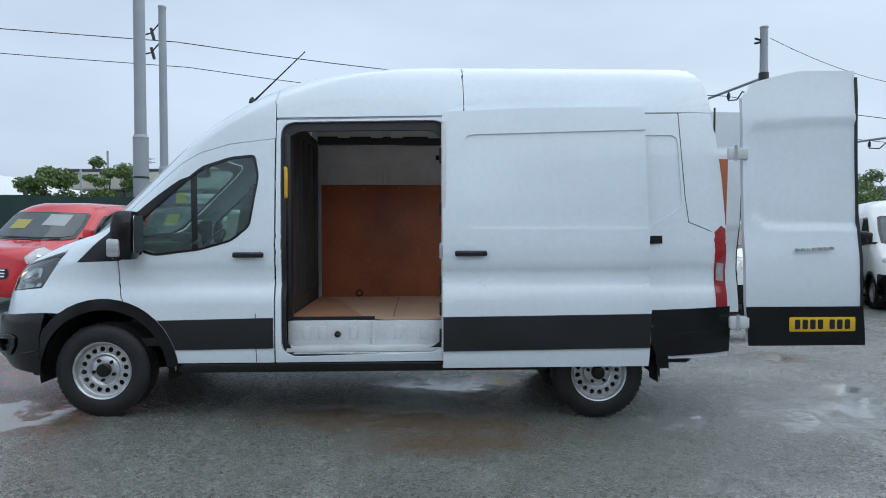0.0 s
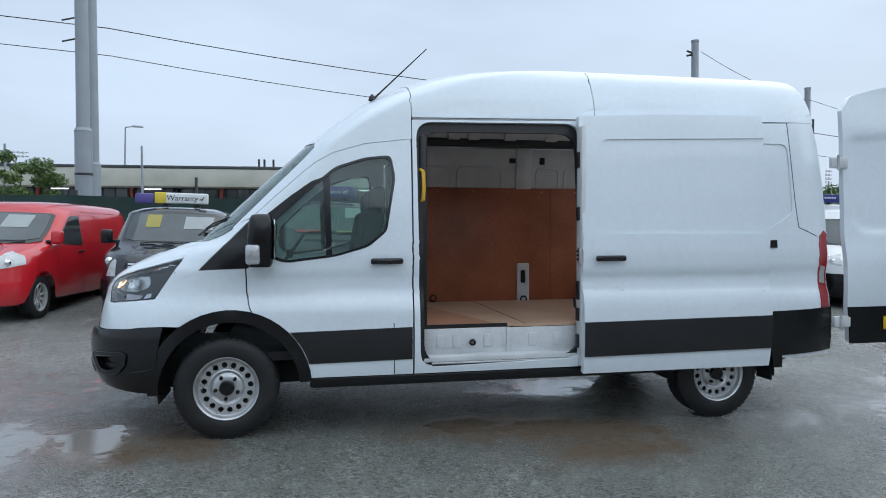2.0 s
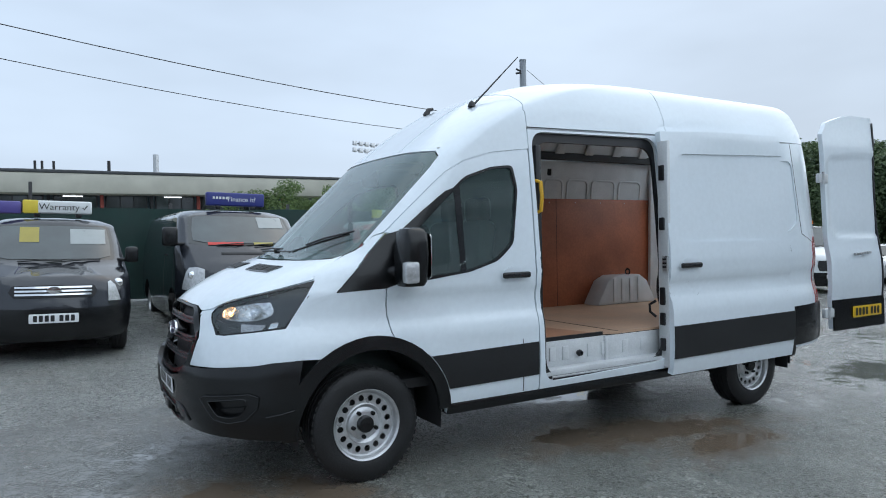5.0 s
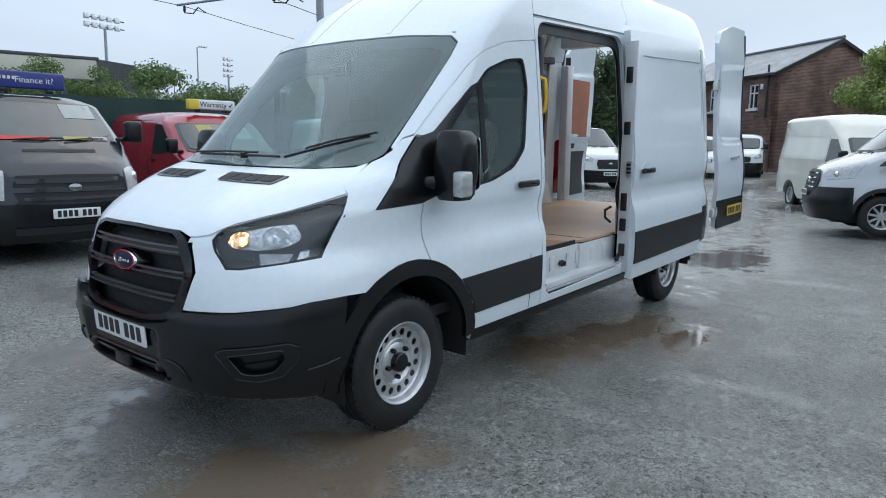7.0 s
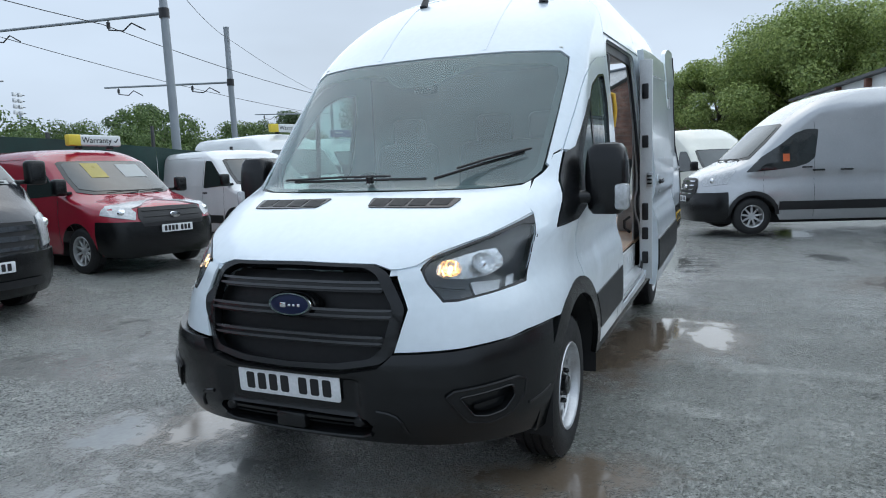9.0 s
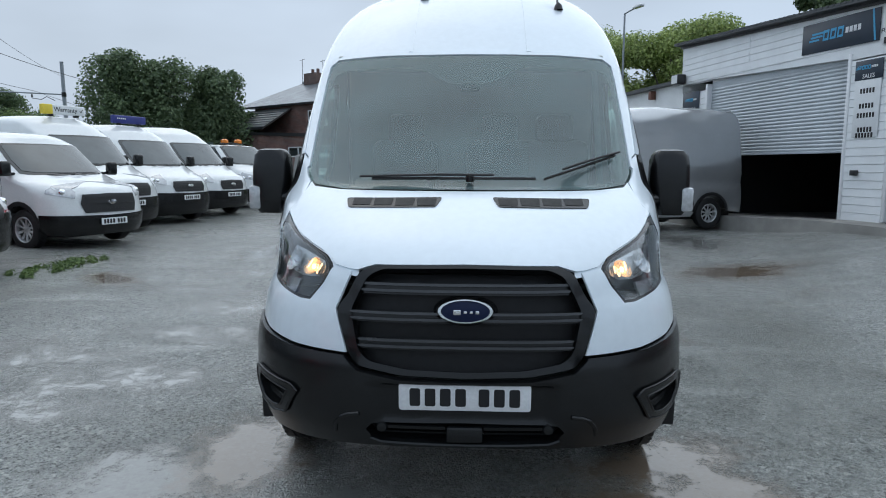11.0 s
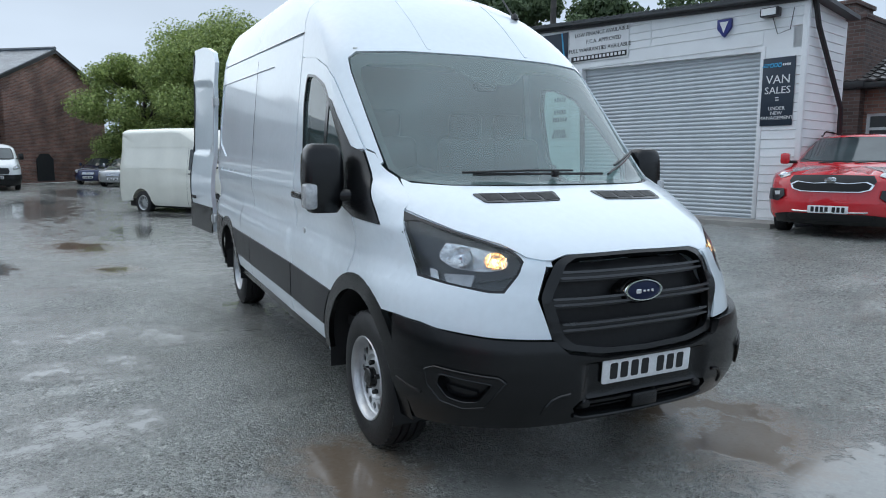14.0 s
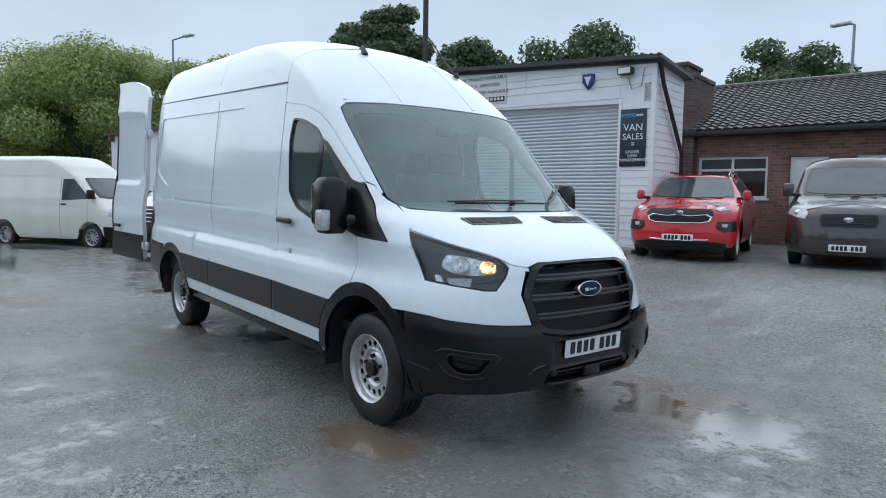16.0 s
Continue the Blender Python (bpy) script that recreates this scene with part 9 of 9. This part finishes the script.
# far belt of woodland round the horizon
rng = np.random.default_rng(9)
blobs = []
for k in range(150):
    a = 2 * math.pi * k / 150 + rng.uniform(-0.02, 0.02)
    R = rng.uniform(125, 150)
    hh = rng.uniform(3.0, 5.2)
    blobs.append((R * math.cos(a), R * math.sin(a), hh * 0.6, rng.uniform(4.5, 7.5), hh))
me = leaves(blobs, 42000, 0.9, 77)
me.materials.append(LEAF_B)
tagged(new("distant_woods", me), "belt of distant dark green woodland", "woods", kind="stuff")

# weeds along the kerb line
blobs = []
for k in range(26):
    a = 4.6 + 0.06 * k + 0.2 * math.sin(k * 5.0)
    blobs.append((a, 5.6 + 0.18 * math.cos(k * 2.3), ground_z(a, 5.6) + 0.02, 0.07, 0.05))
me = leaves(blobs, 1300, 0.028, 5)
me.materials.append(LEAF_C)
tagged(new("weeds", me), "low green weeds in the gravel", "weeds", kind="stuff")

# ---- roof tiles of the offices: those by the gutter one by one, the rest joined ----
TW, TC, ROWS = 0.215, 0.205, 19
rest = bmesh.new()
first = None
for j in range(ROWS):
    for i in range(57):
        t = j / ROWS
        place = pose(-10.2 + TW * i, 0.42 - 4.0 * t, 2.985 + 1.64 * t, -22.3, 0, 0)
        b = bmesh.new() if first is None else (rest if j > 4 else None)
        if b is not None:
            rows = []
            at = Matrix.Identity(4) if first is None else place
            for q in range(5):
                a = q / 4
                h = 0.020 * math.cos(2 * math.pi * a)
                rows.append([b.verts.new(at @ Vector(c)) for c in ((TW * a, 0.0, 0.062 + h), (TW * a, -TC - 0.05, 0.030 + h), (TW * a, 0.0, 0.018 + h))])
            for c, d in zip(rows, rows[1:]):
                b.faces.new((c[0], d[0], d[1], c[1]))
                b.faces.new((c[2], d[2], d[0], c[0]))
            if first is None:
                first = part("tile", b, TILE, office)
                first.matrix_local = place
            continue
        o = first.copy()
        scene.collection.objects.link(o)
        o.parent = office
        o.matrix_local = place
upper = part("roof_tile_field", rest, TILE, office)
tagged(upper, "brown interlocking roof tiles", kind="stuff")
